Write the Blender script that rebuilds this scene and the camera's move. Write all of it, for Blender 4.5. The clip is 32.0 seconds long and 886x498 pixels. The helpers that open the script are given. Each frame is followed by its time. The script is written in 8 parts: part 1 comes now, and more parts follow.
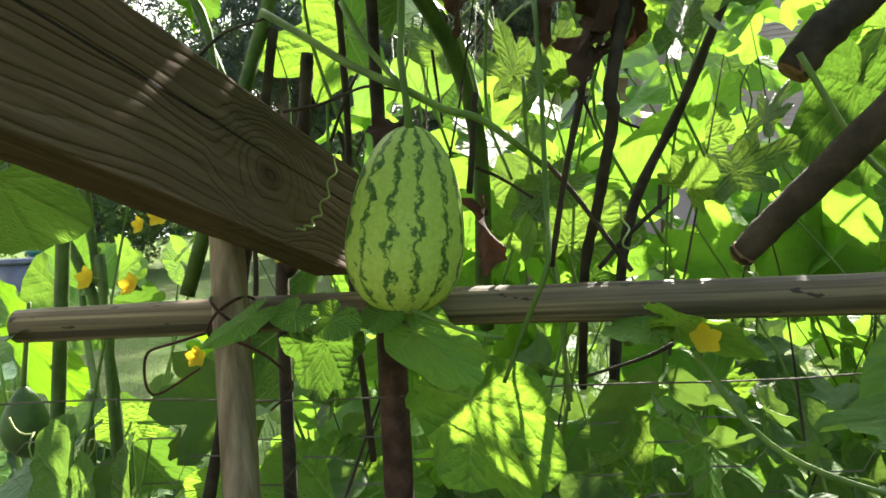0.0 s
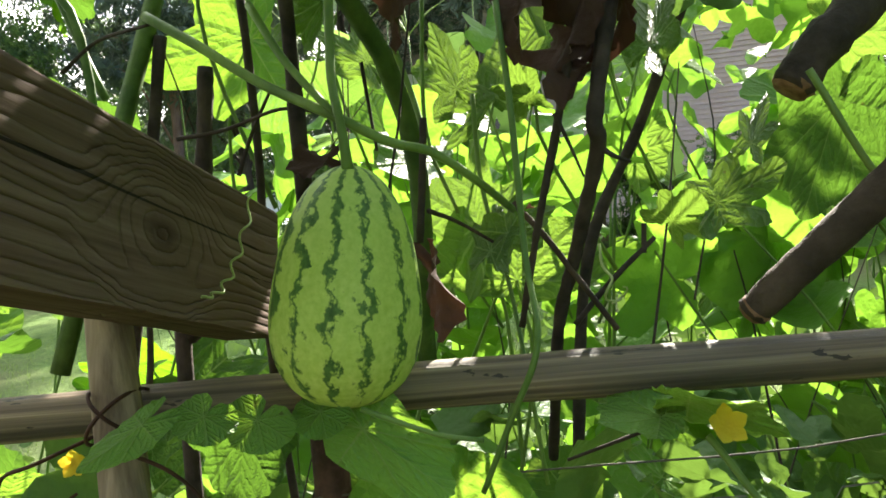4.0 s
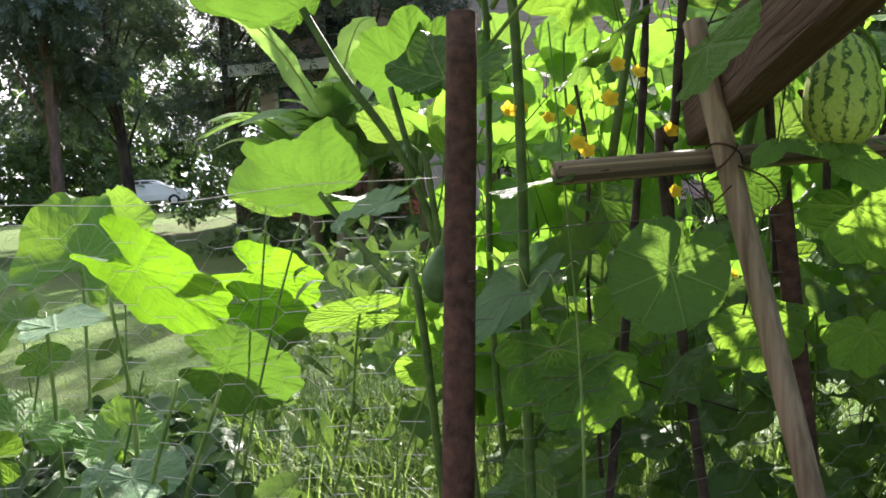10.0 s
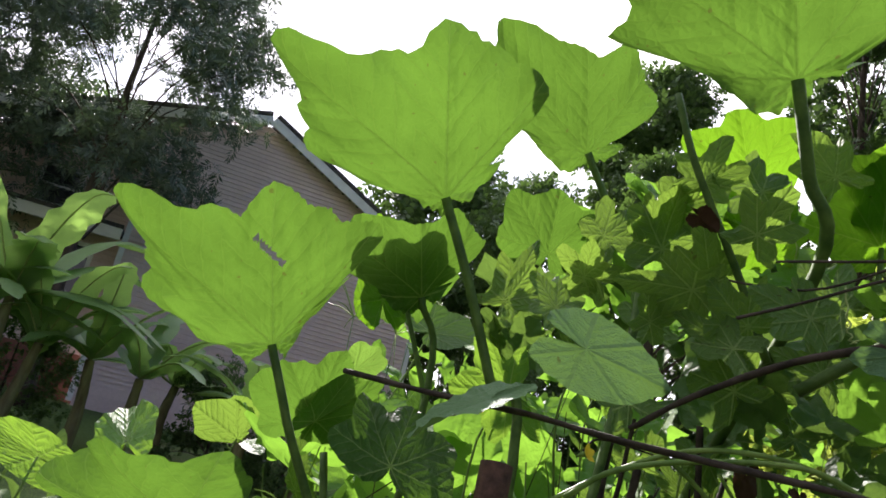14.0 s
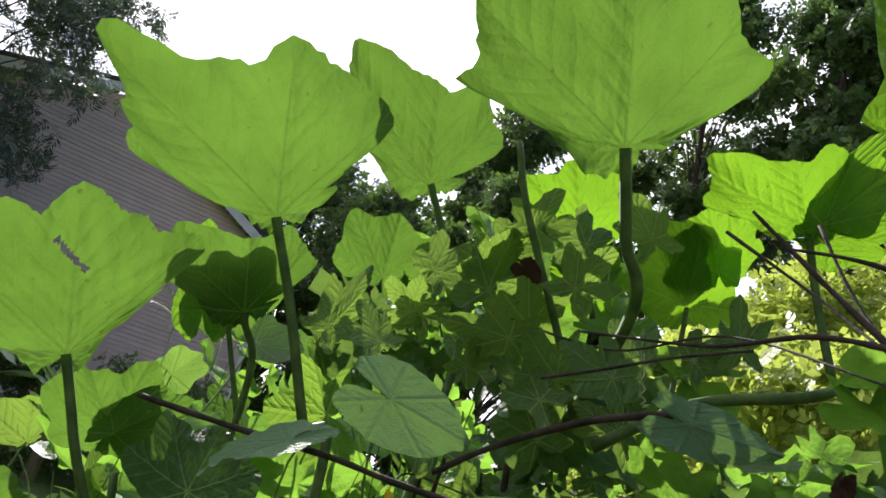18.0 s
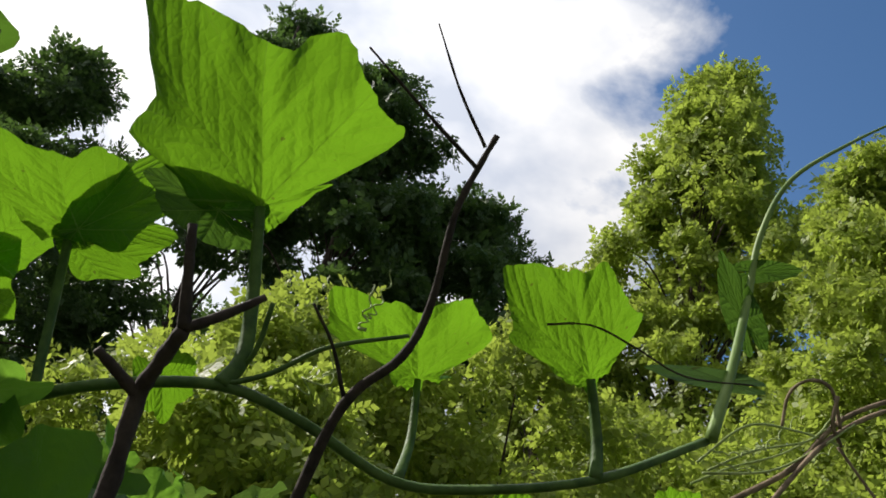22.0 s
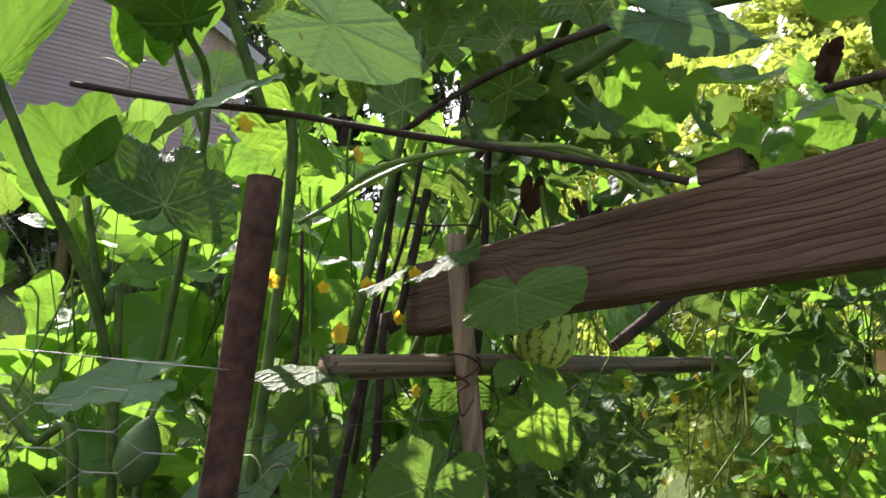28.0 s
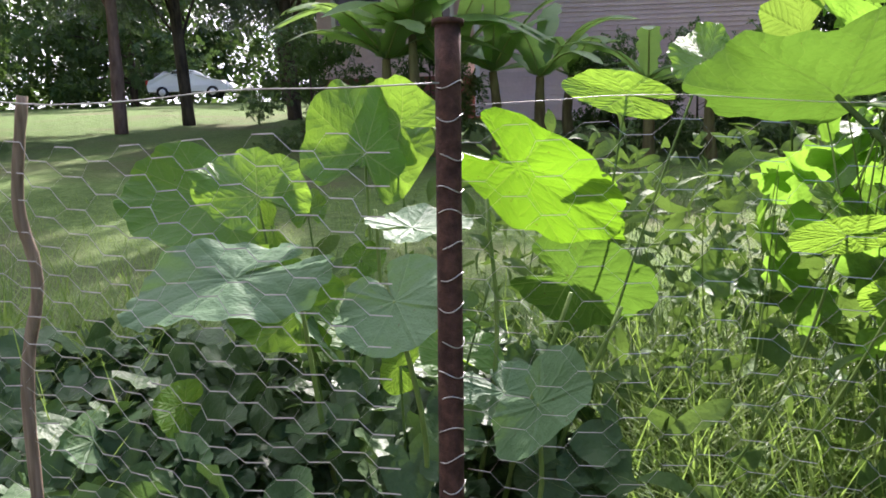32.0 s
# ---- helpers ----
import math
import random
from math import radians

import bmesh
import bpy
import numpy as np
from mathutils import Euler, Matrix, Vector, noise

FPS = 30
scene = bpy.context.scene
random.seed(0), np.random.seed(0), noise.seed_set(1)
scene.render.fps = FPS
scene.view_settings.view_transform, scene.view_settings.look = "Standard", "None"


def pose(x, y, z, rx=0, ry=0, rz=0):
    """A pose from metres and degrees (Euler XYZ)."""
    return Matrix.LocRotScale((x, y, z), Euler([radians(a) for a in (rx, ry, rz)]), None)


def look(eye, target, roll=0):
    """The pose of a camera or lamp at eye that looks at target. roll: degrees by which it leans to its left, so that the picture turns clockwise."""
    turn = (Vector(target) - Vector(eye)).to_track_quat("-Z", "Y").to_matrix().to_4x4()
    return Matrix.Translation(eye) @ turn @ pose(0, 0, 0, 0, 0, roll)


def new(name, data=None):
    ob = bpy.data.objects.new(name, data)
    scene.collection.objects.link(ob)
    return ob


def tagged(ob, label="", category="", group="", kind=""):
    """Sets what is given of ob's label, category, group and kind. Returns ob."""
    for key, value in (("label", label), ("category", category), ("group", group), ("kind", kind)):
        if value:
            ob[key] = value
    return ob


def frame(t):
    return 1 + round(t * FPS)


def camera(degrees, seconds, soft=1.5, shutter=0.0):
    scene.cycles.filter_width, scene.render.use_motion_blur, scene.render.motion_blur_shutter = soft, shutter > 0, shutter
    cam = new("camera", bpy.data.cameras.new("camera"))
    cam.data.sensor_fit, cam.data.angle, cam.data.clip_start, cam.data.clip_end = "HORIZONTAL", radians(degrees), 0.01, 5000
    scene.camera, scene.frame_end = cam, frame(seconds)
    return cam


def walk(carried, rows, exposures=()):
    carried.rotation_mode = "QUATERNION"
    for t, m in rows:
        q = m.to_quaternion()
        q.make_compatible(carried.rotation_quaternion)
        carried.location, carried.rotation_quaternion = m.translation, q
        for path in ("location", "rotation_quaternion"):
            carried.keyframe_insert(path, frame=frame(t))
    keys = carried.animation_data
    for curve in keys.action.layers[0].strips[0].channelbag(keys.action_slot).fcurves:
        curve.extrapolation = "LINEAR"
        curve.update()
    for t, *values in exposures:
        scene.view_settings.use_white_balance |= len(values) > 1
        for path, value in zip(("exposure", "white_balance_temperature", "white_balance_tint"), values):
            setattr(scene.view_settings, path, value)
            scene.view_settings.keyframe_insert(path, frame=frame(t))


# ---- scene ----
cam = camera(60.55, 32.0, soft=1.7)
PATH = [
    (0, pose(-0.001, -0.026, 1.233, 89.73, 2.54, -1.66)),
    (0.5, pose(-0.030, 0.007, 1.232, 90.65, 4.54, -2.91)),
    (1, pose(-0.021, 0.050, 1.240, 90.76, 3.68, -5.11)),
    (1.5, pose(-0.014, 0.091, 1.232, 90.54, 2.32, -6.76)),
    (2, pose(-0.020, 0.099, 1.245, 89.81, 3.31, -6.53)),
    (2.5, pose(-0.029, 0.090, 1.265, 89.32, 3.44, -6.58)),
    (3, pose(-0.030, 0.083, 1.273, 89.42, 3.23, -6.99)),
    (3.5, pose(-0.039, 0.075, 1.265, 89.56, 2.71, -7.08)),
    (4, pose(-0.020, 0.080, 1.272, 89.01, 4.53, -8.99)),
    (4.5, pose(-0.028, 0.053, 1.268, 89.81, 4.99, -10.83)),
    (6.5, pose(-0.008, -0.206, 1.177, 93.18, 3.51, -5.52)),
    (7, pose(-0.057, -0.290, 1.165, 91.70, 2.30, -7.97)),
    (7.5, pose(-0.148, -0.348, 1.200, 88.37, -0.46, -7.72)),
    (8, pose(-0.283, -0.369, 1.180, 87.99, -0.85, -7.96)),
    (8.5, pose(-0.429, -0.358, 1.161, 86.44, -1.31, -9.34)),
    (9, pose(-0.539, -0.325, 1.159, 84.98, 0.48, -11.74)),
    (9.5, pose(-0.601, -0.262, 1.147, 84.93, 1.10, -12.72)),
    (10, pose(-0.685, -0.155, 1.149, 87.64, 4.40, -19.29)),
    (10.5, pose(-0.735, -0.126, 1.164, 85.64, 1.31, -21.46)),
    (11, pose(-0.817, -0.069, 1.191, 88.06, -1.90, -30.38)),
    (11.5, pose(-0.870, -0.000, 1.213, 90.38, -5.79, -41.00)),
    (12, pose(-0.918, 0.038, 1.236, 96.87, -8.44, -45.47)),
    (12.5, pose(-0.942, 0.058, 1.265, 103.12, -9.79, -46.53)),
    (13, pose(-0.943, 0.073, 1.294, 106.67, -11.48, -48.60)),
    (13.5, pose(-0.957, 0.072, 1.315, 107.56, -11.90, -47.85)),
    (14, pose(-0.977, 0.075, 1.327, 107.34, -12.11, -45.43)),
    (14.5, pose(-0.999, 0.076, 1.327, 106.72, -13.10, -43.65)),
    (16.5, pose(-1.002, 0.074, 1.345, 106.07, -16.63, -44.66)),
    (17, pose(-0.998, 0.068, 1.356, 109.11, -15.69, -47.40)),
    (17.5, pose(-0.982, 0.068, 1.364, 109.95, -15.23, -51.26)),
    (18, pose(-0.962, 0.063, 1.369, 110.32, -14.37, -58.18)),
    (18.5, pose(-0.944, 0.027, 1.381, 111.60, -13.94, -62.39)),
    (19, pose(-0.916, -0.009, 1.396, 112.52, -13.63, -66.59)),
    (19.5, pose(-0.872, -0.056, 1.419, 114.00, -13.21, -76.04)),
    (20, pose(-0.853, -0.096, 1.433, 116.92, -12.89, -84.07)),
    (20.5, pose(-0.850, -0.139, 1.450, 119.67, -14.03, -88.57)),
    (21, pose(-0.840, -0.167, 1.458, 119.91, -12.88, -91.84)),
    (21.5, pose(-0.843, -0.182, 1.462, 120.39, -12.81, -94.95)),
    (22, pose(-0.844, -0.192, 1.462, 120.13, -12.59, -96.84)),
    (22.5, pose(-0.834, -0.199, 1.461, 119.73, -12.17, -97.21)),
    (23, pose(-0.827, -0.202, 1.460, 119.21, -12.08, -97.57)),
    (23.5, pose(-0.822, -0.209, 1.460, 118.35, -11.62, -97.29)),
    (24, pose(-0.823, -0.209, 1.458, 117.51, -11.23, -97.00)),
    (24.5, pose(-0.820, -0.205, 1.454, 116.40, -11.23, -96.41)),
    (26.5, pose(-0.845, -0.071, 1.354, 103.32, -9.56, -77.18)),
    (27, pose(-0.865, -0.032, 1.323, 99.30, -8.77, -70.09)),
    (27.5, pose(-0.878, 0.030, 1.288, 96.23, -6.59, -62.15)),
    (28, pose(-0.877, 0.061, 1.275, 93.02, -6.26, -56.91)),
    (28.5, pose(-0.895, 0.097, 1.276, 88.94, -4.83, -51.17)),
    (29, pose(-0.901, 0.057, 1.251, 88.60, -3.53, -43.57)),
    (29.5, pose(-0.894, 0.037, 1.252, 85.41, -2.40, -36.81)),
    (30, pose(-0.901, 0.023, 1.243, 85.11, -0.69, -29.67)),
    (30.5, pose(-0.953, 0.034, 1.237, 84.97, 0.57, -23.13)),
    (31, pose(-1.048, 0.089, 1.211, 81.82, -1.44, -18.93)),
    (31.5, pose(-1.175, 0.169, 1.184, 80.39, -1.66, -15.70)),
    (32, pose(-1.296, 0.184, 1.179, 80.64, 1.55, -17.28)),
]
EXPO = [(0, 2.45, 6850, 10), (4, 2.48, 6850, 10), (8, 2.38, 6650, 14), (10, 2.04, 6450, 20), (11, 2.10, 6450, 19), (12, 1.95, 6400, 20), (13, 1.55, 6500, 20), (14.5, 1.32, 6300, 23), (17, 1.26, 6200, 24), (19, 1.04, 6250, 19), (21, 0.20, 6500, 12), (24.5, 0.85, 6500, 12), (26.5, 1.78, 6750, 24), (28, 1.84, 6400, 26), (31, 1.82, 6500, 16), (32, 1.86, 6300, 27)]
walk(cam, PATH, EXPO)

# world: hazy bright sky with broken cloud
SUN_DIR = Vector((0.40, 0.80, 0.65)).normalized()
world = bpy.data.worlds.new("world")
scene.world = world
world.use_nodes = True
wn, wl = world.node_tree.nodes, world.node_tree.links
wn.clear()
w_out = wn.new("ShaderNodeOutputWorld")
w_bg = wn.new("ShaderNodeBackground")
w_sky = wn.new("ShaderNodeTexSky")
w_sky.sky_type = "NISHITA"
w_sky.sun_disc = False
w_sky.sun_elevation = math.asin(SUN_DIR.z)
w_sky.sun_rotation = math.atan2(SUN_DIR.x, SUN_DIR.y)
w_tc = wn.new("ShaderNodeTexCoord")
w_noise = wn.new("ShaderNodeTexNoise")
w_noise.inputs["Scale"].default_value = 2.6
w_noise.inputs["Detail"].default_value = 7.0
w_noise.inputs["Roughness"].default_value = 0.55
w_noise.inputs["Distortion"].default_value = 0.3
w_map = wn.new("ShaderNodeMapping")
w_map.inputs["Location"].default_value = (0.35, 0.1, 0.2)
w_map.inputs["Scale"].default_value = (1.0, 1.0, 1.7)
w_dot = wn.new("ShaderNodeVectorMath")
w_dot.operation = "DOT_PRODUCT"
w_dot.inputs[1].default_value = (0.383, -0.663, 0.643)
w_add = wn.new("ShaderNodeMath")
w_add.operation = "MULTIPLY_ADD"
w_add.inputs[1].default_value = -2.5
w_ramp = wn.new("ShaderNodeValToRGB")
w_ramp.color_ramp.elements[0].position = 0.62
w_ramp.color_ramp.elements[1].position = 0.74
w_shade = wn.new("ShaderNodeTexNoise")
w_shade.inputs["Scale"].default_value = 4.2
w_shade.inputs["Detail"].default_value = 5.0
w_cc = wn.new("ShaderNodeValToRGB")
w_cc.color_ramp.elements[0].position = 0.40
w_cc.color_ramp.elements[0].color = (9.2, 10.0, 11.4, 1)
w_cc.color_ramp.elements[1].position = 0.62
w_cc.color_ramp.elements[1].color = (16.0, 16.0, 15.8, 1)
w_mix = wn.new("ShaderNodeMix")
w_mix.data_type = "RGBA"
wl.new(w_tc.outputs["Generated"], w_map.inputs["Vector"])
wl.new(w_map.outputs[0], w_noise.inputs["Vector"])
wl.new(w_map.outputs[0], w_shade.inputs["Vector"])
wl.new(w_tc.outputs["Generated"], w_dot.inputs[0])
wl.new(w_dot.outputs["Value"], w_add.inputs[0])
wl.new(w_noise.outputs["Fac"], w_add.inputs[2])
w_off = wn.new("ShaderNodeMath")
w_off.operation = "ADD"
w_off.inputs[1].default_value = 2.255
wl.new(w_add.outputs[0], w_off.inputs[0])
wl.new(w_off.outputs[0], w_ramp.inputs[0])
wl.new(w_shade.outputs["Fac"], w_cc.inputs[0])
# haze and cloud are brightest on the sun's side of the sky
w_sun = wn.new("ShaderNodeVectorMath")
w_sun.operation = "DOT_PRODUCT"
w_sun.inputs[1].default_value = tuple(SUN_DIR)
wl.new(w_tc.outputs["Generated"], w_sun.inputs[0])
w_glow = wn.new("ShaderNodeMapRange")
w_glow.interpolation_type = "SMOOTHSTEP"
w_glow.inputs["From Min"].default_value = 0.0
w_glow.inputs["From Max"].default_value = 0.80
w_glow.inputs["To Min"].default_value = 0.23
w_glow.inputs["To Max"].default_value = 1.0
wl.new(w_sun.outputs["Value"], w_glow.inputs["Value"])
w_lit = wn.new("ShaderNodeVectorMath")
w_lit.operation = "SCALE"
wl.new(w_cc.outputs[0], w_lit.inputs[0])
wl.new(w_glow.outputs[0], w_lit.inputs["Scale"])
wl.new(w_ramp.outputs[0], w_mix.inputs[0])
w_hue = wn.new("ShaderNodeHueSaturation")
w_hue.inputs["Saturation"].default_value = 1.25
w_hue.inputs["Value"].default_value = 1.75
wl.new(w_sky.outputs[0], w_hue.inputs["Color"])
wl.new(w_hue.outputs[0], w_mix.inputs[6])
wl.new(w_lit.outputs[0], w_mix.inputs[7])
wl.new(w_mix.outputs[2], w_bg.inputs["Color"])
w_bg.inputs["Strength"].default_value = 0.07
wl.new(w_bg.outputs[0], w_out.inputs["Surface"])

sun_data = bpy.data.lights.new("sun", "SUN")
sun_data.energy = 5.0
sun_data.angle = radians(0.6)
sun_data.color = (1.0, 0.95, 0.86)
sun = new("sun", sun_data)
sun.matrix_world = look(SUN_DIR * 40, (0, 0, 0))


# ---------- materials ----------
def nodes_of(name):
    m = bpy.data.materials.new(name)
    m.use_nodes = True
    nt = m.node_tree
    nt.nodes.clear()
    out = nt.nodes.new("ShaderNodeOutputMaterial")
    bs = nt.nodes.new("ShaderNodeBsdfPrincipled")
    nt.links.new(bs.outputs[0], out.inputs["Surface"])
    return m, nt.nodes, nt.links, bs, out


def math_node(ns, ls, op, a, b=None, c=None):
    n = ns.new("ShaderNodeMath")
    n.operation = op
    for i, v in enumerate((a, b, c)):
        if v is None:
            continue
        if isinstance(v, (int, float)):
            n.inputs[i].default_value = v
        else:
            ls.new(v, n.inputs[i])
    return n.outputs[0]


def mix_rgb(ns, ls, fac, a, b, blend="MIX"):
    n = ns.new("ShaderNodeMix")
    n.data_type = "RGBA"
    n.blend_type = blend
    for i, v in ((0, fac), (6, a), (7, b)):
        if isinstance(v, (int, float)):
            n.inputs[i].default_value = v
        elif isinstance(v, tuple):
            n.inputs[i].default_value = (*v, 1) if len(v) == 3 else v
        else:
            ls.new(v, n.inputs[i])
    return n.outputs[2]


def noise_tex(ns, ls, scale, detail=4.0, vec=None, rough=0.55, stretch=None, coord="Object"):
    t = ns.new("ShaderNodeTexNoise")
    t.inputs["Scale"].default_value = scale
    t.inputs["Detail"].default_value = detail
    t.inputs["Roughness"].default_value = rough
    if vec is None:
        tc = ns.new("ShaderNodeTexCoord")
        vec = tc.outputs[coord]
    if stretch:
        mp = ns.new("ShaderNodeMapping")
        mp.inputs["Scale"].default_value = stretch
        ls.new(vec, mp.inputs["Vector"])
        vec = mp.outputs[0]
    ls.new(vec, t.inputs["Vector"])
    return t.outputs["Fac"]


def ramp(ns, ls, fac, stops):
    r = ns.new("ShaderNodeValToRGB")
    while len(r.color_ramp.elements) < len(stops):
        r.color_ramp.elements.new(0.5)
    for e, (p, c) in zip(r.color_ramp.elements, stops):
        e.position = p
        e.color = (*c, 1)
    ls.new(fac, r.inputs[0])
    return r.outputs[0]


def bump(ns, ls, bs, height, strength, dist=0.002):
    b = ns.new("ShaderNodeBump")
    b.inputs["Strength"].default_value = strength
    b.inputs["Distance"].default_value = dist
    ls.new(height, b.inputs["Height"])
    ls.new(b.outputs[0], bs.inputs["Normal"])
    return b.outputs[0]


def mat_leaf(name, dark, light, trans, vein=(0.30, 0.42, 0.14), spacing=0.785, vein_w=0.014, rough=0.5, share=0.5, veins=True,
             island=False, blotch=0.35, sheen=0.2, ribs=0.42):
    """Leaf blade: glossy face, light coming through, branching veins laid out from the leaf stalk."""
    m, ns, ls, bs, out = nodes_of(name)
    info = ns.new("ShaderNodeObjectInfo")
    rnd = info.outputs["Random"]
    if island:
        geo = ns.new("ShaderNodeNewGeometry")
        rnd = geo.outputs["Random Per Island"]
    base = mix_rgb(ns, ls, rnd, dark, light)
    big = noise_tex(ns, ls, 9.0, 3.0)
    fine = noise_tex(ns, ls, 160.0, 3.0)
    base = mix_rgb(ns, ls, math_node(ns, ls, "MULTIPLY", big, blotch), base, tuple(min(1, c * 1.7) for c in light), "MIX")
    base = mix_rgb(ns, ls, math_node(ns, ls, "MULTIPLY", fine, 0.25), base, tuple(c * 0.45 for c in dark), "MIX")
    tcol = mix_rgb(ns, ls, rnd, tuple(c * 0.85 for c in trans), trans)
    tcol = mix_rgb(ns, ls, ramp(ns, ls, big, [(0.35, (0, 0, 0)), (0.68, (0.75, 0.75, 0.75))]), tcol, tuple(c * 0.62 for c in trans))
    if veins:
        uv = ns.new("ShaderNodeUVMap")
        sep = ns.new("ShaderNodeSeparateXYZ")
        ls.new(uv.outputs[0], sep.inputs[0])
        ang = math_node(ns, ls, "ARCTAN2", sep.outputs[0], sep.outputs[1])
        rad = math_node(ns, ls, "SQRT", math_node(ns, ls, "ADD", math_node(ns, ls, "MULTIPLY", sep.outputs[0], sep.outputs[0]),
                                                 math_node(ns, ls, "MULTIPLY", sep.outputs[1], sep.outputs[1])))
        off = math_node(ns, ls, "PINGPONG", ang, spacing / 2)
        # distance across the nearest main vein
        d_main = math_node(ns, ls, "MULTIPLY", off, rad)
        wid = math_node(ns, ls, "MULTIPLY_ADD", rad, -vein_w * 0.7, vein_w)
        main = math_node(ns, ls, "LESS_THAN", d_main, wid)
        # side veins run obliquely out of the main ones, with puffed tissue between
        skew = math_node(ns, ls, "MULTIPLY_ADD", d_main, -1.25, rad)
        nz = ns.new("ShaderNodeTexNoise")
        nz.inputs["Scale"].default_value = 4.0
        nz.inputs["Detail"].default_value = 3.0
        ls.new(uv.outputs[0], nz.inputs["Vector"])
        wob = math_node(ns, ls, "MULTIPLY_ADD", nz.outputs["Fac"], 0.16, skew)
        sv = math_node(ns, ls, "DIVIDE", math_node(ns, ls, "PINGPONG", wob, 0.088), 0.088)
        side = math_node(ns, ls, "SUBTRACT", 1.0, math_node(ns, ls, "MINIMUM", math_node(ns, ls, "MULTIPLY", sv, 7.0), 1.0))
        cell = ns.new("ShaderNodeTexVoronoi")
        cell.feature = "DISTANCE_TO_EDGE"
        cell.inputs["Scale"].default_value = 17.0
        wv = ns.new("ShaderNodeVectorMath")
        wv.operation = "MULTIPLY_ADD"
        wv.inputs[1].default_value = (0.08, 0.08, 0.08)
        ls.new(nz.outputs["Color"], wv.inputs[0])
        ls.new(uv.outputs[0], wv.inputs[2])
        ls.new(wv.outputs[0], cell.inputs["Vector"])
        puff = math_node(ns, ls, "MINIMUM", cell.outputs["Distance"], 0.30)
        swell = math_node(ns, ls, "MINIMUM", math_node(ns, ls, "MULTIPLY", sv, 1.6), 1.0)
        net = math_node(ns, ls, "LESS_THAN", cell.outputs["Distance"], 0.03)
        soft = math_node(ns, ls, "SUBTRACT", 1.0, math_node(ns, ls, "MINIMUM", math_node(ns, ls, "DIVIDE", d_main, 0.06), 1.0))
        vfac = math_node(ns, ls, "MAXIMUM", math_node(ns, ls, "MULTIPLY", main, 0.8),
                         math_node(ns, ls, "MAXIMUM", math_node(ns, ls, "MULTIPLY", side, ribs), math_node(ns, ls, "MULTIPLY", net, 0.12)))
        base = mix_rgb(ns, ls, vfac, base, vein)
        tcol = mix_rgb(ns, ls, vfac, tcol, tuple(c * 0.60 for c in trans))
        # small brown specks
        spk = math_node(ns, ls, "GREATER_THAN", noise_tex(ns, ls, 95.0, 1.0), 0.76)
        base = mix_rgb(ns, ls, math_node(ns, ls, "MULTIPLY", spk, 0.6), base, (0.10, 0.08, 0.03))
        tcol = mix_rgb(ns, ls, math_node(ns, ls, "MULTIPLY", spk, 0.6), tcol, (0.05, 0.04, 0.01))
        h = math_node(ns, ls, "ADD", math_node(ns, ls, "MULTIPLY", fine, 0.10), math_node(ns, ls, "MULTIPLY", puff, 0.55))
        h = math_node(ns, ls, "MULTIPLY_ADD", swell, ribs, h)
        h = math_node(ns, ls, "SUBTRACT", h, math_node(ns, ls, "MULTIPLY", soft, 0.85))
        nrm = bump(ns, ls, bs, h, 0.75, 0.0034)
    else:
        nrm = bump(ns, ls, bs, math_node(ns, ls, "ADD", math_node(ns, ls, "MULTIPLY", fine, 0.25), noise_tex(ns, ls, 45.0, 2.0)), 0.7, 0.008)
    ls.new(base, bs.inputs["Base Color"])
    bs.inputs["Roughness"].default_value = rough
    bs.inputs["Specular IOR Level"].default_value = sheen
    tr = ns.new("ShaderNodeBsdfTranslucent")
    ls.new(tcol, tr.inputs["Color"])
    ls.new(nrm, tr.inputs["Normal"])
    mx = ns.new("ShaderNodeMixShader")
    mx.inputs[0].default_value = share
    ls.new(bs.outputs[0], mx.inputs[1])
    ls.new(tr.outputs[0], mx.inputs[2])
    ls.new(mx.outputs[0], out.inputs["Surface"])
    return m


def mat_plain(name, c1, c2, scale=20.0, rough=0.6, metal=0.0, bumps=0.3, stretch=None, detail=5.0, dist=0.002, lo=0.35, hi=0.65, fine=90.0, vary=0.0):
    m, ns, ls, bs, out = nodes_of(name)
    f = noise_tex(ns, ls, scale, detail, stretch=stretch)
    col = ramp(ns, ls, f, [(lo, c1), (hi, c2)])
    g = noise_tex(ns, ls, fine, 3.0, stretch=stretch)
    col = mix_rgb(ns, ls, math_node(ns, ls, "MULTIPLY", g, 0.45), col, tuple(c * 0.5 for c in c1))
    if vary:
        info = ns.new("ShaderNodeObjectInfo")
        col = mix_rgb(ns, ls, math_node(ns, ls, "MULTIPLY", info.outputs["Random"], vary), col, tuple(c * 0.5 for c in c1))
    ls.new(col, bs.inputs["Base Color"])
    bs.inputs["Roughness"].default_value = rough
    bs.inputs["Metallic"].default_value = metal
    bs.inputs["Specular IOR Level"].default_value = 0.25
    if bumps:
        bump(ns, ls, bs, math_node(ns, ls, "ADD", f, g), bumps, dist)
    return m


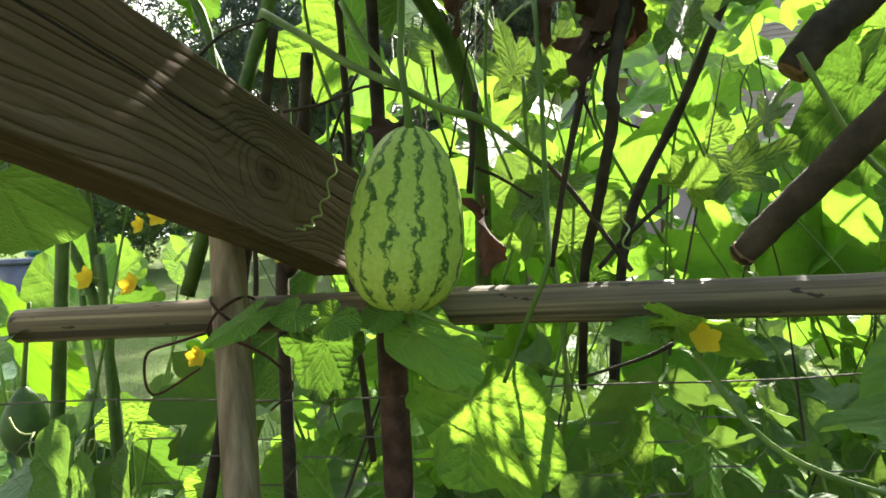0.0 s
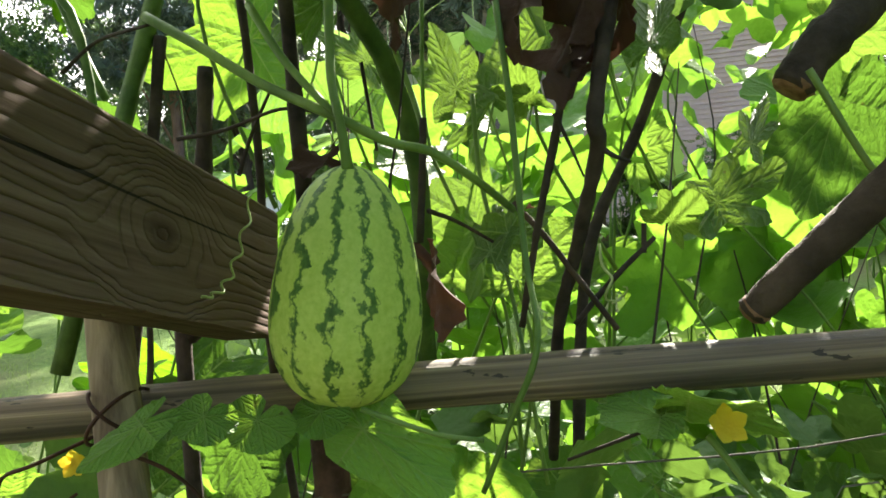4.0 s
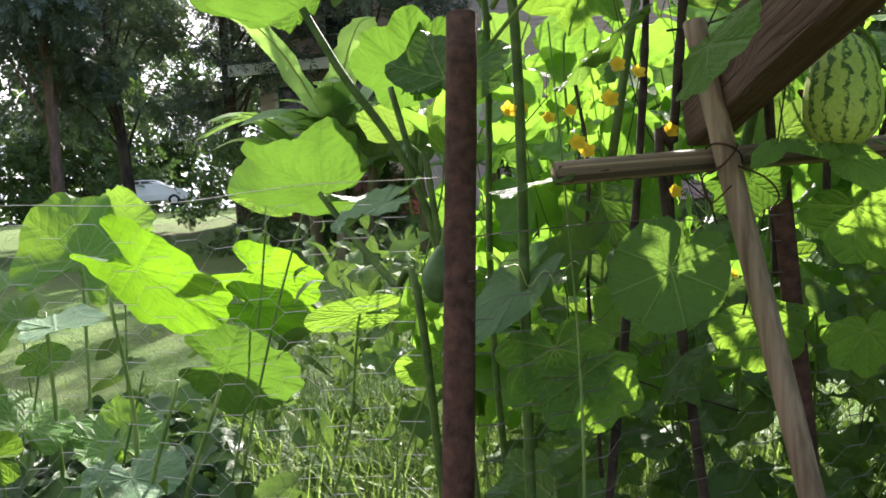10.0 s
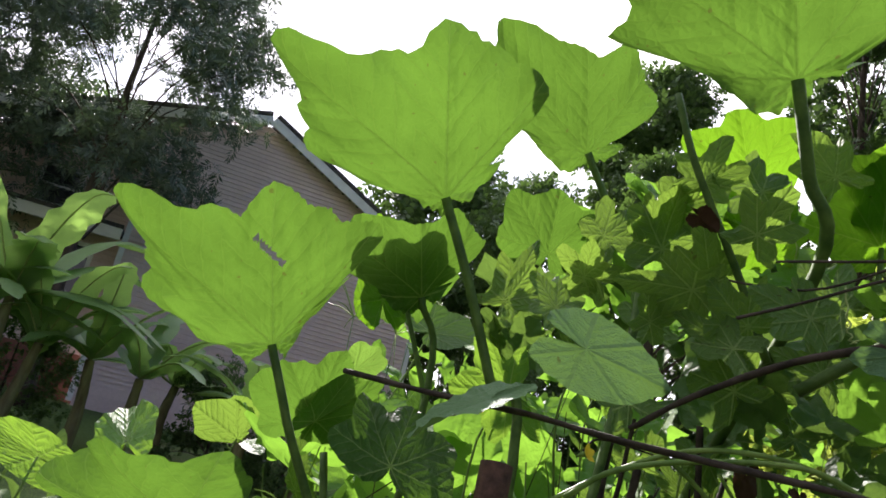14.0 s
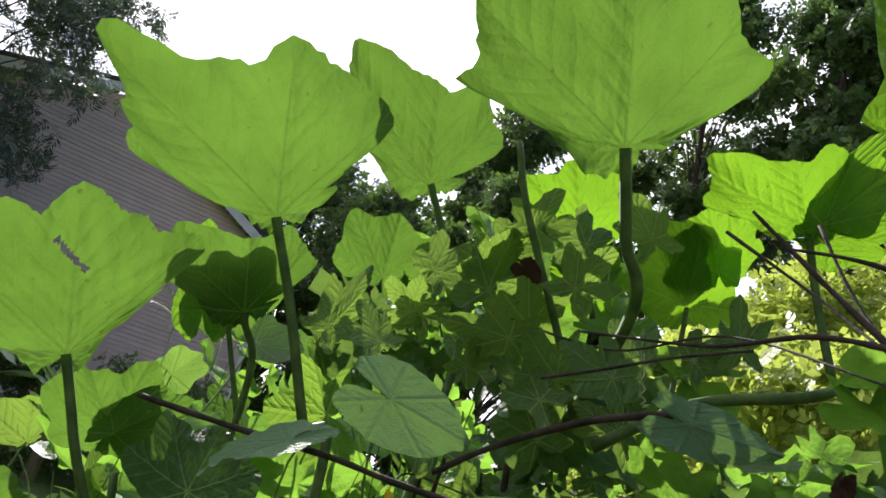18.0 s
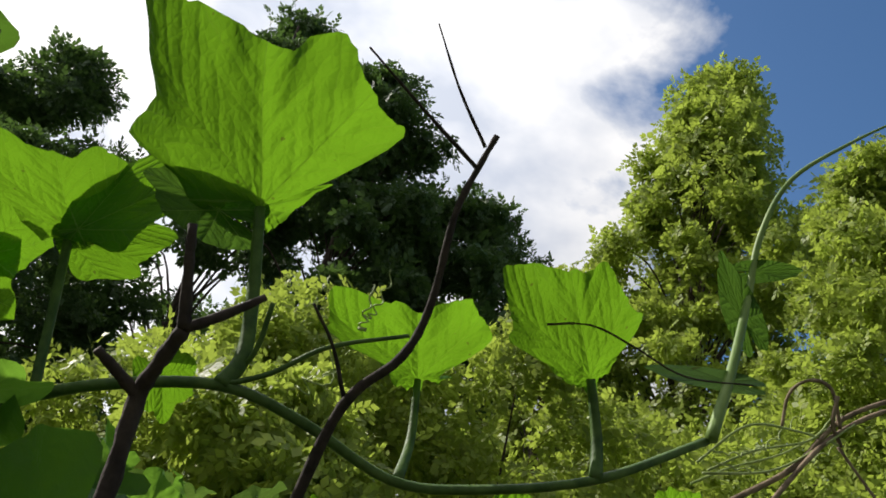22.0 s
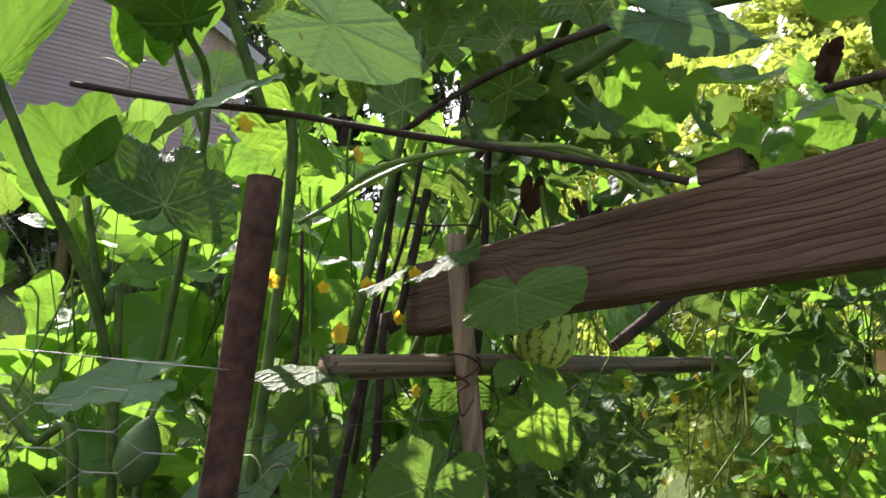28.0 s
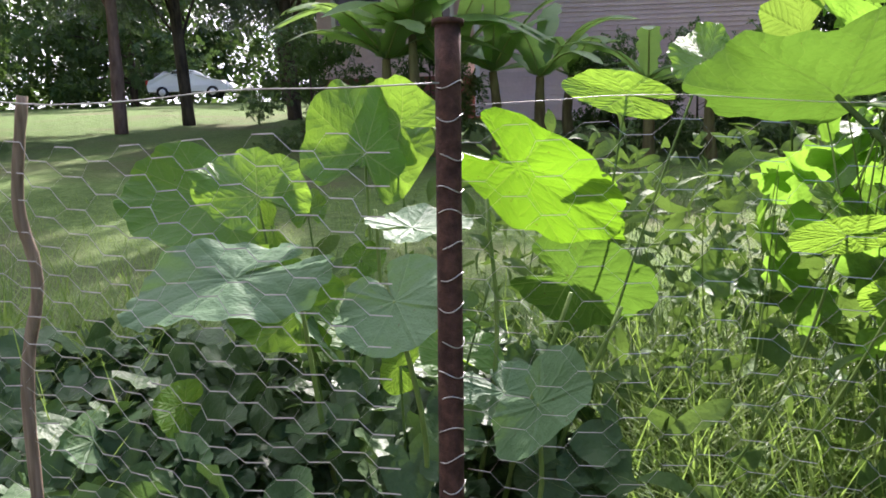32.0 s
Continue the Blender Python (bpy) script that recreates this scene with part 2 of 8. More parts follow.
def mat_board():
    """Weathered sawn softwood: raised growth rings that bend round knots, dark checks, along the local x axis."""
    m, ns, ls, bs, out = nodes_of("weathered_board")
    tc = ns.new("ShaderNodeTexCoord")
    sep = ns.new("ShaderNodeSeparateXYZ")
    ls.new(tc.outputs["Object"], sep.inputs[0])
    warp = noise_tex(ns, ls, 4.0, 2.0, stretch=(0.8, 3.0, 3.0))
    field = math_node(ns, ls, "MULTIPLY_ADD", warp, 0.060, sep.outputs[2])
    field = math_node(ns, ls, "MULTIPLY_ADD", noise_tex(ns, ls, 60.0, 4.0, stretch=(0.10, 1.0, 1.0)), 0.0110, field)
    kn, rings = None, None
    for kx, kz, kr in ((0.150, -0.002, 0.021), (0.62, -0.012, 0.014), (0.93, 0.014, 0.012)):
        dx = math_node(ns, ls, "MULTIPLY", math_node(ns, ls, "SUBTRACT", sep.outputs[0], kx), 0.60)
        dz = math_node(ns, ls, "SUBTRACT", sep.outputs[2], kz)
        d = math_node(ns, ls, "SQRT", math_node(ns, ls, "ADD", math_node(ns, ls, "MULTIPLY", dx, dx), math_node(ns, ls, "MULTIPLY", dz, dz)))
        d = math_node(ns, ls, "MULTIPLY_ADD", noise_tex(ns, ls, 45.0, 3.0), 0.010, math_node(ns, ls, "SUBTRACT", d, 0.005))
        near = math_node(ns, ls, "SUBTRACT", 1.0, math_node(ns, ls, "MINIMUM", math_node(ns, ls, "DIVIDE", d, kr * 2.2), 1.0))
        near = math_node(ns, ls, "SMOOTH_MIN", math_node(ns, ls, "MULTIPLY", near, 2.0), 1.0, 0.4)
        # inside the knot the rings run round it
        field = math_node(ns, ls, "ADD", math_node(ns, ls, "MULTIPLY", field, math_node(ns, ls, "SUBTRACT", 1.0, near)), math_node(ns, ls, "MULTIPLY", d, near))
        k = math_node(ns, ls, "SUBTRACT", 1.0, math_node(ns, ls, "MINIMUM", math_node(ns, ls, "DIVIDE", d, kr * 0.55), 1.0))
        kn = k if kn is None else math_node(ns, ls, "MAXIMUM", kn, k)
    wave = math_node(ns, ls, "DIVIDE", math_node(ns, ls, "PINGPONG", field, 0.0036), 0.0036)
    late = math_node(ns, ls, "POWER", wave, 4.0)
    streak = noise_tex(ns, ls, 170.0, 6.0, stretch=(0.03, 1.0, 1.0))
    broad = noise_tex(ns, ls, 7.0, 4.0, stretch=(0.3, 1.0, 1.0))
    col = ramp(ns, ls, streak, [(0.25, (0.040, 0.026, 0.020)), (0.5, (0.098, 0.066, 0.050)), (0.78, (0.175, 0.128, 0.102))])
    col = mix_rgb(ns, ls, math_node(ns, ls, "MULTIPLY", broad, 0.55), col, (0.150, 0.088, 0.066))
    col = mix_rgb(ns, ls, math_node(ns, ls, "MULTIPLY", late, math_node(ns, ls, "MULTIPLY_ADD", broad, 0.62, -0.10)), col, (0.030, 0.019, 0.014))
    col = mix_rgb(ns, ls, math_node(ns, ls, "MULTIPLY", math_node(ns, ls, "MINIMUM", math_node(ns, ls, "MULTIPLY", kn, 2.0), 1.0), 0.7), col, (0.040, 0.022, 0.016))
    crack = math_node(ns, ls, "GREATER_THAN", noise_tex(ns, ls, 85.0, 3.0, stretch=(0.012, 1.0, 1.6)), 0.655)
    col = mix_rgb(ns, ls, math_node(ns, ls, "MULTIPLY", crack, 0.92), col, (0.012, 0.008, 0.007))
    ls.new(col, bs.inputs["Base Color"])
    bs.inputs["Roughness"].default_value = 0.88
    bs.inputs["Specular IOR Level"].default_value = 0.15
    h = math_node(ns, ls, "SUBTRACT", math_node(ns, ls, "MULTIPLY_ADD", streak, 0.6, math_node(ns, ls, "MULTIPLY", late, -0.7)), math_node(ns, ls, "MULTIPLY", crack, 1.6))
    bump(ns, ls, bs, h, 0.8, 0.0020)
    return m


def mat_pole():
    """Grey weathered cane: warm fibre streaks, dark checks and black specks along the local x axis."""
    m, ns, ls, bs, out = nodes_of("weathered_pole")
    fib = noise_tex(ns, ls, 260.0, 5.0, stretch=(0.008, 1.0, 1.0))
    wide = noise_tex(ns, ls, 75.0, 3.0, stretch=(0.018, 1.0, 1.0))
    spot = noise_tex(ns, ls, 120.0, 4.0, stretch=(0.35, 1.0, 1.0))
    stain = noise_tex(ns, ls, 9.0, 4.0)
    col = ramp(ns, ls, fib, [(0.30, (0.050, 0.034, 0.022)), (0.52, (0.17, 0.122, 0.078)), (0.72, (0.36, 0.28, 0.18))])
    col = mix_rgb(ns, ls, ramp(ns, ls, wide, [(0.42, (0.88, 0.88, 0.88)), (0.56, (0, 0, 0))]), col, (0.032, 0.024, 0.018))
    col = mix_rgb(ns, ls, math_node(ns, ls, "MULTIPLY", stain, 0.25), col, (0.12, 0.105, 0.085))
    col = mix_rgb(ns, ls, math_node(ns, ls, "MULTIPLY", math_node(ns, ls, "GREATER_THAN", spot, 0.66), 0.85), col, (0.018, 0.014, 0.012))
    ls.new(col, bs.inputs["Base Color"])
    bs.inputs["Roughness"].default_value = 0.62
    bs.inputs["Specular IOR Level"].default_value = 0.3
    bump(ns, ls, bs, math_node(ns, ls, "ADD", fib, math_node(ns, ls, "MULTIPLY", wide, 1.4)), 0.7, 0.0016)
    return m


def mat_melon():
    m, ns, ls, bs, out = nodes_of("melon_rind")
    uv = ns.new("ShaderNodeUVMap")
    sep = ns.new("ShaderNodeSeparateXYZ")
    ls.new(uv.outputs[0], sep.inputs[0])
    tc = ns.new("ShaderNodeTexCoord")
    jag = noise_tex(ns, ls, 95.0, 5.0, vec=tc.outputs["Object"], stretch=(1, 1, 0.8), rough=0.65)
    jag2 = noise_tex(ns, ls, 240.0, 3.0, vec=tc.outputs["Object"])
    u = math_node(ns, ls, "ADD", sep.outputs[0], math_node(ns, ls, "MULTIPLY", math_node(ns, ls, "SUBTRACT", jag, 0.5), 0.125))
    u = math_node(ns, ls, "ADD", u, math_node(ns, ls, "MULTIPLY", math_node(ns, ls, "SUBTRACT", jag2, 0.5), 0.035))
    pp = math_node(ns, ls, "PINGPONG", u, 1.0 / 26.0)
    v = sep.outputs[1]
    wmod = noise_tex(ns, ls, 75.0, 3.0, vec=tc.outputs["Object"])
    wid = math_node(ns, ls, "MULTIPLY_ADD", wmod, 0.050, math_node(ns, ls, "MULTIPLY_ADD", v, 0.008, -0.0145))
    edge = math_node(ns, ls, "MULTIPLY", math_node(ns, ls, "SUBTRACT", wid, pp), 120.0)
    stripe = math_node(ns, ls, "MINIMUM", math_node(ns, ls, "MAXIMUM", edge, 0.0), 1.0)
    pale = ramp(ns, ls, noise_tex(ns, ls, 300.0, 4.0, vec=tc.outputs["Object"]), [(0.3, (0.33, 0.45, 0.075)), (0.7, (0.48, 0.58, 0.145))])
    pale = mix_rgb(ns, ls, math_node(ns, ls, "MULTIPLY", v, 0.5), pale, (0.22, 0.36, 0.085))
    dark = ramp(ns, ls, jag2, [(0.3, (0.032, 0.082, 0.019)), (0.75, (0.095, 0.18, 0.045))])
    ls.new(mix_rgb(ns, ls, stripe, pale, dark), bs.inputs["Base Color"])
    bs.inputs["Roughness"].default_value = 0.5
    bs.inputs["Specular IOR Level"].default_value = 0.22
    bs.inputs["Subsurface Weight"].default_value = 0.0
    bump(ns, ls, bs, jag2, 0.12, 0.001)
    return m


M_PUMP = mat_leaf("pumpkin_leaf", (0.036, 0.100, 0.020), (0.070, 0.160, 0.032), (0.084, 0.178, 0.018), share=0.54, vein_w=0.012)
# brighter copy of the pumpkin leaf: stronger sun through it is put into the colour
M_PUMP_LIT = mat_leaf("sunlit_pumpkin_leaf", (0.040, 0.118, 0.018), (0.068, 0.172, 0.028), (0.160, 0.350, 0.012), share=0.56, vein_w=0.011)
M_ROUND = mat_leaf("round_leaf", (0.050, 0.145, 0.028), (0.095, 0.22, 0.042), (0.25, 0.45, 0.04), spacing=0.628, share=0.50, vein_w=0.012)
# round leaf with a paler base that adds skylight on its front face
M_FRONT_LIT = mat_leaf("front_lit_leaf", (0.095, 0.215, 0.040), (0.165, 0.320, 0.070), (0.26, 0.46, 0.04), share=0.36)
# felted leaf; its grey also includes sky reflected off the upper face
M_GREY = mat_leaf("gourd_leaf", (0.070, 0.145, 0.066), (0.130, 0.225, 0.112), (0.13, 0.25, 0.05), share=0.24, rough=0.58, sheen=0.24, vein=(0.165, 0.265, 0.135), vein_w=0.009, ribs=0.16)
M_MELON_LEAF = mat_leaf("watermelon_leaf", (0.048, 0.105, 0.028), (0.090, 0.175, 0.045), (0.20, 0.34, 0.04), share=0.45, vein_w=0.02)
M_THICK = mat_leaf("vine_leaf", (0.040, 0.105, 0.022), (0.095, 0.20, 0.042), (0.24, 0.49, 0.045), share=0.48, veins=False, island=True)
# veined vine leaf for shaded spots; the shade sits in its duller colour
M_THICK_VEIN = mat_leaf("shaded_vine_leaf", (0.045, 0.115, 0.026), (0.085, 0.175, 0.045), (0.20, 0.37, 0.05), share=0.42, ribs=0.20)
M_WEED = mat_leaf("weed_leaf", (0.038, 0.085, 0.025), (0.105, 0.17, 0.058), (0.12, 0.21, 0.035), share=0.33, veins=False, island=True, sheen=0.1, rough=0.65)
# thicket leaves whose shade from the big leaves above is put into the colour
M_SHADED_MASS = mat_leaf("shaded_melon_foliage", (0.034, 0.085, 0.024), (0.080, 0.160, 0.048), (0.13, 0.23, 0.035), share=0.38, veins=False, island=True)
# creeper leaf darkened to give the shade below the squash leaves
M_COVER = mat_leaf("creeper_leaf", (0.030, 0.070, 0.028), (0.090, 0.150, 0.062), (0.08, 0.16, 0.03), share=0.2, veins=False, island=True, rough=0.45)
# raised yellow-green carries the sunlight on the trees and shrubs beyond the bed
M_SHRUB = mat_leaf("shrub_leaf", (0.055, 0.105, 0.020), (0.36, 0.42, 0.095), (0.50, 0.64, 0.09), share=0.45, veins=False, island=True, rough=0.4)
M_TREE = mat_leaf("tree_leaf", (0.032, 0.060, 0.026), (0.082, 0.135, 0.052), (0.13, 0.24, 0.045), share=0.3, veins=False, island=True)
# needles lightened and greyed; the veil of sun glare is mixed into their colour
M_NEEDLE = mat_leaf("conifer_leaf", (0.060, 0.084, 0.064), (0.150, 0.185, 0.150), (0.08, 0.13, 0.05), share=0.2, veins=False, island=True)
M_BANANA = mat_leaf("banana_leaf", (0.16, 0.28, 0.11), (0.27, 0.40, 0.18), (0.36, 0.60, 0.12), share=0.45, veins=False, rough=0.35, sheen=0.5)
M_GRASS = mat_leaf("grass_blade", (0.055, 0.115, 0.028), (0.20, 0.28, 0.085), (0.28, 0.44, 0.08), share=0.4, veins=False, island=True, rough=0.45)
M_STEM = mat_plain("green_stem", (0.075, 0.145, 0.030), (0.19, 0.29, 0.07), 30, 0.5, stretch=(1, 1, 0.2), bumps=0.3, fine=200)
M_STEM_DARK = mat_plain("ribbed_stem", (0.040, 0.085, 0.018), (0.105, 0.175, 0.042), 40, 0.55, bumps=0.4, fine=220)
M_STALK = mat_plain("pale_stalk", (0.13, 0.22, 0.05), (0.27, 0.37, 0.11), 30, 0.5, stretch=(1, 1, 0.2), bumps=0.3, fine=200)
M_TWIG = mat_plain("dead_twig", (0.022, 0.016, 0.014), (0.075, 0.055, 0.045), 45, 0.85, bumps=0.6, fine=220)
M_BRANCH = mat_plain("cut_branch", (0.030, 0.021, 0.016), (0.090, 0.062, 0.047), 35, 0.85, bumps=0.8, fine=180)
M_ROOT = mat_plain("pale_root", (0.13, 0.095, 0.060), (0.33, 0.25, 0.165), 40, 0.75, bumps=0.6, fine=200)
M_STRAW = mat_leaf("straw", (0.42, 0.30, 0.13), (0.62, 0.47, 0.23), (0.3, 0.2, 0.08), share=0.15, veins=False, island=True)
M_CUT = mat_plain("cut_wood", (0.13, 0.065, 0.035), (0.28, 0.16, 0.09), 140, 0.8, bumps=0.5)
M_RUST = mat_plain("rusty_steel", (0.045, 0.023, 0.019), (0.125, 0.062, 0.048), 70, 0.8, metal=0.2, bumps=0.7, fine=300)
M_STAKE = mat_plain("weathered_stake", (0.15, 0.105, 0.075), (0.36, 0.27, 0.20), 110, 0.8, stretch=(1, 1, 0.05), bumps=0.6, fine=260)
M_POLE = mat_pole()
M_OLDWIRE = mat_plain("dull_wire", (0.10, 0.085, 0.07), (0.20, 0.18, 0.16), 60, 0.6, metal=0.5, bumps=0.0)
M_WIRE = mat_plain("galvanised_wire", (0.38, 0.36, 0.33), (0.58, 0.56, 0.53), 60, 0.38, metal=0.75, bumps=0.0)
M_TIE = mat_plain("rusty_tie_wire", (0.035, 0.018, 0.014), (0.10, 0.045, 0.03), 60, 0.7, metal=0.4, bumps=0.2)
M_PETAL = mat_leaf("yellow_petal", (0.82, 0.52, 0.03), (0.88, 0.64, 0.06), (0.92, 0.66, 0.05), share=0.5, veins=False, rough=0.6)
M_DRY = mat_leaf("dry_leaf", (0.028, 0.015, 0.012), (0.075, 0.038, 0.026), (0.05, 0.022, 0.012), share=0.15, veins=False, rough=0.8)
M_FRUIT = mat_plain("green_gourd", (0.045, 0.095, 0.035), (0.09, 0.17, 0.055), 40, 0.4, bumps=0.1)
M_BOARD = mat_board()
M_MELON = mat_melon()
M_TENDRIL = mat_plain("tendril", (0.25, 0.33, 0.10), (0.40, 0.47, 0.20), 60, 0.5, bumps=0.0)
M_BARK = mat_plain("bark", (0.040, 0.030, 0.025), (0.12, 0.09, 0.072), 10, 0.9, stretch=(1, 1, 0.25), bumps=1.0, dist=0.01, fine=60)
M_PINKBARK = mat_plain("pine_bark", (0.16, 0.095, 0.075), (0.32, 0.20, 0.165), 10, 0.9, stretch=(1, 1, 0.25), bumps=1.0, dist=0.01, fine=60)
M_SIDING = mat_plain("lap_siding", (0.66, 0.50, 0.475), (0.76, 0.60, 0.57), 1.5, 0.6, bumps=0.05, fine=14, vary=0.2)
M_TRIM = mat_plain("white_trim", (0.66, 0.65, 0.64), (0.80, 0.79, 0.78), 3, 0.5, bumps=0.05)
M_ROOF = mat_plain("roof_shingle", (0.05, 0.045, 0.045), (0.10, 0.09, 0.085), 6, 0.9, bumps=0.5, dist=0.01)
M_BRICK = mat_plain("brick_base", (0.20, 0.085, 0.065), (0.33, 0.15, 0.115), 5, 0.85, bumps=0.3, vary=0.4)
M_PLANK = mat_plain("new_plank", (0.42, 0.25, 0.10), (0.60, 0.40, 0.19), 12, 0.7, stretch=(0.06, 1, 1), bumps=0.3)
M_SOIL = mat_plain("soil", (0.055, 0.035, 0.024), (0.14, 0.09, 0.06), 9, 0.95, bumps=1.0, dist=0.02, fine=60)


def mat_glass():
    m, ns, ls, bs, out = nodes_of("window_glass")
    bs.inputs["Base Color"].default_value = (0.03, 0.035, 0.04, 1)
    bs.inputs["Roughness"].default_value = 0.05
    bs.inputs["Specular IOR Level"].default_value = 0.8
    return m


M_GLASS = mat_glass()
M_CARPAINT = mat_plain("white_car_paint", (0.74, 0.75, 0.77), (0.80, 0.81, 0.83), 3, 0.25, bumps=0.0)
M_TYRE = mat_plain("tyre_rubber", (0.015, 0.015, 0.015), (0.03, 0.03, 0.03), 30, 0.8, bumps=0.1)
M_REDLAMP = mat_plain("red_lamp", (0.45, 0.03, 0.02), (0.55, 0.05, 0.04), 10, 0.2, bumps=0.0)
M_TEAL = mat_plain("teal_plastic", (0.03, 0.17, 0.17), (0.05, 0.24, 0.23), 8, 0.45, bumps=0.05)
M_BLUEGREY = mat_plain("grey_plastic", (0.12, 0.125, 0.17), (0.18, 0.185, 0.24), 8, 0.45, bumps=0.05)


def mat_lawn():
    m, ns, ls, bs, out = nodes_of("lawn_ground")
    a = noise_tex(ns, ls, 0.55, 4.0)
    b = noise_tex(ns, ls, 14.0, 6.0)
    c = noise_tex(ns, ls, 90.0, 3.0)
    col = ramp(ns, ls, b, [(0.3, (0.085, 0.150, 0.040)), (0.55, (0.150, 0.240, 0.070)), (0.8, (0.23, 0.31, 0.105))])
    col = mix_rgb(ns, ls, ramp(ns, ls, a, [(0.48, (0, 0, 0)), (0.68, (0.8, 0.8, 0.8))]), col, (0.165, 0.165, 0.085))
    col = mix_rgb(ns, ls, math_node(ns, ls, "MULTIPLY", c, 0.5), col, (0.035, 0.055, 0.02))
    ls.new(col, bs.inputs["Base Color"])
    bs.inputs["Roughness"].default_value = 0.95
    bs.inputs["Specular IOR Level"].default_value = 0.1
    bump(ns, ls, bs, math_node(ns, ls, "ADD", b, c), 1.0, 0.03)
    return m


M_LAWN = mat_lawn()


# ---------- builders ----------
def mesh_from(name, verts, faces, uvs=None, smooth=True):
    me = bpy.data.meshes.new(name)
    me.from_pydata([tuple(v) for v in verts], [], faces)
    if uvs is not None:
        layer = me.uv_layers.new(name="UVMap")
        idx = np.empty(len(me.loops), dtype=np.int32)
        me.loops.foreach_get("vertex_index", idx)
        layer.data.foreach_set("uv", np.asarray(uvs, dtype=np.float32)[idx].ravel())
    if smooth:
        me.polygons.foreach_set("use_smooth", np.ones(len(me.polygons), dtype=bool))
    me.update()
    return me


def put(name, me, mat, parent=None, label="", m=None):
    ob = new(name, me)
    if not me.materials:
        me.materials.append(mat)
    if parent is not None:
        ob.parent = parent
        ob.matrix_parent_inverse = parent.matrix_basis.inverted()
    if m is not None:
        ob.matrix_basis = m
    if label:
        ob["label"] = label
    return ob


def part(name, bm, mat, parent=None, label="", m=None, smooth=True):
    me = bpy.data.meshes.new(name)
    bm.to_mesh(me)
    bm.free()
    if smooth:
        me.polygons.foreach_set("use_smooth", np.ones(len(me.polygons), dtype=bool))
    return put(name, me, mat, parent, label, m)


def thing(name, at, label, category, group="", kind=""):
    e = new(name)
    e.empty_display_size = 0.05
    e.matrix_basis = Matrix.Translation(at)
    return tagged(e, label, category, group, kind)


def spline(pts, per=6):
    """Catmull-Rom through the points."""
    p = [np.array(q, dtype=float) for q in pts]
    if len(p) == 2:
        return [p[0] + (p[1] - p[0]) * k / per for k in range(per + 1)]
    p = [2 * p[0] - p[1]] + p + [2 * p[-1] - p[-2]]
    out = []
    for i in range(1, len(p) - 2):
        for k in range(per):
            t = k / per
            a, b, c, d = p[i - 1], p[i], p[i + 1], p[i + 2]
            out.append(0.5 * ((2 * b) + (c - a) * t + (2 * a - 5 * b + 4 * c - d) * t * t + (3 * b - 3 * c + d - a) * t ** 3))
    out.append(p[-2])
    return out


def tube_data(pts, r0, r1=None, seg=8, rib=0.0, lump=0.0, seed=0, flat_end=True):
    """Swept round shape: vertices, faces."""
    rng = np.random.default_rng(seed)
    r1 = r0 if r1 is None else r1
    P = np.array(pts)
    n = len(P)
    T = np.gradient(P, axis=0)
    T /= np.linalg.norm(T, axis=1)[:, None] + 1e-9
    up = np.array((0.0, 0.0, 1.0)) if abs(T[0][2]) < 0.9 else np.array((1.0, 0.0, 0.0))
    verts, faces = [], []
    a = np.cross(T[0], up)
    a /= np.linalg.norm(a)
    for i in range(n):
        a = a - T[i] * np.dot(a, T[i])
        a /= np.linalg.norm(a) + 1e-9
        b = np.cross(T[i], a)
        r = r0 + (r1 - r0) * i / (n - 1)
        r *= 1 + lump * (rng.random() - 0.5)
        for k in range(seg):
            th = 2 * math.pi * k / seg
            rr = r * (1 + rib * (1 if k % 2 else -1)) * (1 + 0.5 * lump * (rng.random() - 0.5))
            verts.append(P[i] + rr * (math.cos(th) * a + math.sin(th) * b))
    for i in range(n - 1):
        for k in range(seg):
            k2 = (k + 1) % seg
            faces.append((i * seg + k, i * seg + k2, (i + 1) * seg + k2, (i + 1) * seg + k))
    if flat_end:
        faces.append(tuple(range(seg - 1, -1, -1)))
        faces.append(tuple((n - 1) * seg + k for k in range(seg)))
    return verts, faces


def tube(name, pts, r0, r1, mat, parent=None, label="", seg=8, per=6, rib=0.0, lump=0.0, seed=0, sag=0.0):
    v, f = tube_data(spline(pts, per), r0, r1, seg, rib, lump, seed)
    return put(name, mesh_from(name, v, f), mat, parent, label)


def box_data(x0, x1, y0, y1, z0, z1):
    v = [(x, y, z) for x in (x0, x1) for y in (y0, y1) for z in (z0, z1)]
    f = [(0, 1, 3, 2), (4, 6, 7, 5), (0, 4, 5, 1), (2, 3, 7, 6), (0, 2, 6, 4), (1, 5, 7, 3)]
    return v, f


def box(name, x0, x1, y0, y1, z0, z1, mat, parent=None, label="", bevel=0.0, m=None):
    bm = bmesh.new()
    v, f = box_data(x0, x1, y0, y1, z0, z1)
    vs = [bm.verts.new(q) for q in v]
    for q in f:
        bm.faces.new([vs[i] for i in q])
    bmesh.ops.recalc_face_normals(bm, faces=bm.faces)
    if bevel:
        bmesh.ops.bevel(bm, geom=list(bm.edges), offset=bevel, segments=2, affect="EDGES")
    return part(name, bm, mat, parent, label, m, smooth=False)


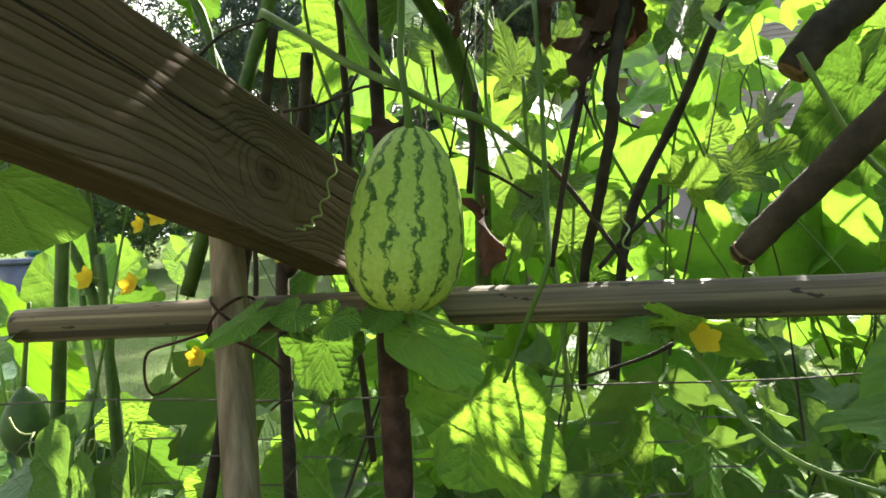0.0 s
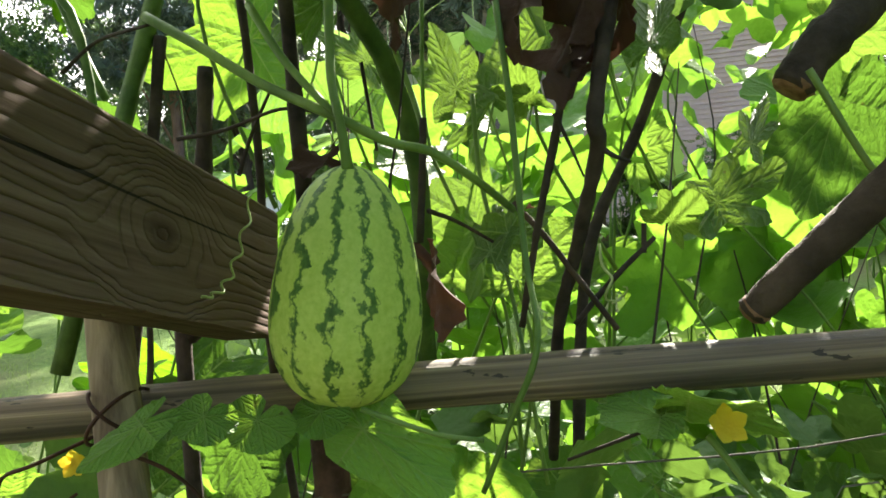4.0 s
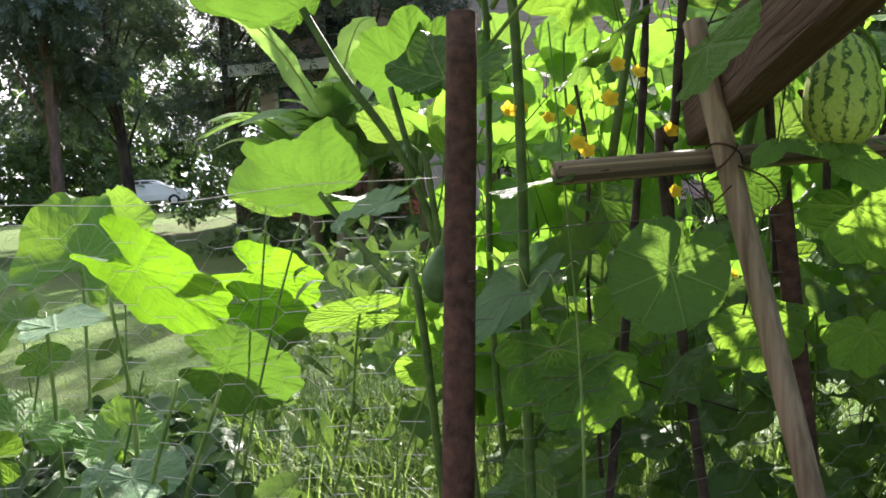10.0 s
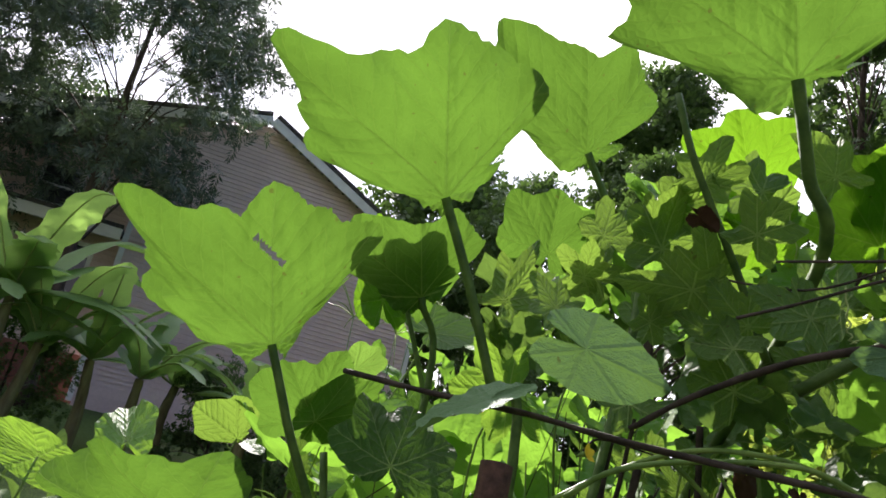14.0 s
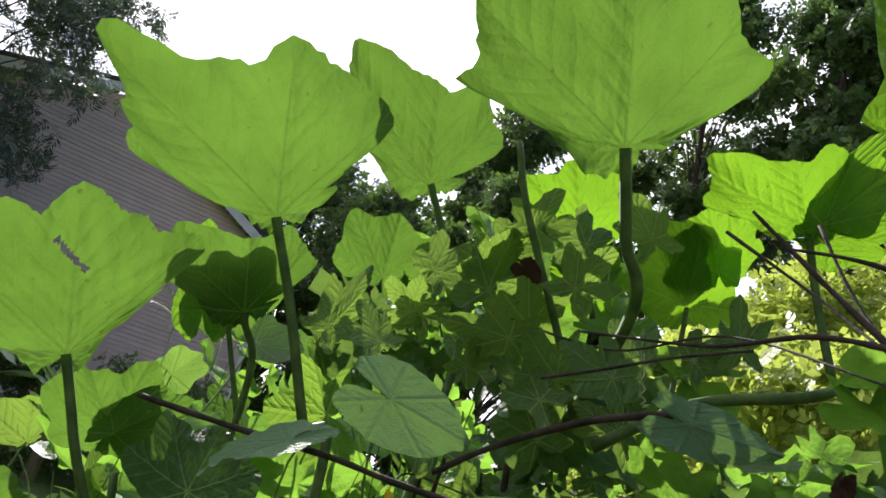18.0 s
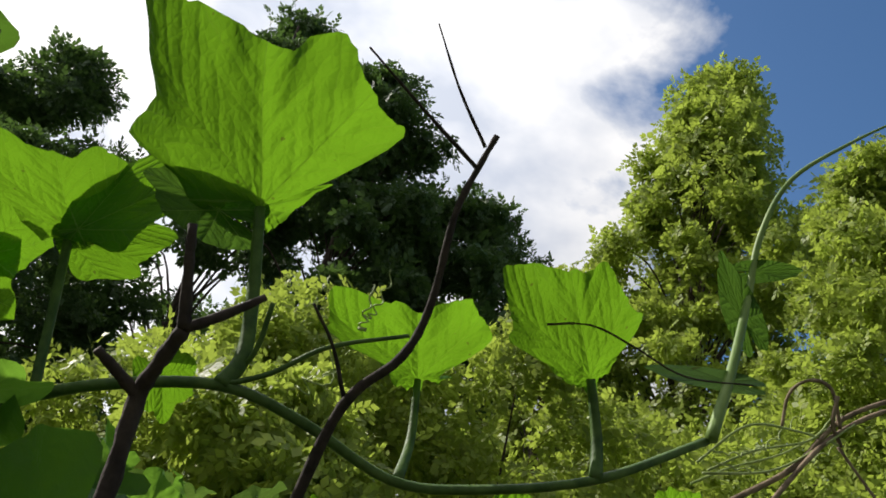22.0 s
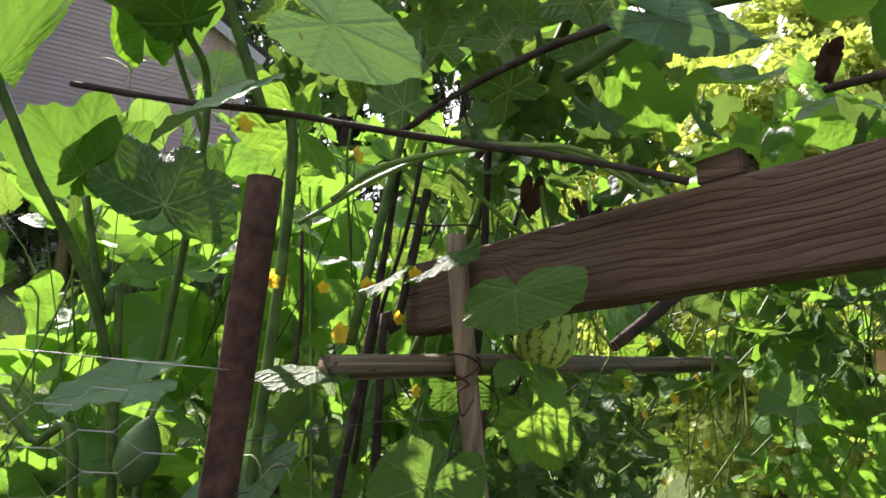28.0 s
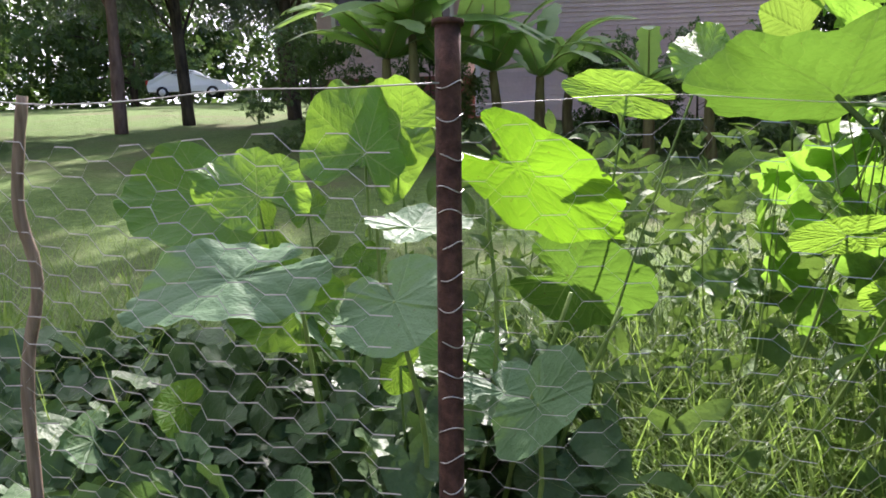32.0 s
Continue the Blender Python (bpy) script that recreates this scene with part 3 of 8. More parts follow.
SHAPES = {
    # angle from the tip in degrees, reach; mirrored on the other side
    "pumpkin": [(0, 1.0), (23, 0.84), (48, 1.06), (73, 0.83), (96, 0.98), (120, 0.58), (145, 0.42), (166, 0.26), (180, 0.06)],
    "square": [(0, 0.95), (17, 0.83), (40, 1.16), (64, 0.95), (86, 1.06), (106, 0.60), (128, 0.36), (155, 0.24), (180, 0.06)],
    "round": [(0, 1.0), (30, 0.97), (60, 0.98), (90, 0.97), (120, 0.93), (145, 0.85), (165, 0.68), (180, 0.12)],
    "heart": [(0, 1.15), (20, 0.98), (45, 0.90), (75, 0.86), (105, 0.82), (135, 0.76), (160, 0.60), (180, 0.12)],
    "melon": [(0, 1.12), (14, 1.0), (25, 0.74), (34, 0.60), (46, 0.84), (60, 0.98), (74, 0.80), (86, 0.50), (100, 0.60), (115, 0.80), (132, 0.62), (150, 0.34), (168, 0.22), (180, 0.08)],
}


# unevenly lobed blades: corners across and along from the stalk, going round
LOBED = {
    "big": ((-.10, -.10), (-.30, .0), (-.52, .0), (-.73, .14), (-.98, .34), (-.86, .45), (-.95, .54), (-.88, .70), (-1.04, 1.06), (-.86, 1.07), (-.62, .99), (-.20, .92),
            (-.03, 1.12), (.21, .97), (.40, .82), (.63, .68), (.70, .52), (.64, .36), (.45, .20), (.24, .17), (.13, .06), (.10, -.06)),
    "scallop": ((-.10, -.22), (-.42, -.62), (-.62, -.58), (-.78, -.46), (-.92, -.16), (-.90, .0), (-1.03, .20), (-.98, .44), (-.84, .50), (-.78, .74), (-.52, .86), (-.40, .84),
                (-.22, 1.0), (.10, 1.04), (.24, .92), (.50, .90), (.72, .72), (.76, .56), (.96, .42), (1.02, .16), (.92, .0), (.90, -.20), (.74, -.48), (.56, -.56), (.40, -.58), (.10, -.22)),
    "block": ((-.05, -.18), (-.22, -.22), (-.44, -.10), (-.64, .08), (-1.12, .32), (-.94, .52), (-.90, .82), (-.88, 1.18), (-.70, 1.22), (-.30, 1.06), (.16, .90),
              (.28, .99), (.50, 1.0), (.60, .80), (.70, .56), (.88, .38), (.78, .22), (.62, .04), (.36, .0), (.18, .02), (.14, -.10), (.05, -.18)),
}


def corner_reach(kind, th, rng, rough):
    """Reach of a lobed blade at each angle, straight from corner to corner."""
    c = np.array(LOBED[kind])
    a = np.arctan2(c[:, 0], c[:, 1])
    r = np.hypot(c[:, 0], c[:, 1]) * (1 + rough * (rng.random(len(c)) - 0.5))
    o = np.argsort(a)
    a, r = a[o], r[o]
    a = np.concatenate([[a[-1] - 2 * math.pi], a, [a[0] + 2 * math.pi]])
    r = np.concatenate([[r[-1]], r, [r[0]]])
    i = np.clip(np.searchsorted(a, th) - 1, 0, len(a) - 2)
    d = a[i + 1] - a[i]
    chord = r[i] * r[i + 1] * np.sin(d) / (r[i] * np.sin(th - a[i]) + r[i + 1] * np.sin(a[i + 1] - th) + 1e-9)
    return chord * (1 + 0.02 * np.sin(math.pi * (th - a[i]) / (d + 1e-9)))


def outline(kind, th, seed, rough=0.05, teeth=0.012):
    rng = np.random.default_rng(seed)
    if kind in LOBED:
        r = corner_reach(kind, th, rng, rough)
        r = 0.2 * np.roll(r, 1) + 0.6 * r + 0.2 * np.roll(r, -1)
        return r * (1 + teeth * (2 * rng.random(len(th)) - 1 + 0.8 * (np.arange(len(th)) % 2)) * (np.abs(th) < 2.9))
    tab = SHAPES[kind]
    ang = np.radians([a for a, _ in tab])
    left = np.array([r for _, r in tab]) * (1 + rough * (rng.random(len(tab)) - 0.5) * 2)
    right = np.array([r for _, r in tab]) * (1 + rough * (rng.random(len(tab)) - 0.5) * 2)
    left[0] = right[0]
    left[-1] = right[-1]

    angular = kind in ("pumpkin", "square")

    def ev(x, rr):
        i = np.clip(np.searchsorted(ang, x) - 1, 0, len(ang) - 2)
        t = (x - ang[i]) / (ang[i + 1] - ang[i])
        if angular:
            # straight margin from corner to corner, a little full
            d = ang[i + 1] - ang[i]
            chord = rr[i] * rr[i + 1] * np.sin(d) / (rr[i] * np.sin(x - ang[i]) + rr[i + 1] * np.sin(ang[i + 1] - x) + 1e-9)
            return chord * (1 + 0.05 * np.sin(math.pi * t))
        s = t * t * (3 - 2 * t)
        return rr[i] * (1 - s) + rr[i + 1] * s

    r = np.where(th >= 0, ev(np.abs(th), right), ev(np.abs(th), left))
    if angular:
        r = 0.15 * np.roll(r, 1) + 0.7 * r + 0.15 * np.roll(r, -1)
    return r * (1 + teeth * (2 * rng.random(len(th)) - 1 + 0.6 * (np.arange(len(th)) % 2)) * (np.abs(th) < 2.9))


def blade_data(kind, nth=72, rings=9, cup=0.12, wave=0.05, seed=0, quilt=0.020, rough=0.06, teeth=0.012, spacing=0.785, droop=0.0, fold=0.0, curl=0.05, vee=0.0):
    """A leaf of reach 1: the stalk meets it at the origin, the tip lies along +y, its face looks up +z."""
    rng = np.random.default_rng(seed + 77)
    th = np.linspace(-math.pi, math.pi, nth, endpoint=False) + math.pi / nth
    R = outline(kind, th, seed, rough, teeth)
    ph = rng.random(4) * 6.28
    verts, uvs, faces = [(0.0, 0.0, 0.0)], [(0.0, 0.0)], []
    for j in range(1, rings + 1):
        f = (j / rings) ** 0.85
        for t, r in zip(th, R):
            x, y = r * f * math.sin(t), r * f * math.cos(t)
            off = abs((t + spacing / 2) % spacing - spacing / 2)
            crease = -0.5 * quilt * math.exp(-(off * r * f / 0.03) ** 2)
            puff = quilt * math.sin(off * 18) * f * math.sin(f * 21 + off * 9)
            z = cup * (f * r) ** 2 + wave * f * f * (math.sin(3 * t + ph[0]) + 0.6 * math.sin(5 * t + ph[1])) + crease + puff
            z += wave * 0.35 * f ** 5 * math.sin(17 * t + ph[2])
            z -= droop * max(0.0, y) ** 2 + curl * r * f ** 5
            z -= fold * max(0.0, x) - 0.3 * fold * max(0.0, -x)
            z -= vee * (abs(x) + 0.03) ** 0.9
            verts.append((x, y, z))
            uvs.append((x, y))
    for k in range(nth):
        if k != nth - 1:
            faces.append((0, 1 + k, 1 + (k + 1) % nth))
    for j in range(rings - 1):
        for k in range(nth - 1):
            a, b = 1 + j * nth + k, 1 + j * nth + k + 1
            faces.append((a, a + nth, b + nth, b))
    return np.array(verts), faces, np.array(uvs)


def leaf_on(parent, base, tip, side, kind="pumpkin", mat=None, seed=0, name="leaf", label="", flip=1.0, slit=None, **kw):
    """A leaf blade from its stalk point, the vector to its tip and the vector half across it."""
    v, f, uv = blade_data(kind, seed=seed, **kw)
    if slit:
        # a torn slit between two points of the blade
        p, q = np.array(slit[:2]), np.array(slit[2:4])
        d = q - p

        def torn(face):
            c = uv[list(face)].mean(axis=0)
            t = min(1.0, max(0.0, np.dot(c - p, d) / np.dot(d, d)))
            return np.linalg.norm(c - p - d * t) < slit[4]

        f = [k for k in f if not torn(k)]
    a, b = np.array(tip, dtype=float), np.array(side, dtype=float)
    n = np.cross(b, a)
    n /= np.linalg.norm(n) + 1e-9
    s = 0.5 * (np.linalg.norm(a) + np.linalg.norm(b)) * flip
    w = np.array(base) + v[:, :1] * b + v[:, 1:2] * a + v[:, 2:] * n * s
    return put(name, mesh_from(name, w, f, uv), mat or M_PUMP, parent, label)


def flat_leaf(kind, nth=14, cup=0.15, fold=0.12, seed=0, rough=0.05):
    """A light leaf for thickets: a folded, wavy fan in two rings."""
    th = np.linspace(-math.pi, math.pi, nth, endpoint=False) + math.pi / nth
    R = outline(kind, th, seed, rough, 0.03)
    v = [(0.0, 0.0, 0.0)]
    for g in (0.55, 1.0):
        for t, r in zip(th, R * g):
            x, y = r * math.sin(t), r * math.cos(t)
            v.append((x, y, cup * r * r + fold * abs(x) + 0.10 * g * g * math.sin(4 * t + seed) + 0.06 * g * math.sin(7 * t + 2 * seed)))
    f = [(0, 1 + k, 2 + k) for k in range(nth - 1)]
    f += [(1 + k, 1 + nth + k, 2 + nth + k, 2 + k) for k in range(nth - 1)]
    return np.array(v), f


def lance_leaf(w=0.2, n=4, arch=0.25):
    """A narrow leaf along +y, reach 1."""
    v, f = [], []
    for i in range(n + 1):
        t = i / n
        hw = w * math.sin(math.pi * min(1, t * 0.93 + 0.05)) ** 0.8
        z = arch * t * (1 - t) * 2 - arch * t * t
        v += [(-hw, t, z + 0.25 * hw), (0, t, z), (hw, t, z + 0.25 * hw)]
    for i in range(n):
        a = i * 3
        f += [(a, a + 1, a + 4, a + 3), (a + 1, a + 2, a + 5, a + 4)]
    return np.array(v), f


def batch(name, templates, places, mat, parent=None, label="", smooth=True):
    """One joined mesh of many leaves. places: (position, tip direction, face direction, size) each."""
    Pn = np.array([q[0] for q in places], dtype=float)
    Tn = np.array([q[1] for q in places], dtype=float)
    Nn = np.array([q[2] for q in places], dtype=float)
    Sn = np.array([q[3] for q in places], dtype=float)[:, None, None]
    Tn /= np.linalg.norm(Tn, axis=1)[:, None] + 1e-9
    Bn = np.cross(Tn, Nn)
    Bn /= np.linalg.norm(Bn, axis=1)[:, None] + 1e-9
    Mn = np.cross(Bn, Tn)
    V, L, C, base = [], [], [], 0
    k = len(templates)
    for j, (tv, tf) in enumerate(templates):
        p, t, b, m, s = Pn[j::k], Tn[j::k], Bn[j::k], Mn[j::k], Sn[j::k]
        if not len(p):
            continue
        w = p[:, None, :] + s * (tv[None, :, :1] * b[:, None, :] + tv[None, :, 1:2] * t[:, None, :] + tv[None, :, 2:] * m[:, None, :])
        V.append(w.reshape(-1, 3))
        flat = np.concatenate([np.array(q) for q in tf])
        L.append((base + np.arange(len(p))[:, None] * len(tv) + flat[None, :]).ravel())
        C.append(np.tile([len(q) for q in tf], len(p)))
        base += len(p) * len(tv)
    V, L, C = np.concatenate(V), np.concatenate(L), np.concatenate(C)
    me = bpy.data.meshes.new(name)
    me.vertices.add(len(V))
    me.vertices.foreach_set("co", V.ravel())
    me.loops.add(len(L))
    me.loops.foreach_set("vertex_index", L.astype(np.int32))
    me.polygons.add(len(C))
    me.polygons.foreach_set("loop_start", np.concatenate([[0], np.cumsum(C)[:-1]]).astype(np.int32))
    me.polygons.foreach_set("loop_total", C.astype(np.int32))
    me.polygons.foreach_set("use_smooth", np.full(len(C), smooth, dtype=bool))
    me.update(calc_edges=True)
    return put(name, me, mat, parent, label)


def unit(v):
    v = np.asarray(v, dtype=float)
    return v / (np.linalg.norm(v) + 1e-9)


def ground_z(x, y):
    """Height of the ground: a level bed that rises to the lawn and the drive behind."""
    up = max(0.0, y - 1.6)
    z = 0.075 * up if up < 24 else 0.075 * 24 + 0.04 * (up - 24)
    z -= 0.02 * max(0.0, -x - 3) if y > 3 else 0.0
    return z + 0.03 * math.sin(1.3 * x + 0.4) * math.cos(1.1 * y)


def gourd_body(parent, top, low):
    """A pear-shaped fruit from its stalk to its blossom end."""
    a, b = np.array(top), np.array(low)
    d = unit(b - a)
    e = unit(np.cross(d, (0.2, 1, 0.1)))
    g = np.cross(d, e)
    L = np.linalg.norm(b - a)
    V, F = [], []
    nu, nv = 20, 16
    for j in range(nv + 1):
        s = 0.5 - 0.5 * math.cos(math.pi * j / nv)
        r = L * 0.36 * math.sin(math.pi * s) ** 0.6 * (0.55 + 0.5 * s)
        for i in range(nu):
            t = 2 * math.pi * i / nu
            V.append(a + d * L * s + r * (math.cos(t) * e + math.sin(t) * g))
    for j in range(nv):
        for i in range(nu):
            i2 = (i + 1) % nu
            F.append((j * nu + i, j * nu + i2, (j + 1) * nu + i2, (j + 1) * nu + i))
    put("fruit", mesh_from("fruit", V, F), M_FRUIT, parent)
    tube("stalk", [a + d * 0.004, a - d * 0.02 + (0.004, 0, 0.01), a - d * 0.05 + (0.01, 0.0, 0.03)], 0.003, 0.002, M_STEM, parent, seg=6)


def seed_head(parent, top, seed):
    """A grass culm with spreading finger-like seed spikes."""
    rng = np.random.default_rng(900 + seed)
    a = np.array(top)
    foot = np.array((a[0] + rng.normal(0, 0.08), a[1] + rng.normal(0, 0.08), ground_z(a[0], a[1])))
    tube("culm", [foot, (a + foot) / 2 + rng.normal(0, 0.02, 3), a], 0.0018, 0.001, M_STEM, parent, seg=5)
    for k in range(7):
        d = unit(rng.normal(0, 0.8, 3) + np.array((0, 0, 0.55)))
        L = 0.07 + 0.05 * rng.random()
        tube("spike", [a, a + d * L * 0.5 + (0, 0, 0.006), a + d * L], 0.0014, 0.0007, M_TENDRIL, parent, seg=5, per=3)



# ---------- ground ----------
def build_ground():
    xs = np.concatenate([np.linspace(-300, -12, 14), np.linspace(-10, 12, 67), np.linspace(14, 300, 14)])
    ys = np.concatenate([np.linspace(-300, -8, 14), np.linspace(-6, 14, 61), np.linspace(16, 60, 23), np.linspace(75, 400, 8)])
    v = [(x, y, ground_z(x, min(y, 60))) for y in ys for x in xs]
    n = len(xs)
    f = [(j * n + i, j * n + i + 1, (j + 1) * n + i + 1, (j + 1) * n + i) for j in range(len(ys) - 1) for i in range(n - 1)]
    ob = put("ground", mesh_from("ground", v, f), M_LAWN)
    tagged(ob, "mown green lawn with bare brownish patches, rising to a drive", "lawn", kind="structure")
    rng = np.random.default_rng(3)
    v, f = [], []
    n = 40
    for j in range(n + 1):
        for i in range(n + 1):
            x, y = -2.6 + 5.2 * i / n, -2.2 + 4.2 * j / n
            edge = min(i, n - i, j, n - j) / 3.0
            v.append((x, y, ground_z(x, y) + (0.02 if edge >= 1 else -0.03) + 0.02 * rng.random()))
    for j in range(n):
        for i in range(n):
            a = j * (n + 1) + i
            f.append((a, a + 1, a + n + 2, a + n + 1))
    bed = put("soil_bed", mesh_from("soil_bed", v, f), M_SOIL)
    tagged(bed, "crumbly brown garden soil under the vines", "soil", kind="structure")


build_ground()

# ---------- trellis: board, pole, stake, posts ----------
END = Vector((-0.071, 0.623, 1.255))
BACK = Vector((-0.329, -1.0, 0.222)).normalized()


def trellis_board():
    t = thing("trellis_board", END, "weathered grey-brown plank with knots, sloping up over the bed", "board")
    side = BACK.cross(Vector((0, 0, 1))).normalized()
    upv = side.cross(BACK).normalized()
    rot = Matrix((BACK, side, upv)).transposed().to_4x4()
    m = Matrix.Translation(END) @ rot
    L, h, w, nx = 1.44, 0.0440, 0.0200, 60
    rng = np.random.default_rng(8)
    v, f = [], []
    ring = [(-w, -h), (-w, -h * 0.3), (-w, h * 0.3), (-w, h - 0.003), (-w + 0.003, h), (w - 0.003, h), (w, h - 0.003), (w, h * 0.3), (w, -h * 0.3), (w, -h + 0.003), (w - 0.003, -h), (-w + 0.003, -h)]
    k = len(ring)
    for i in range(nx + 1):
        x = L * i / nx
        ragged = 0.004 if i == 0 else 0.0
        for y, z in ring:
            v.append((x + ragged * rng.random(), y + 0.0009 * (rng.random() - 0.5), z + 0.0012 * (rng.random() - 0.5) + 0.002 * math.sin(x * 5)))
    for i in range(nx):
        for j in range(k):
            j2 = (j + 1) % k
            f.append((i * k + j, (i + 1) * k + j, (i + 1) * k + j2, i * k + j2))
    f.append(tuple(range(k)))
    f.append(tuple(nx * k + j for j in range(k - 1, -1, -1)))
    me = mesh_from("plank", v, f, smooth=False)
    ob = put("plank", me, M_BOARD, t)
    ob.matrix_basis = m
    # short offcut nailed on the top edge
    bl = box("offcut", 0.425, 0.468, -0.012, 0.019, 0.0455, 0.070, M_BOARD, t, "dark offcut block", bevel=0.002)
    bl.matrix_basis = m
    return t


trellis_board()

cross_pole = thing("cross_pole", (-0.308, 0.558, 1.186), "grey weathered round pole lashed across the stake", "pole")
v, f = tube_data(spline([(0, 0, 0), (0.3, 0.0, 0.002), (0.62, 0, -0.001), (0.95, 0, 0)], 10), 0.0128, 0.0140, 24, lump=0.05, seed=3)
po = put("pole", mesh_from("pole", v, f), M_POLE, cross_pole)
ax = Vector((0.805, -0.150, 0.007)).normalized()
sd = ax.cross(Vector((0, 0, 1))).normalized()
po.matrix_basis = Matrix.Translation((-0.308, 0.558, 1.186)) @ Matrix((ax, sd, sd.cross(ax))).transposed().to_4x4()

stake = thing("wooden_stake", (-0.064, 0.271, 0), "pale brown round wooden stake leaning under the board", "stake")
tube("stake", [(-0.062, 0.261, -0.05), (-0.098, 0.388, 0.6), (-0.134, 0.502, 1.188), (-0.143, 0.530, 1.338)], 0.0135, 0.0118, M_STAKE, stake, seg=14, lump=0.06, seed=4)
v, f = tube_data([(-0.143, 0.530, 1.3365), (-0.1431, 0.5303, 1.3392)], 0.0115, 0.0105, 14, lump=0.1, seed=5)
put("sawn_top", mesh_from("sawn_top", v, f), M_STAKE, stake, "greyed sawn top")


def tie_wire():
    t = thing("tie_wire", (-0.135, 0.509, 1.189), "rusty twisted tie wire round pole and stake", "wire")
    c = np.array((-0.135, 0.509, 1.189))
    axp, axs = np.array((0.983, -0.183, 0.008)), np.array((-0.06, 0.19, 0.98))
    nrm = unit(np.cross(axp, axs))
    for k, (sgn, off) in enumerate(((1, 0.0), (-1, 0.003))):
        pts = []
        d1, d2 = unit(axp + sgn * axs), unit(axp - sgn * axs)
        for i in range(17):
            a = 2 * math.pi * i / 16
            pts.append(c + 0.019 * math.cos(a) * d1 + 0.0265 * math.sin(a) * nrm + off * d2)
        tube("loop", pts, 0.0011, 0.0011, M_TIE, t, seg=6, per=2)
    tube("tail", [c - 0.03 * nrm + (0, 0, 0), c + (-0.03, -0.03, -0.012), c + (-0.05, -0.03, -0.02), c + (-0.045, -0.035, -0.045), c + (-0.015, -0.03, -0.03)], 0.0011, 0.0009, M_TIE, t, seg=6)
    tube("tail", [c + (0.0, -0.024, -0.01), c + (0.03, -0.03, -0.025), c + (0.045, -0.03, -0.045), c + (0.03, -0.03, -0.06)], 0.0011, 0.0009, M_TIE, t, seg=6)


tie_wire()


def pipe_post(name, top, foot, r, label, cap=False):
    t = thing(name, foot, label, "post", group="fence posts")
    topv, footv = np.array(top), np.array(foot)
    d = unit(topv - footv)
    v, f = tube_data([footv - 0.15 * d + (topv - footv + 0.15 * d) * i / 24 for i in range(25)], r, r, 18, lump=0.02, seed=5)
    put("pipe", mesh_from("pipe", v, f), M_RUST, t)
    if cap:
        v, f = tube_data([topv - 0.001 * d, topv + 0.002 * d, topv + 0.004 * d], r * 1.28, r * 1.22, 18, lump=0.08, seed=2)
        put("rim", mesh_from("rim", v, f), M_RUST, t, "flared rusty rim")
    return t


pipe_post("rusty_post", (-0.387, 0.589, 1.358), (-0.557, 0.456, 0.0), 0.0165, "dark rusty steel pipe standing at a lean")
pipe_post("rusty_post", (-1.051, 0.947, 1.279), (-1.112, 0.825, 0.0), 0.0135, "rusty brown pipe post wrapped by wire netting", True)
pipe_post("rusty_post", (-0.0265, 0.545, 1.175), (-0.015, 0.487, 0.0), 0.0112, "dark red steel post behind the netting")

# netting wires hooked round the middle post
wp = thing("wire_ties", (-1.112, 0.825, 0.3), "netting wire wound round the rusty post", "wire")
rng = np.random.default_rng(14)
for k in range(30):
    f = 0.22 + 0.75 * k / 30 + 0.008 * rng.random()
    c = np.array((-1.112, 0.825, 0.0)) * (1 - f) + np.array((-1.051, 0.947, 1.279)) * f
    a0 = 3.3 + 0.6 * rng.random()
    tube("wire_tie", [c + np.array((0.0146 * math.cos(a0 + q * 0.5), 0.0146 * math.sin(a0 + q * 0.5), 0.004 * math.sin(q + k))) for q in range(6)], 0.0007, 0.0007, M_WIRE, wp, seg=5, per=3)

lp = thing("thin_stake", (-1.60, 1.27, 0), "crooked grey stick holding the end of the netting", "stake")
tube("stick", [(-1.58, 1.26, -0.03), (-1.54, 1.215, 0.5), (-1.535, 1.225, 0.85), (-1.505, 1.205, 1.0), (-1.515, 1.20, 1.1), (-1.497, 1.198, 1.225)], 0.0085, 0.0065, M_STAKE, lp, seg=10, lump=0.2, seed=6)


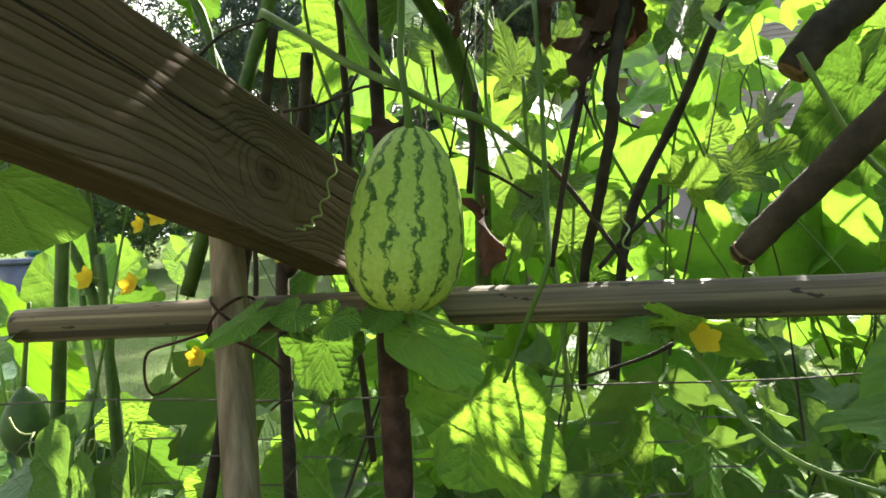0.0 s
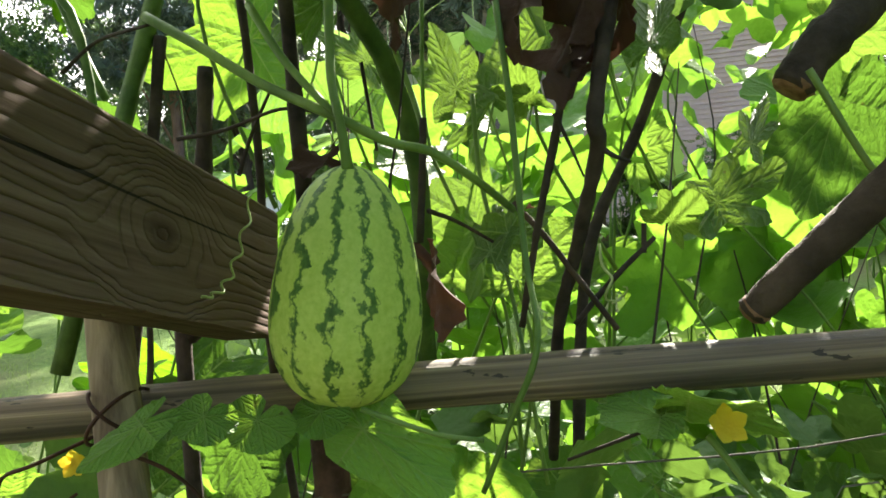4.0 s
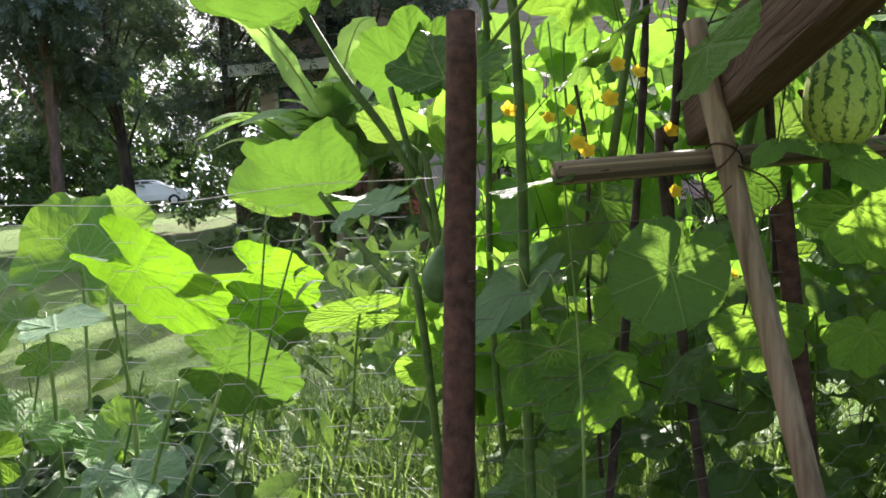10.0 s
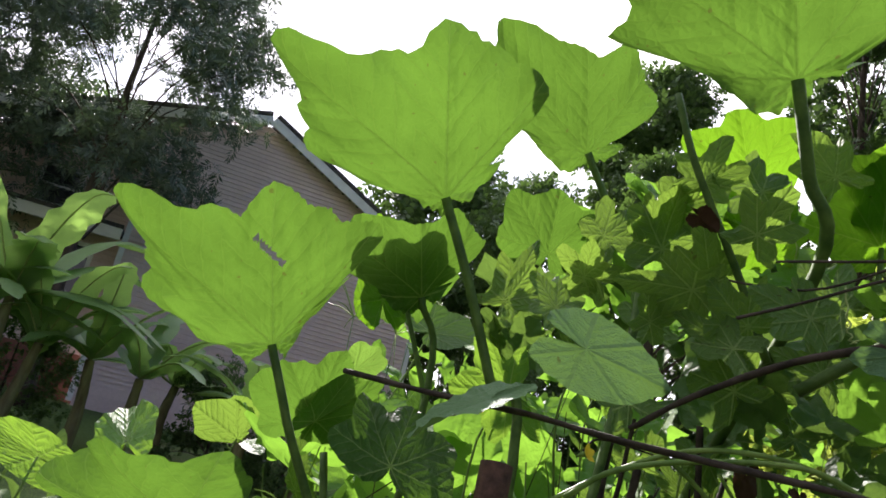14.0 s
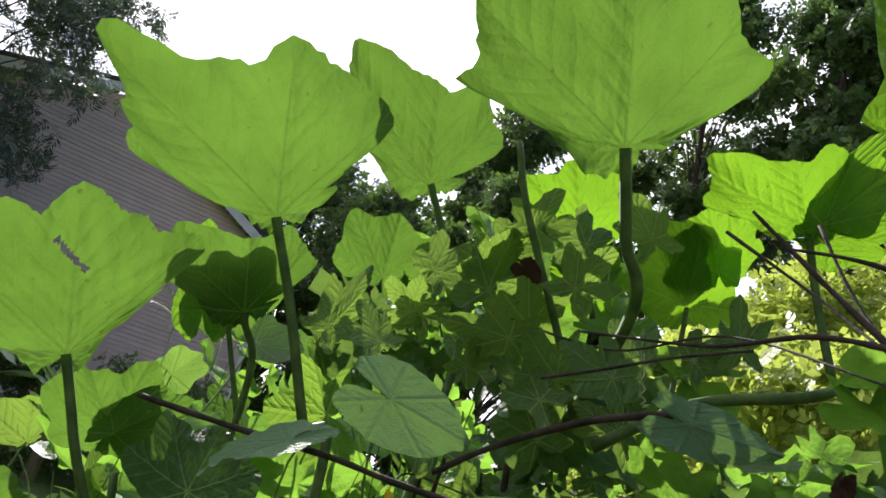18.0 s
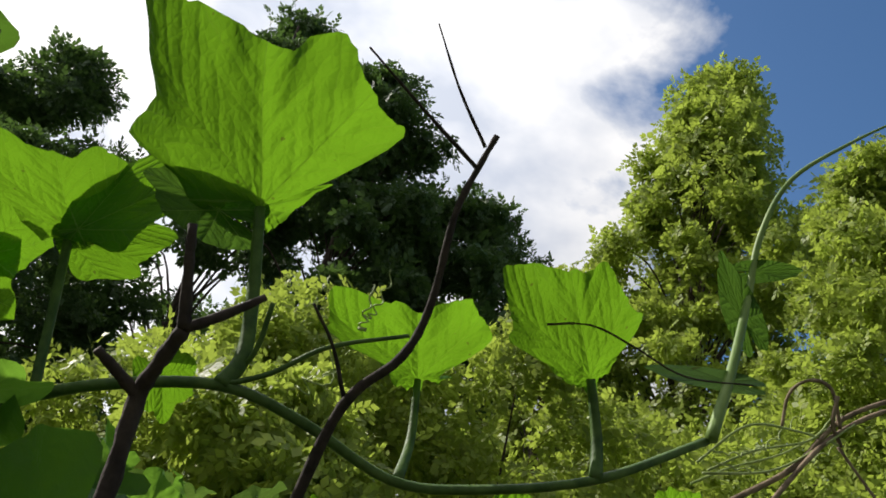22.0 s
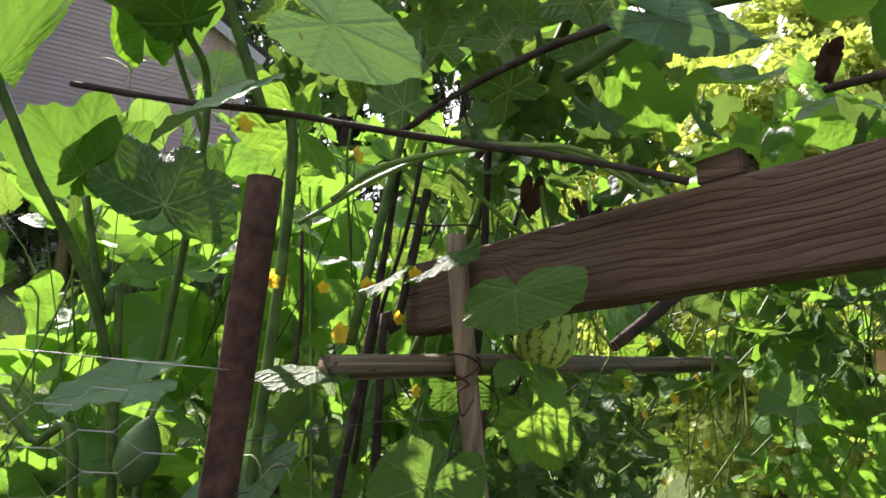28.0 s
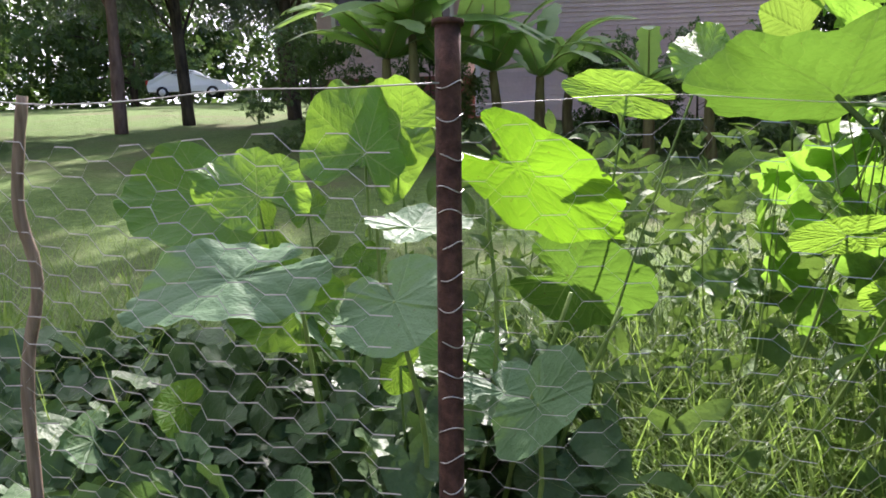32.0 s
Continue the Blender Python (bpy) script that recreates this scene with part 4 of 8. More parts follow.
# ---------- wire netting ----------
def netting(name, p0, p1, z0, z1, label, sag=0.01, seed=0, mat=None, gauge=1.0, lit=(0.00048, 0.00018)):
    """Hexagonal wire netting between two points on the ground plan, woven with level twists."""
    rng = np.random.default_rng(seed)
    a, b = np.array(p0, dtype=float), np.array(p1, dtype=float)
    L = np.linalg.norm(b - a)
    ux = (b - a) / L
    un = np.array((-ux[1], ux[0]))
    CX, RZ, HT = 0.041, 0.0355, 0.0125
    cols, rows = int(L / CX), int((z1 - z0) / RZ)

    def at(s, z):
        w = sag * (math.sin(7 * s + 3 * z + seed) + 0.6 * math.sin(13 * s - 9 * z)) * (0.4 + 0.6 * math.sin(math.pi * min(1, max(0, s / L))))
        dz = 0.006 * math.sin(5 * s + seed) + 0.004 * math.sin(17 * s + 4 * z)
        q = a + ux * s + un * w
        return np.array((q[0], q[1], z + dz))

    V, F = [], []

    def wire(p, q, r):
        d = unit(q - p)
        e = unit(np.cross(d, (un[0], un[1], 0.13)))
        g = np.cross(d, e)
        k = len(V)
        for c in (p, q):
            for s in range(3):
                th = 2.094 * s
                V.append(c + r * (math.cos(th) * e + math.sin(th) * g))
        F.extend([(k, k + 1, k + 4, k + 3), (k + 1, k + 2, k + 5, k + 4), (k + 2, k, k + 3, k + 5)])

    J = {}
    for i in range(cols):
        for j in range(rows):
            z = z0 + j * RZ + (RZ / 2 if i % 2 else 0)
            jx, jz = 0.009 * (rng.random() - 0.5), 0.006 * (rng.random() - 0.5)
            J[i, j] = (at(i * CX - HT + jx, z + jz), at(i * CX + HT + jx, z + jz))
    for (i, j), (l, r) in J.items():
        wire(l, r, 0.00085 * gauge)
        if i + 1 < cols:
            up = j if i % 2 == 0 else j + 1
            dn = up - 1
            # one-sided light is built into wire thickness: lit diagonals thicker, the others thinner
            for k, w in ((up, lit[0]), (dn, lit[1])):
                if (i + 1, k) in J:
                    wire(r, J[i + 1, k][0], w * gauge)
    t = thing(name, (*p0, 0.0), label, "netting")
    put("mesh", mesh_from("mesh", V, F, smooth=False), mat or M_WIRE, t)
    for z in (z1 - 0.004, (z0 + z1) / 2 - 0.12, z0):
        tube("selvage_wire", [at(L * k / 10, z) for k in range(11)], 0.0009 * gauge, 0.0009 * gauge, mat or M_WIRE, t, seg=5, per=3)
    return t


netting("wire_netting", (-2.05, 1.50), (-1.065, 0.935), 0.02, 1.225, "galvanised hexagonal wire netting along the bed", 0.012, 1, lit=(0.00016, 0.00046))
netting("wire_netting", (-1.035, 0.925), (-0.430, 0.560), 0.02, 1.200, "galvanised hexagonal wire netting along the bed", 0.012, 2, gauge=0.5, lit=(0.0004, 0.0003))
netting("wire_netting", (-0.410, 0.545), (1.25, 0.46), 0.02, 1.135, "slack dull wire netting under the pole", 0.015, 3, M_OLDWIRE, 0.8)


# ---------- watermelon ----------
def watermelon():
    t = thing("watermelon", (0.0, 0.448, 1.195), "small pale green striped watermelon resting on the pole", "watermelon")
    nu, nv = 64, 40
    h, r = 0.122, 0.0385
    verts, uvs, faces = [], [], []
    for j in range(nv + 1):
        s = 0.5 - 0.5 * math.cos(math.pi * j / nv)
        # fuller below, drawn in towards the stalk
        rad = r * max(0.0, 1 - abs(2 * s - 1) ** 2.5) ** (1 / 2.1) * (1.17 - 0.40 * s)
        for i in range(nu + 1):
            a = 2 * math.pi * i / nu
            k = 1 + 0.012 * math.cos(13 * a) * math.sin(math.pi * s)
            verts.append((rad * k * math.cos(a), rad * k * math.sin(a), h * s))
            uvs.append((i / nu, s))
    for j in range(nv):
        for i in range(nu):
            q = j * (nu + 1) + i
            faces.append((q, q + 1, q + nu + 2, q + nu + 1))
    fruit = put("fruit", mesh_from("fruit", verts, faces, uvs), M_MELON, t)
    fruit.matrix_basis = Matrix.Translation((-0.016, 0.466, 1.190)) @ Euler((0.05, 0.09, 0.6)).to_matrix().to_4x4()
    v, f = tube_data(spline([(-0.005, 0.459, 1.308), (-0.006, 0.458, 1.322), (-0.008, 0.459, 1.342)], 5), 0.0034, 0.0022, 8, rib=0.1)
    put("stalk", mesh_from("stalk", v, f), M_STEM, t, "hairy green stalk")


watermelon()

# ---------- house ----------
HX = Vector((0.926, -0.378, 0)).normalized()
HY = Vector((0.378, 0.926, 0)).normalized()
HOUSE = Matrix((HX, HY, Vector((0, 0, 1)))).transposed().to_4x4()
HOUSE.translation = (5.37, 18.4, 0)


def house():
    t = thing("house", (5.37, 18.4, 1.3), "pinkish grey lap-sided house with white trim and brick base", "house")

    def hb(name, x0, x1, y0, y1, z0, z1, mat, parent=t, label="", bevel=0.0):
        return box(name, x0, x1, y0, y1, z0, z1, mat, parent, label, bevel, HOUSE)

    G = 1.15
    hb("wall", 0.0, 7.6, 0.02, 0.25, G, 6.6, M_SIDING, label="gable wall with lap siding")
    hb("wall", -4.2, 0.0, 0.52, 0.75, 2.4, 7.2, M_SIDING, label="side wing wall")
    hb("wall", 7.4, 7.6, 0.25, 9, G, 6.6, M_SIDING)
    hb("wall", -4.2, -4.0, 0.75, 9, G, 7.2, M_SIDING)
    hb("brick_base", -4.2, 0.0, 0.50, 0.72, G - 0.3, 2.4, M_BRICK, label="red brick foundation")
    # gable triangle
    bm = bmesh.new()
    tri = [(-0.2, 6.6), (7.6, 6.6), (7.6, 6.7), (2.4, 9.3), (-0.2, 8.2)]
    a = [bm.verts.new((x, 0.02, z)) for x, z in tri]
    b = [bm.verts.new((x, 0.25, z)) for x, z in tri]
    bm.faces.new(a)
    bm.faces.new(b[::-1])
    for i in range(5):
        j = (i + 1) % 5
        bm.faces.new((a[j], a[i], b[i], b[j]))
    bmesh.ops.recalc_face_normals(bm, faces=bm.faces)
    part("gable", bm, M_SIDING, t, "", HOUSE, smooth=False)
    # rake boards and roof planes
    for (x0, z0, x1, z1) in ((2.4, 9.35, 7.9, 6.62), (2.4, 9.35, -4.4, 7.3)):
        d = Vector((x1 - x0, 0, z1 - z0))
        n = Vector((-d.z, 0, d.x)).normalized() * (1 if d.x > 0 else -1)
        for nm, ya, yb, off, th, mt in (("rake_board", -0.30, -0.24, -0.10, 0.24, M_TRIM), ("roof", -0.32, 9.0, 0.16, 0.10, M_ROOF)):
            bm = bmesh.new()
            p0, p1 = Vector((x0, 0, z0)) + n * off, Vector((x1, 0, z1)) + n * off
            vs = [bm.verts.new(q + Vector((0, y, 0))) for q in (p0, p1, p1 + n * th, p0 + n * th) for y in (ya, yb)]
            for q in ((0, 2, 4, 6), (1, 7, 5, 3), (0, 1, 3, 2), (2, 3, 5, 4), (4, 5, 7, 6), (6, 7, 1, 0)):
                bm.faces.new([vs[i] for i in q])
            bmesh.ops.recalc_face_normals(bm, faces=bm.faces)
            part(nm, bm, mt, t, "", HOUSE, smooth=False)
    # corner boards and porch roof
    hb("corner_board", -0.13, 0.0, -0.02, 0.12, G + 0.2, 7.0, M_TRIM)
    hb("corner_board", 7.48, 7.62, -0.02, 0.12, G, 6.6, M_TRIM)
    hb("porch_fascia", -4.6, -0.14, -0.75, -0.66, 5.05, 5.32, M_TRIM, label="dark-shaded porch fascia")
    hb("porch_roof", -4.6, -0.14, -0.75, 0.5, 5.33, 5.42, M_ROOF)
    for x0, x1, z0, z1 in ((-1.9, -0.75, 3.5, 4.9), (-3.7, -2.5, 3.5, 4.9), (-2.3, -1.5, 5.7, 6.6)):
        w = thing("window", (0, 0, 0), "", "")
        w.parent = t
        w.matrix_parent_inverse = t.matrix_basis.inverted()
        for k in ("label", "category"):
            if k in w:
                del w[k]
        hb("window_frame", x0 - 0.1, x0, 0.44, 0.53, z0 - 0.1, z1 + 0.1, M_TRIM, w)
        hb("window_frame", x1, x1 + 0.1, 0.44, 0.53, z0 - 0.1, z1 + 0.1, M_TRIM, w)
        hb("window_frame", x0, x1, 0.44, 0.53, z1, z1 + 0.1, M_TRIM, w)
        hb("window_sill", x0, x1, 0.40, 0.53, z0 - 0.1, z0, M_TRIM, w)
        hb("window_frame", x0, x1, 0.455, 0.50, (z0 + z1) / 2 - 0.025, (z0 + z1) / 2 + 0.025, M_TRIM, w)
        hb("pane", x0, x1, 0.485, 0.515, z0, (z0 + z1) / 2 - 0.025, M_GLASS, w)
        hb("pane", x0, x1, 0.485, 0.515, (z0 + z1) / 2 + 0.025, z1, M_GLASS, w)
    # lap siding courses, each a wedge proud of the wall
    def course(x0, x1, y, z, h=0.115):
        v = [(x0, y, z), (x1, y, z), (x1, y - 0.030, z), (x0, y - 0.030, z), (x0, y - 0.004, z + h), (x1, y - 0.004, z + h)]
        f = [(0, 3, 2, 1), (3, 4, 5, 2), (0, 4, 3), (1, 2, 5)]
        put("siding_board", mesh_from("siding_board", v, f, smooth=False), M_SIDING, t, "", HOUSE)
    z = 1.25
    while z < 9.15:
        if z < 6.7:
            course(0.005, 7.47, 0.02, z)
        else:
            course(max(-0.1, 2.4 - (9.3 - z) * 2.36), min(7.45, 2.4 + (9.3 - z) * 2.0), 0.02, z)
        z += 0.115
    z = 2.45
    while z < 7.1:
        for x0, x1 in ((-4.2, -3.8), (-2.4, -2.0), (-0.65, -0.14)) if 3.3 < z < 5.0 else ((-4.2, -0.14),):
            course(x0, x1, 0.52, z)
        z += 0.115


house()


# ---------- parked car ----------
def car():
    at = Vector((-1.8, 44.2, ground_z(-1.8, 44.2)))
    at.z = 2.90
    t = thing("parked_car", at, "white hatchback car parked on the drive under the trees", "car")
    m = Matrix.Translation(at) @ Matrix.Rotation(radians(-12), 4, "Z")
    prof = [(-2.05, 0.35), (-2.10, 0.62), (-2.02, 0.92), (-1.75, 1.02), (-1.25, 1.40), (-0.4, 1.50), (0.35, 1.46), (1.10, 1.02), (1.85, 0.88), (2.10, 0.66), (2.12, 0.35)]
    bm = bmesh.new()
    rows = []
    for y, sx in ((-0.86, 0.985), (-0.80, 1.0), (0.80, 1.0), (0.86, 0.985)):
        rows.append([bm.verts.new((x * sx, y * (0.80 if z > 1.1 else 1.0), z)) for x, z in prof])
    for r in range(3):
        for i in range(len(prof) - 1):
            bm.faces.new((rows[r][i], rows[r][i + 1], rows[r + 1][i + 1], rows[r + 1][i]))
        bm.faces.new((rows[r][-1], rows[r][0], rows[r + 1][0], rows[r + 1][-1]))
    bm.faces.new(rows[0][::-1])
    bm.faces.new(rows[3])
    bmesh.ops.recalc_face_normals(bm, faces=bm.faces)
    part("body", bm, M_CARPAINT, t, "", m, smooth=False)
    for y0, y1 in ((-0.735, -0.700), (0.700, 0.735)):
        for xs in (((-1.50, 1.06), (-1.18, 1.36), (-0.45, 1.44), (-0.45, 1.06)), ((-0.38, 1.06), (-0.38, 1.44), (0.30, 1.40), (0.92, 1.06))):
            bm = bmesh.new()
            a = [bm.verts.new((x, y0, z)) for x, z in xs]
            b = [bm.verts.new((x, y1, z)) for x, z in xs]
            bm.faces.new(a)
            bm.faces.new(b[::-1])
            for i in range(4):
                bm.faces.new((a[(i + 1) % 4], a[i], b[i], b[(i + 1) % 4]))
            bmesh.ops.recalc_face_normals(bm, faces=bm.faces)
            part("side_window", bm, M_GLASS, t, "", m, smooth=False)
    box("rear_window", -1.74, -1.30, -0.60, 0.60, 1.02, 1.36, M_GLASS, t, "", 0.02, m)
    for y in (-0.76, 0.76):
        box("tail_lamp", -2.13, -1.98, y - 0.09, y + 0.09, 0.72, 0.95, M_REDLAMP, t, "red tail lamp", 0.02, m)
    for x in (-1.3, 1.3):
        for y in (-0.80, 0.80):
            w = thing("wheel", (0, 0, 0), "", "")
            w.parent = t
            w.matrix_parent_inverse = t.matrix_basis.inverted()
            for k in ("label", "category"):
                if k in w:
                    del w[k]
            v, f = tube_data([(x, y - 0.1, 0.31), (x, y, 0.31), (x, y + 0.1, 0.31)], 0.31, 0.31, 20)
            put("tyre", mesh_from("tyre", v, f), M_TYRE, w, "", m)
            s = 1 if y > 0 else -1
            v, f = tube_data([(x, y + s * 0.07, 0.31), (x, y + s * 0.105, 0.31)], 0.19, 0.17, 16)
            put("rim", mesh_from("rim", v, f), M_TRIM, w, "", m)


car()


# pumpkin vine with its large leaves held up on ribbed stalks
pumpkin_vine = thing('pumpkin_vine', (-0.300, 0.800, 0.000), 'climbing pumpkin vine with large backlit leaves over the trellis', 'vine')
leaf_on(pumpkin_vine, (-0.503, 0.868, 1.441), (-0.103, -0.100, 0.127), (0.114, -0.114, 0.031), 'big', M_PUMP, 11, label='broad backlit leaf with a torn slit', nth=260, rings=34, fold=0.4, vee=0.10, quilt=0.016, wave=0.085, curl=0.16, slit=(-0.1, 0.8, 0.06, 0.62, 0.02))
leaf_on(pumpkin_vine, (-0.429, 0.705, 1.643), (-0.116, -0.084, 0.116), (0.120, -0.121, 0.033), 'big', M_PUMP, 12, nth=132, rings=14, fold=0.4, vee=0.10, quilt=0.016, wave=0.085, curl=0.16)
leaf_on(pumpkin_vine, (-0.286, 0.873, 1.571), (-0.085, -0.065, 0.072), (0.072, -0.073, 0.022), 'block', M_PUMP, 13, nth=132, rings=14, fold=0.4, vee=0.10, quilt=0.016, wave=0.085, curl=0.16)
leaf_on(pumpkin_vine, (-0.181, 0.706, 1.822), (-0.107, -0.055, 0.095), (0.090, -0.091, 0.028), 'block', M_PUMP, 14, nth=132, rings=14, vee=0.28, quilt=0.016, wave=0.085, curl=0.16)
leaf_on(pumpkin_vine, (-0.319, 0.355, 1.775), (-0.139, -0.044, 0.087), (0.065, -0.144, 0.033), 'block', M_PUMP, 15, nth=132, rings=14, vee=0.28, quilt=0.016, wave=0.085, curl=0.16)
leaf_on(pumpkin_vine, (-0.179, 0.000, 1.830), (-0.150, 0.011, 0.081), (-0.030, -0.141, 0.016), 'block', M_PUMP_LIT, 16, label='bright leaf with a squared outline', nth=132, rings=14, vee=0.28, quilt=0.016, wave=0.085, curl=0.16)
leaf_on(pumpkin_vine, (-0.159, 0.045, 1.826), (0.011, 0.085, 0.027), (-0.028, -0.012, 0.032), 'heart', M_PUMP, 81, vee=0.12, wave=0.08, label='leaf lobe folded down behind the squared leaf')
leaf_on(pumpkin_vine, (-0.098, 0.198, 1.794), (-0.002, -0.064, 0.068), (0.017, -0.029, -0.034), 'block', M_PUMP_LIT, 82, vee=0.2, wave=0.08, nth=96)
leaf_on(pumpkin_vine, (-0.073, 0.217, 1.790), (0.027, -0.081, 0.010), (0.021, 0.010, -0.042), 'block', M_PUMP_LIT, 83, vee=0.2, wave=0.08, nth=96)
leaf_on(pumpkin_vine, (-0.287, 0.958, 1.569), (-0.036, 0.008, 0.122), (0.025, -0.051, 0.007), 'pumpkin', M_PUMP_LIT, 84, vee=0.15, wave=0.08, nth=96)
leaf_on(pumpkin_vine, (-0.072, 0.219, 1.804), (-0.101, -0.000, 0.033), (0.028, -0.083, 0.039), 'block', M_PUMP_LIT, 17, nth=132, rings=14, vee=0.28, quilt=0.016, wave=0.085, curl=0.16)
leaf_on(pumpkin_vine, (-0.024, -0.196, 1.750), (-0.118, 0.016, 0.023), (-0.003, -0.096, 0.022), 'block', M_PUMP_LIT, 18, nth=132, rings=14, vee=0.28, quilt=0.016, wave=0.085, curl=0.16)
leaf_on(pumpkin_vine, (-0.109, -0.370, 1.768), (-0.110, 0.055, 0.043), (-0.028, -0.062, 0.020), 'block', M_PUMP_LIT, 19, nth=132, rings=14, vee=0.28, quilt=0.016, wave=0.085, curl=0.16)
leaf_on(pumpkin_vine, (-0.467, 1.028, 1.199), (-0.142, 0.166, 0.018), (-0.034, -0.088, 0.074), 'pumpkin', M_PUMP, 20, nth=132, rings=14, vee=0.28, quilt=0.016, wave=0.085, curl=0.16)
leaf_on(pumpkin_vine, (0.044, -0.145, 1.566), (-0.083, 0.017, 0.032), (-0.010, -0.041, 0.018), 'pumpkin', M_PUMP_LIT, 21, vee=0.30, wave=0.08, nth=96)
leaf_on(pumpkin_vine, (-0.003, -0.321, 1.605), (-0.082, 0.025, 0.030), (-0.009, -0.048, 0.015), 'pumpkin', M_PUMP_LIT, 22, vee=0.30, wave=0.08, nth=96)
leaf_on(pumpkin_vine, (-0.035, -0.499, 1.661), (-0.063, 0.037, 0.015), (-0.010, -0.036, 0.019), 'pumpkin', M_PUMP_LIT, 23, vee=0.30, wave=0.08, nth=96)
leaf_on(pumpkin_vine, (-0.082, 0.056, 1.666), (0.070, 0.001, -0.026), (0.006, 0.034, -0.011), 'pumpkin', M_PUMP_LIT, 24, vee=0.30, wave=0.08, nth=96)
leaf_on(pumpkin_vine, (0.173, -0.243, 1.595), (-0.080, 0.025, 0.026), (-0.019, -0.067, 0.034), 'pumpkin', M_PUMP_LIT, 25, vee=0.30, wave=0.08, nth=96)
leaf_on(pumpkin_vine, (-0.027, -0.569, 1.930), (-0.028, 0.044, 0.058), (-0.007, -0.022, 0.013), 'heart', M_PUMP, 26)
leaf_on(pumpkin_vine, (-0.038, -0.577, 1.995), (-0.008, -0.051, 0.013), (0.008, -0.005, -0.015), 'heart', M_PUMP, 27)
leaf_on(pumpkin_vine, (-0.054, -0.536, 1.829), (0.004, 0.081, -0.004), (-0.006, 0.001, 0.013), 'heart', M_GREY, 28)
leaf_on(pumpkin_vine, (-0.290, 1.053, 1.379), (-0.101, -0.052, 0.073), (0.050, -0.064, 0.048), 'pumpkin', M_PUMP, 29, vee=0.30, wave=0.08, nth=96)
leaf_on(pumpkin_vine, (-0.304, 1.025, 1.376), (0.016, -0.113, 0.070), (0.030, -0.014, -0.032), 'pumpkin', M_PUMP, 30, vee=0.30, wave=0.08, nth=96)
leaf_on(pumpkin_vine, (0.043, 0.565, 1.849), (-0.121, -0.030, 0.064), (0.065, -0.072, 0.035), 'pumpkin', M_PUMP_LIT, 31, vee=0.30, wave=0.08, nth=96)
leaf_on(pumpkin_vine, (0.039, 0.382, 1.734), (-0.115, -0.043, 0.075), (0.064, -0.062, 0.009), 'pumpkin', M_PUMP_LIT, 32, vee=0.30, wave=0.08, nth=96)
leaf_on(pumpkin_vine, (0.010, 0.338, 1.778), (-0.111, -0.010, 0.039), (0.022, -0.065, 0.029), 'pumpkin', M_PUMP_LIT, 33, vee=0.30, wave=0.08, nth=96)
leaf_on(pumpkin_vine, (0.088, 0.541, 1.756), (-0.116, -0.024, 0.033), (0.037, -0.048, 0.032), 'pumpkin', M_PUMP_LIT, 34, vee=0.30, wave=0.08, nth=96)
leaf_on(pumpkin_vine, (-0.031, 0.873, 1.731), (-0.083, -0.072, 0.075), (0.071, -0.065, 0.002), 'pumpkin', M_PUMP, 35, vee=0.30, wave=0.08, nth=96)
leaf_on(pumpkin_vine, (-0.278, 0.918, 1.572), (-0.103, -0.057, 0.078), (0.027, -0.072, 0.029), 'pumpkin', M_PUMP, 36, vee=0.30, wave=0.08, nth=96)
leaf_on(pumpkin_vine, (-0.330, 0.808, 1.336), (0.078, 0.069, 0.079), (0.063, -0.062, -0.024), 'pumpkin', M_PUMP, 40)
tube('leaf_stalk', [(-0.503, 0.868, 1.441), (-0.466, 0.853, 1.362), (-0.357, 0.833, 1.144), (-0.330, 0.800, 0.700), (-0.300, 0.800, 0.020)], 0.0052, 0.0062, M_STEM_DARK, pumpkin_vine, seg=10, rib=0.08)
tube('leaf_stalk', [(-0.429, 0.705, 1.643), (-0.382, 0.686, 1.553), (-0.334, 0.662, 1.440), (-0.303, 0.639, 1.360), (-0.340, 0.620, 0.600), (-0.300, 0.620, 0.020)], 0.0055, 0.0062, M_STEM_DARK, pumpkin_vine, seg=10, rib=0.08)
tube('leaf_stalk', [(-0.286, 0.873, 1.571), (-0.234, 0.876, 1.449), (-0.250, 0.900, 0.900), (-0.200, 0.900, 0.020)], 0.0045, 0.0055, M_STEM_DARK, pumpkin_vine, rib=0.08)
tube('leaf_stalk', [(-0.181, 0.706, 1.822), (-0.121, 0.687, 1.738), (-0.075, 0.657, 1.640), (-0.200, 0.620, 1.200)], 0.005, 0.006, M_STEM_DARK, pumpkin_vine, rib=0.08)
tube('leaf_stalk', [(-0.319, 0.355, 1.775), (-0.270, 0.357, 1.692), (-0.203, 0.368, 1.614), (0.030, 0.600, 1.400), (0.060, 0.720, 1.150)], 0.0062, 0.0075, M_STEM_DARK, pumpkin_vine, seg=10, rib=0.08)
tube('leaf_stalk', [(-0.270, 0.516, 1.825), (-0.238, 0.501, 1.745), (-0.170, 0.463, 1.616), (-0.142, 0.438, 1.531)], 0.0042, 0.005, M_STEM_DARK, pumpkin_vine, rib=0.08)
tube('leaf_stalk', [(-0.072, 0.219, 1.804), (-0.049, 0.205, 1.717), (-0.046, 0.184, 1.628)], 0.005, 0.0055, M_STEM_DARK, pumpkin_vine, rib=0.08)
tube('leaf_stalk', [(-0.179, 0.000, 1.830), (-0.161, -0.022, 1.740), (-0.162, -0.033, 1.682), (-0.168, -0.024, 1.649)], 0.0055, 0.0085, M_STEM_DARK, pumpkin_vine, seg=10, rib=0.08)
tube('leaf_stalk', [(-0.024, -0.196, 1.750), (-0.041, -0.204, 1.679), (-0.090, -0.200, 1.623)], 0.0044, 0.0065, M_STEM_DARK, pumpkin_vine, rib=0.08)
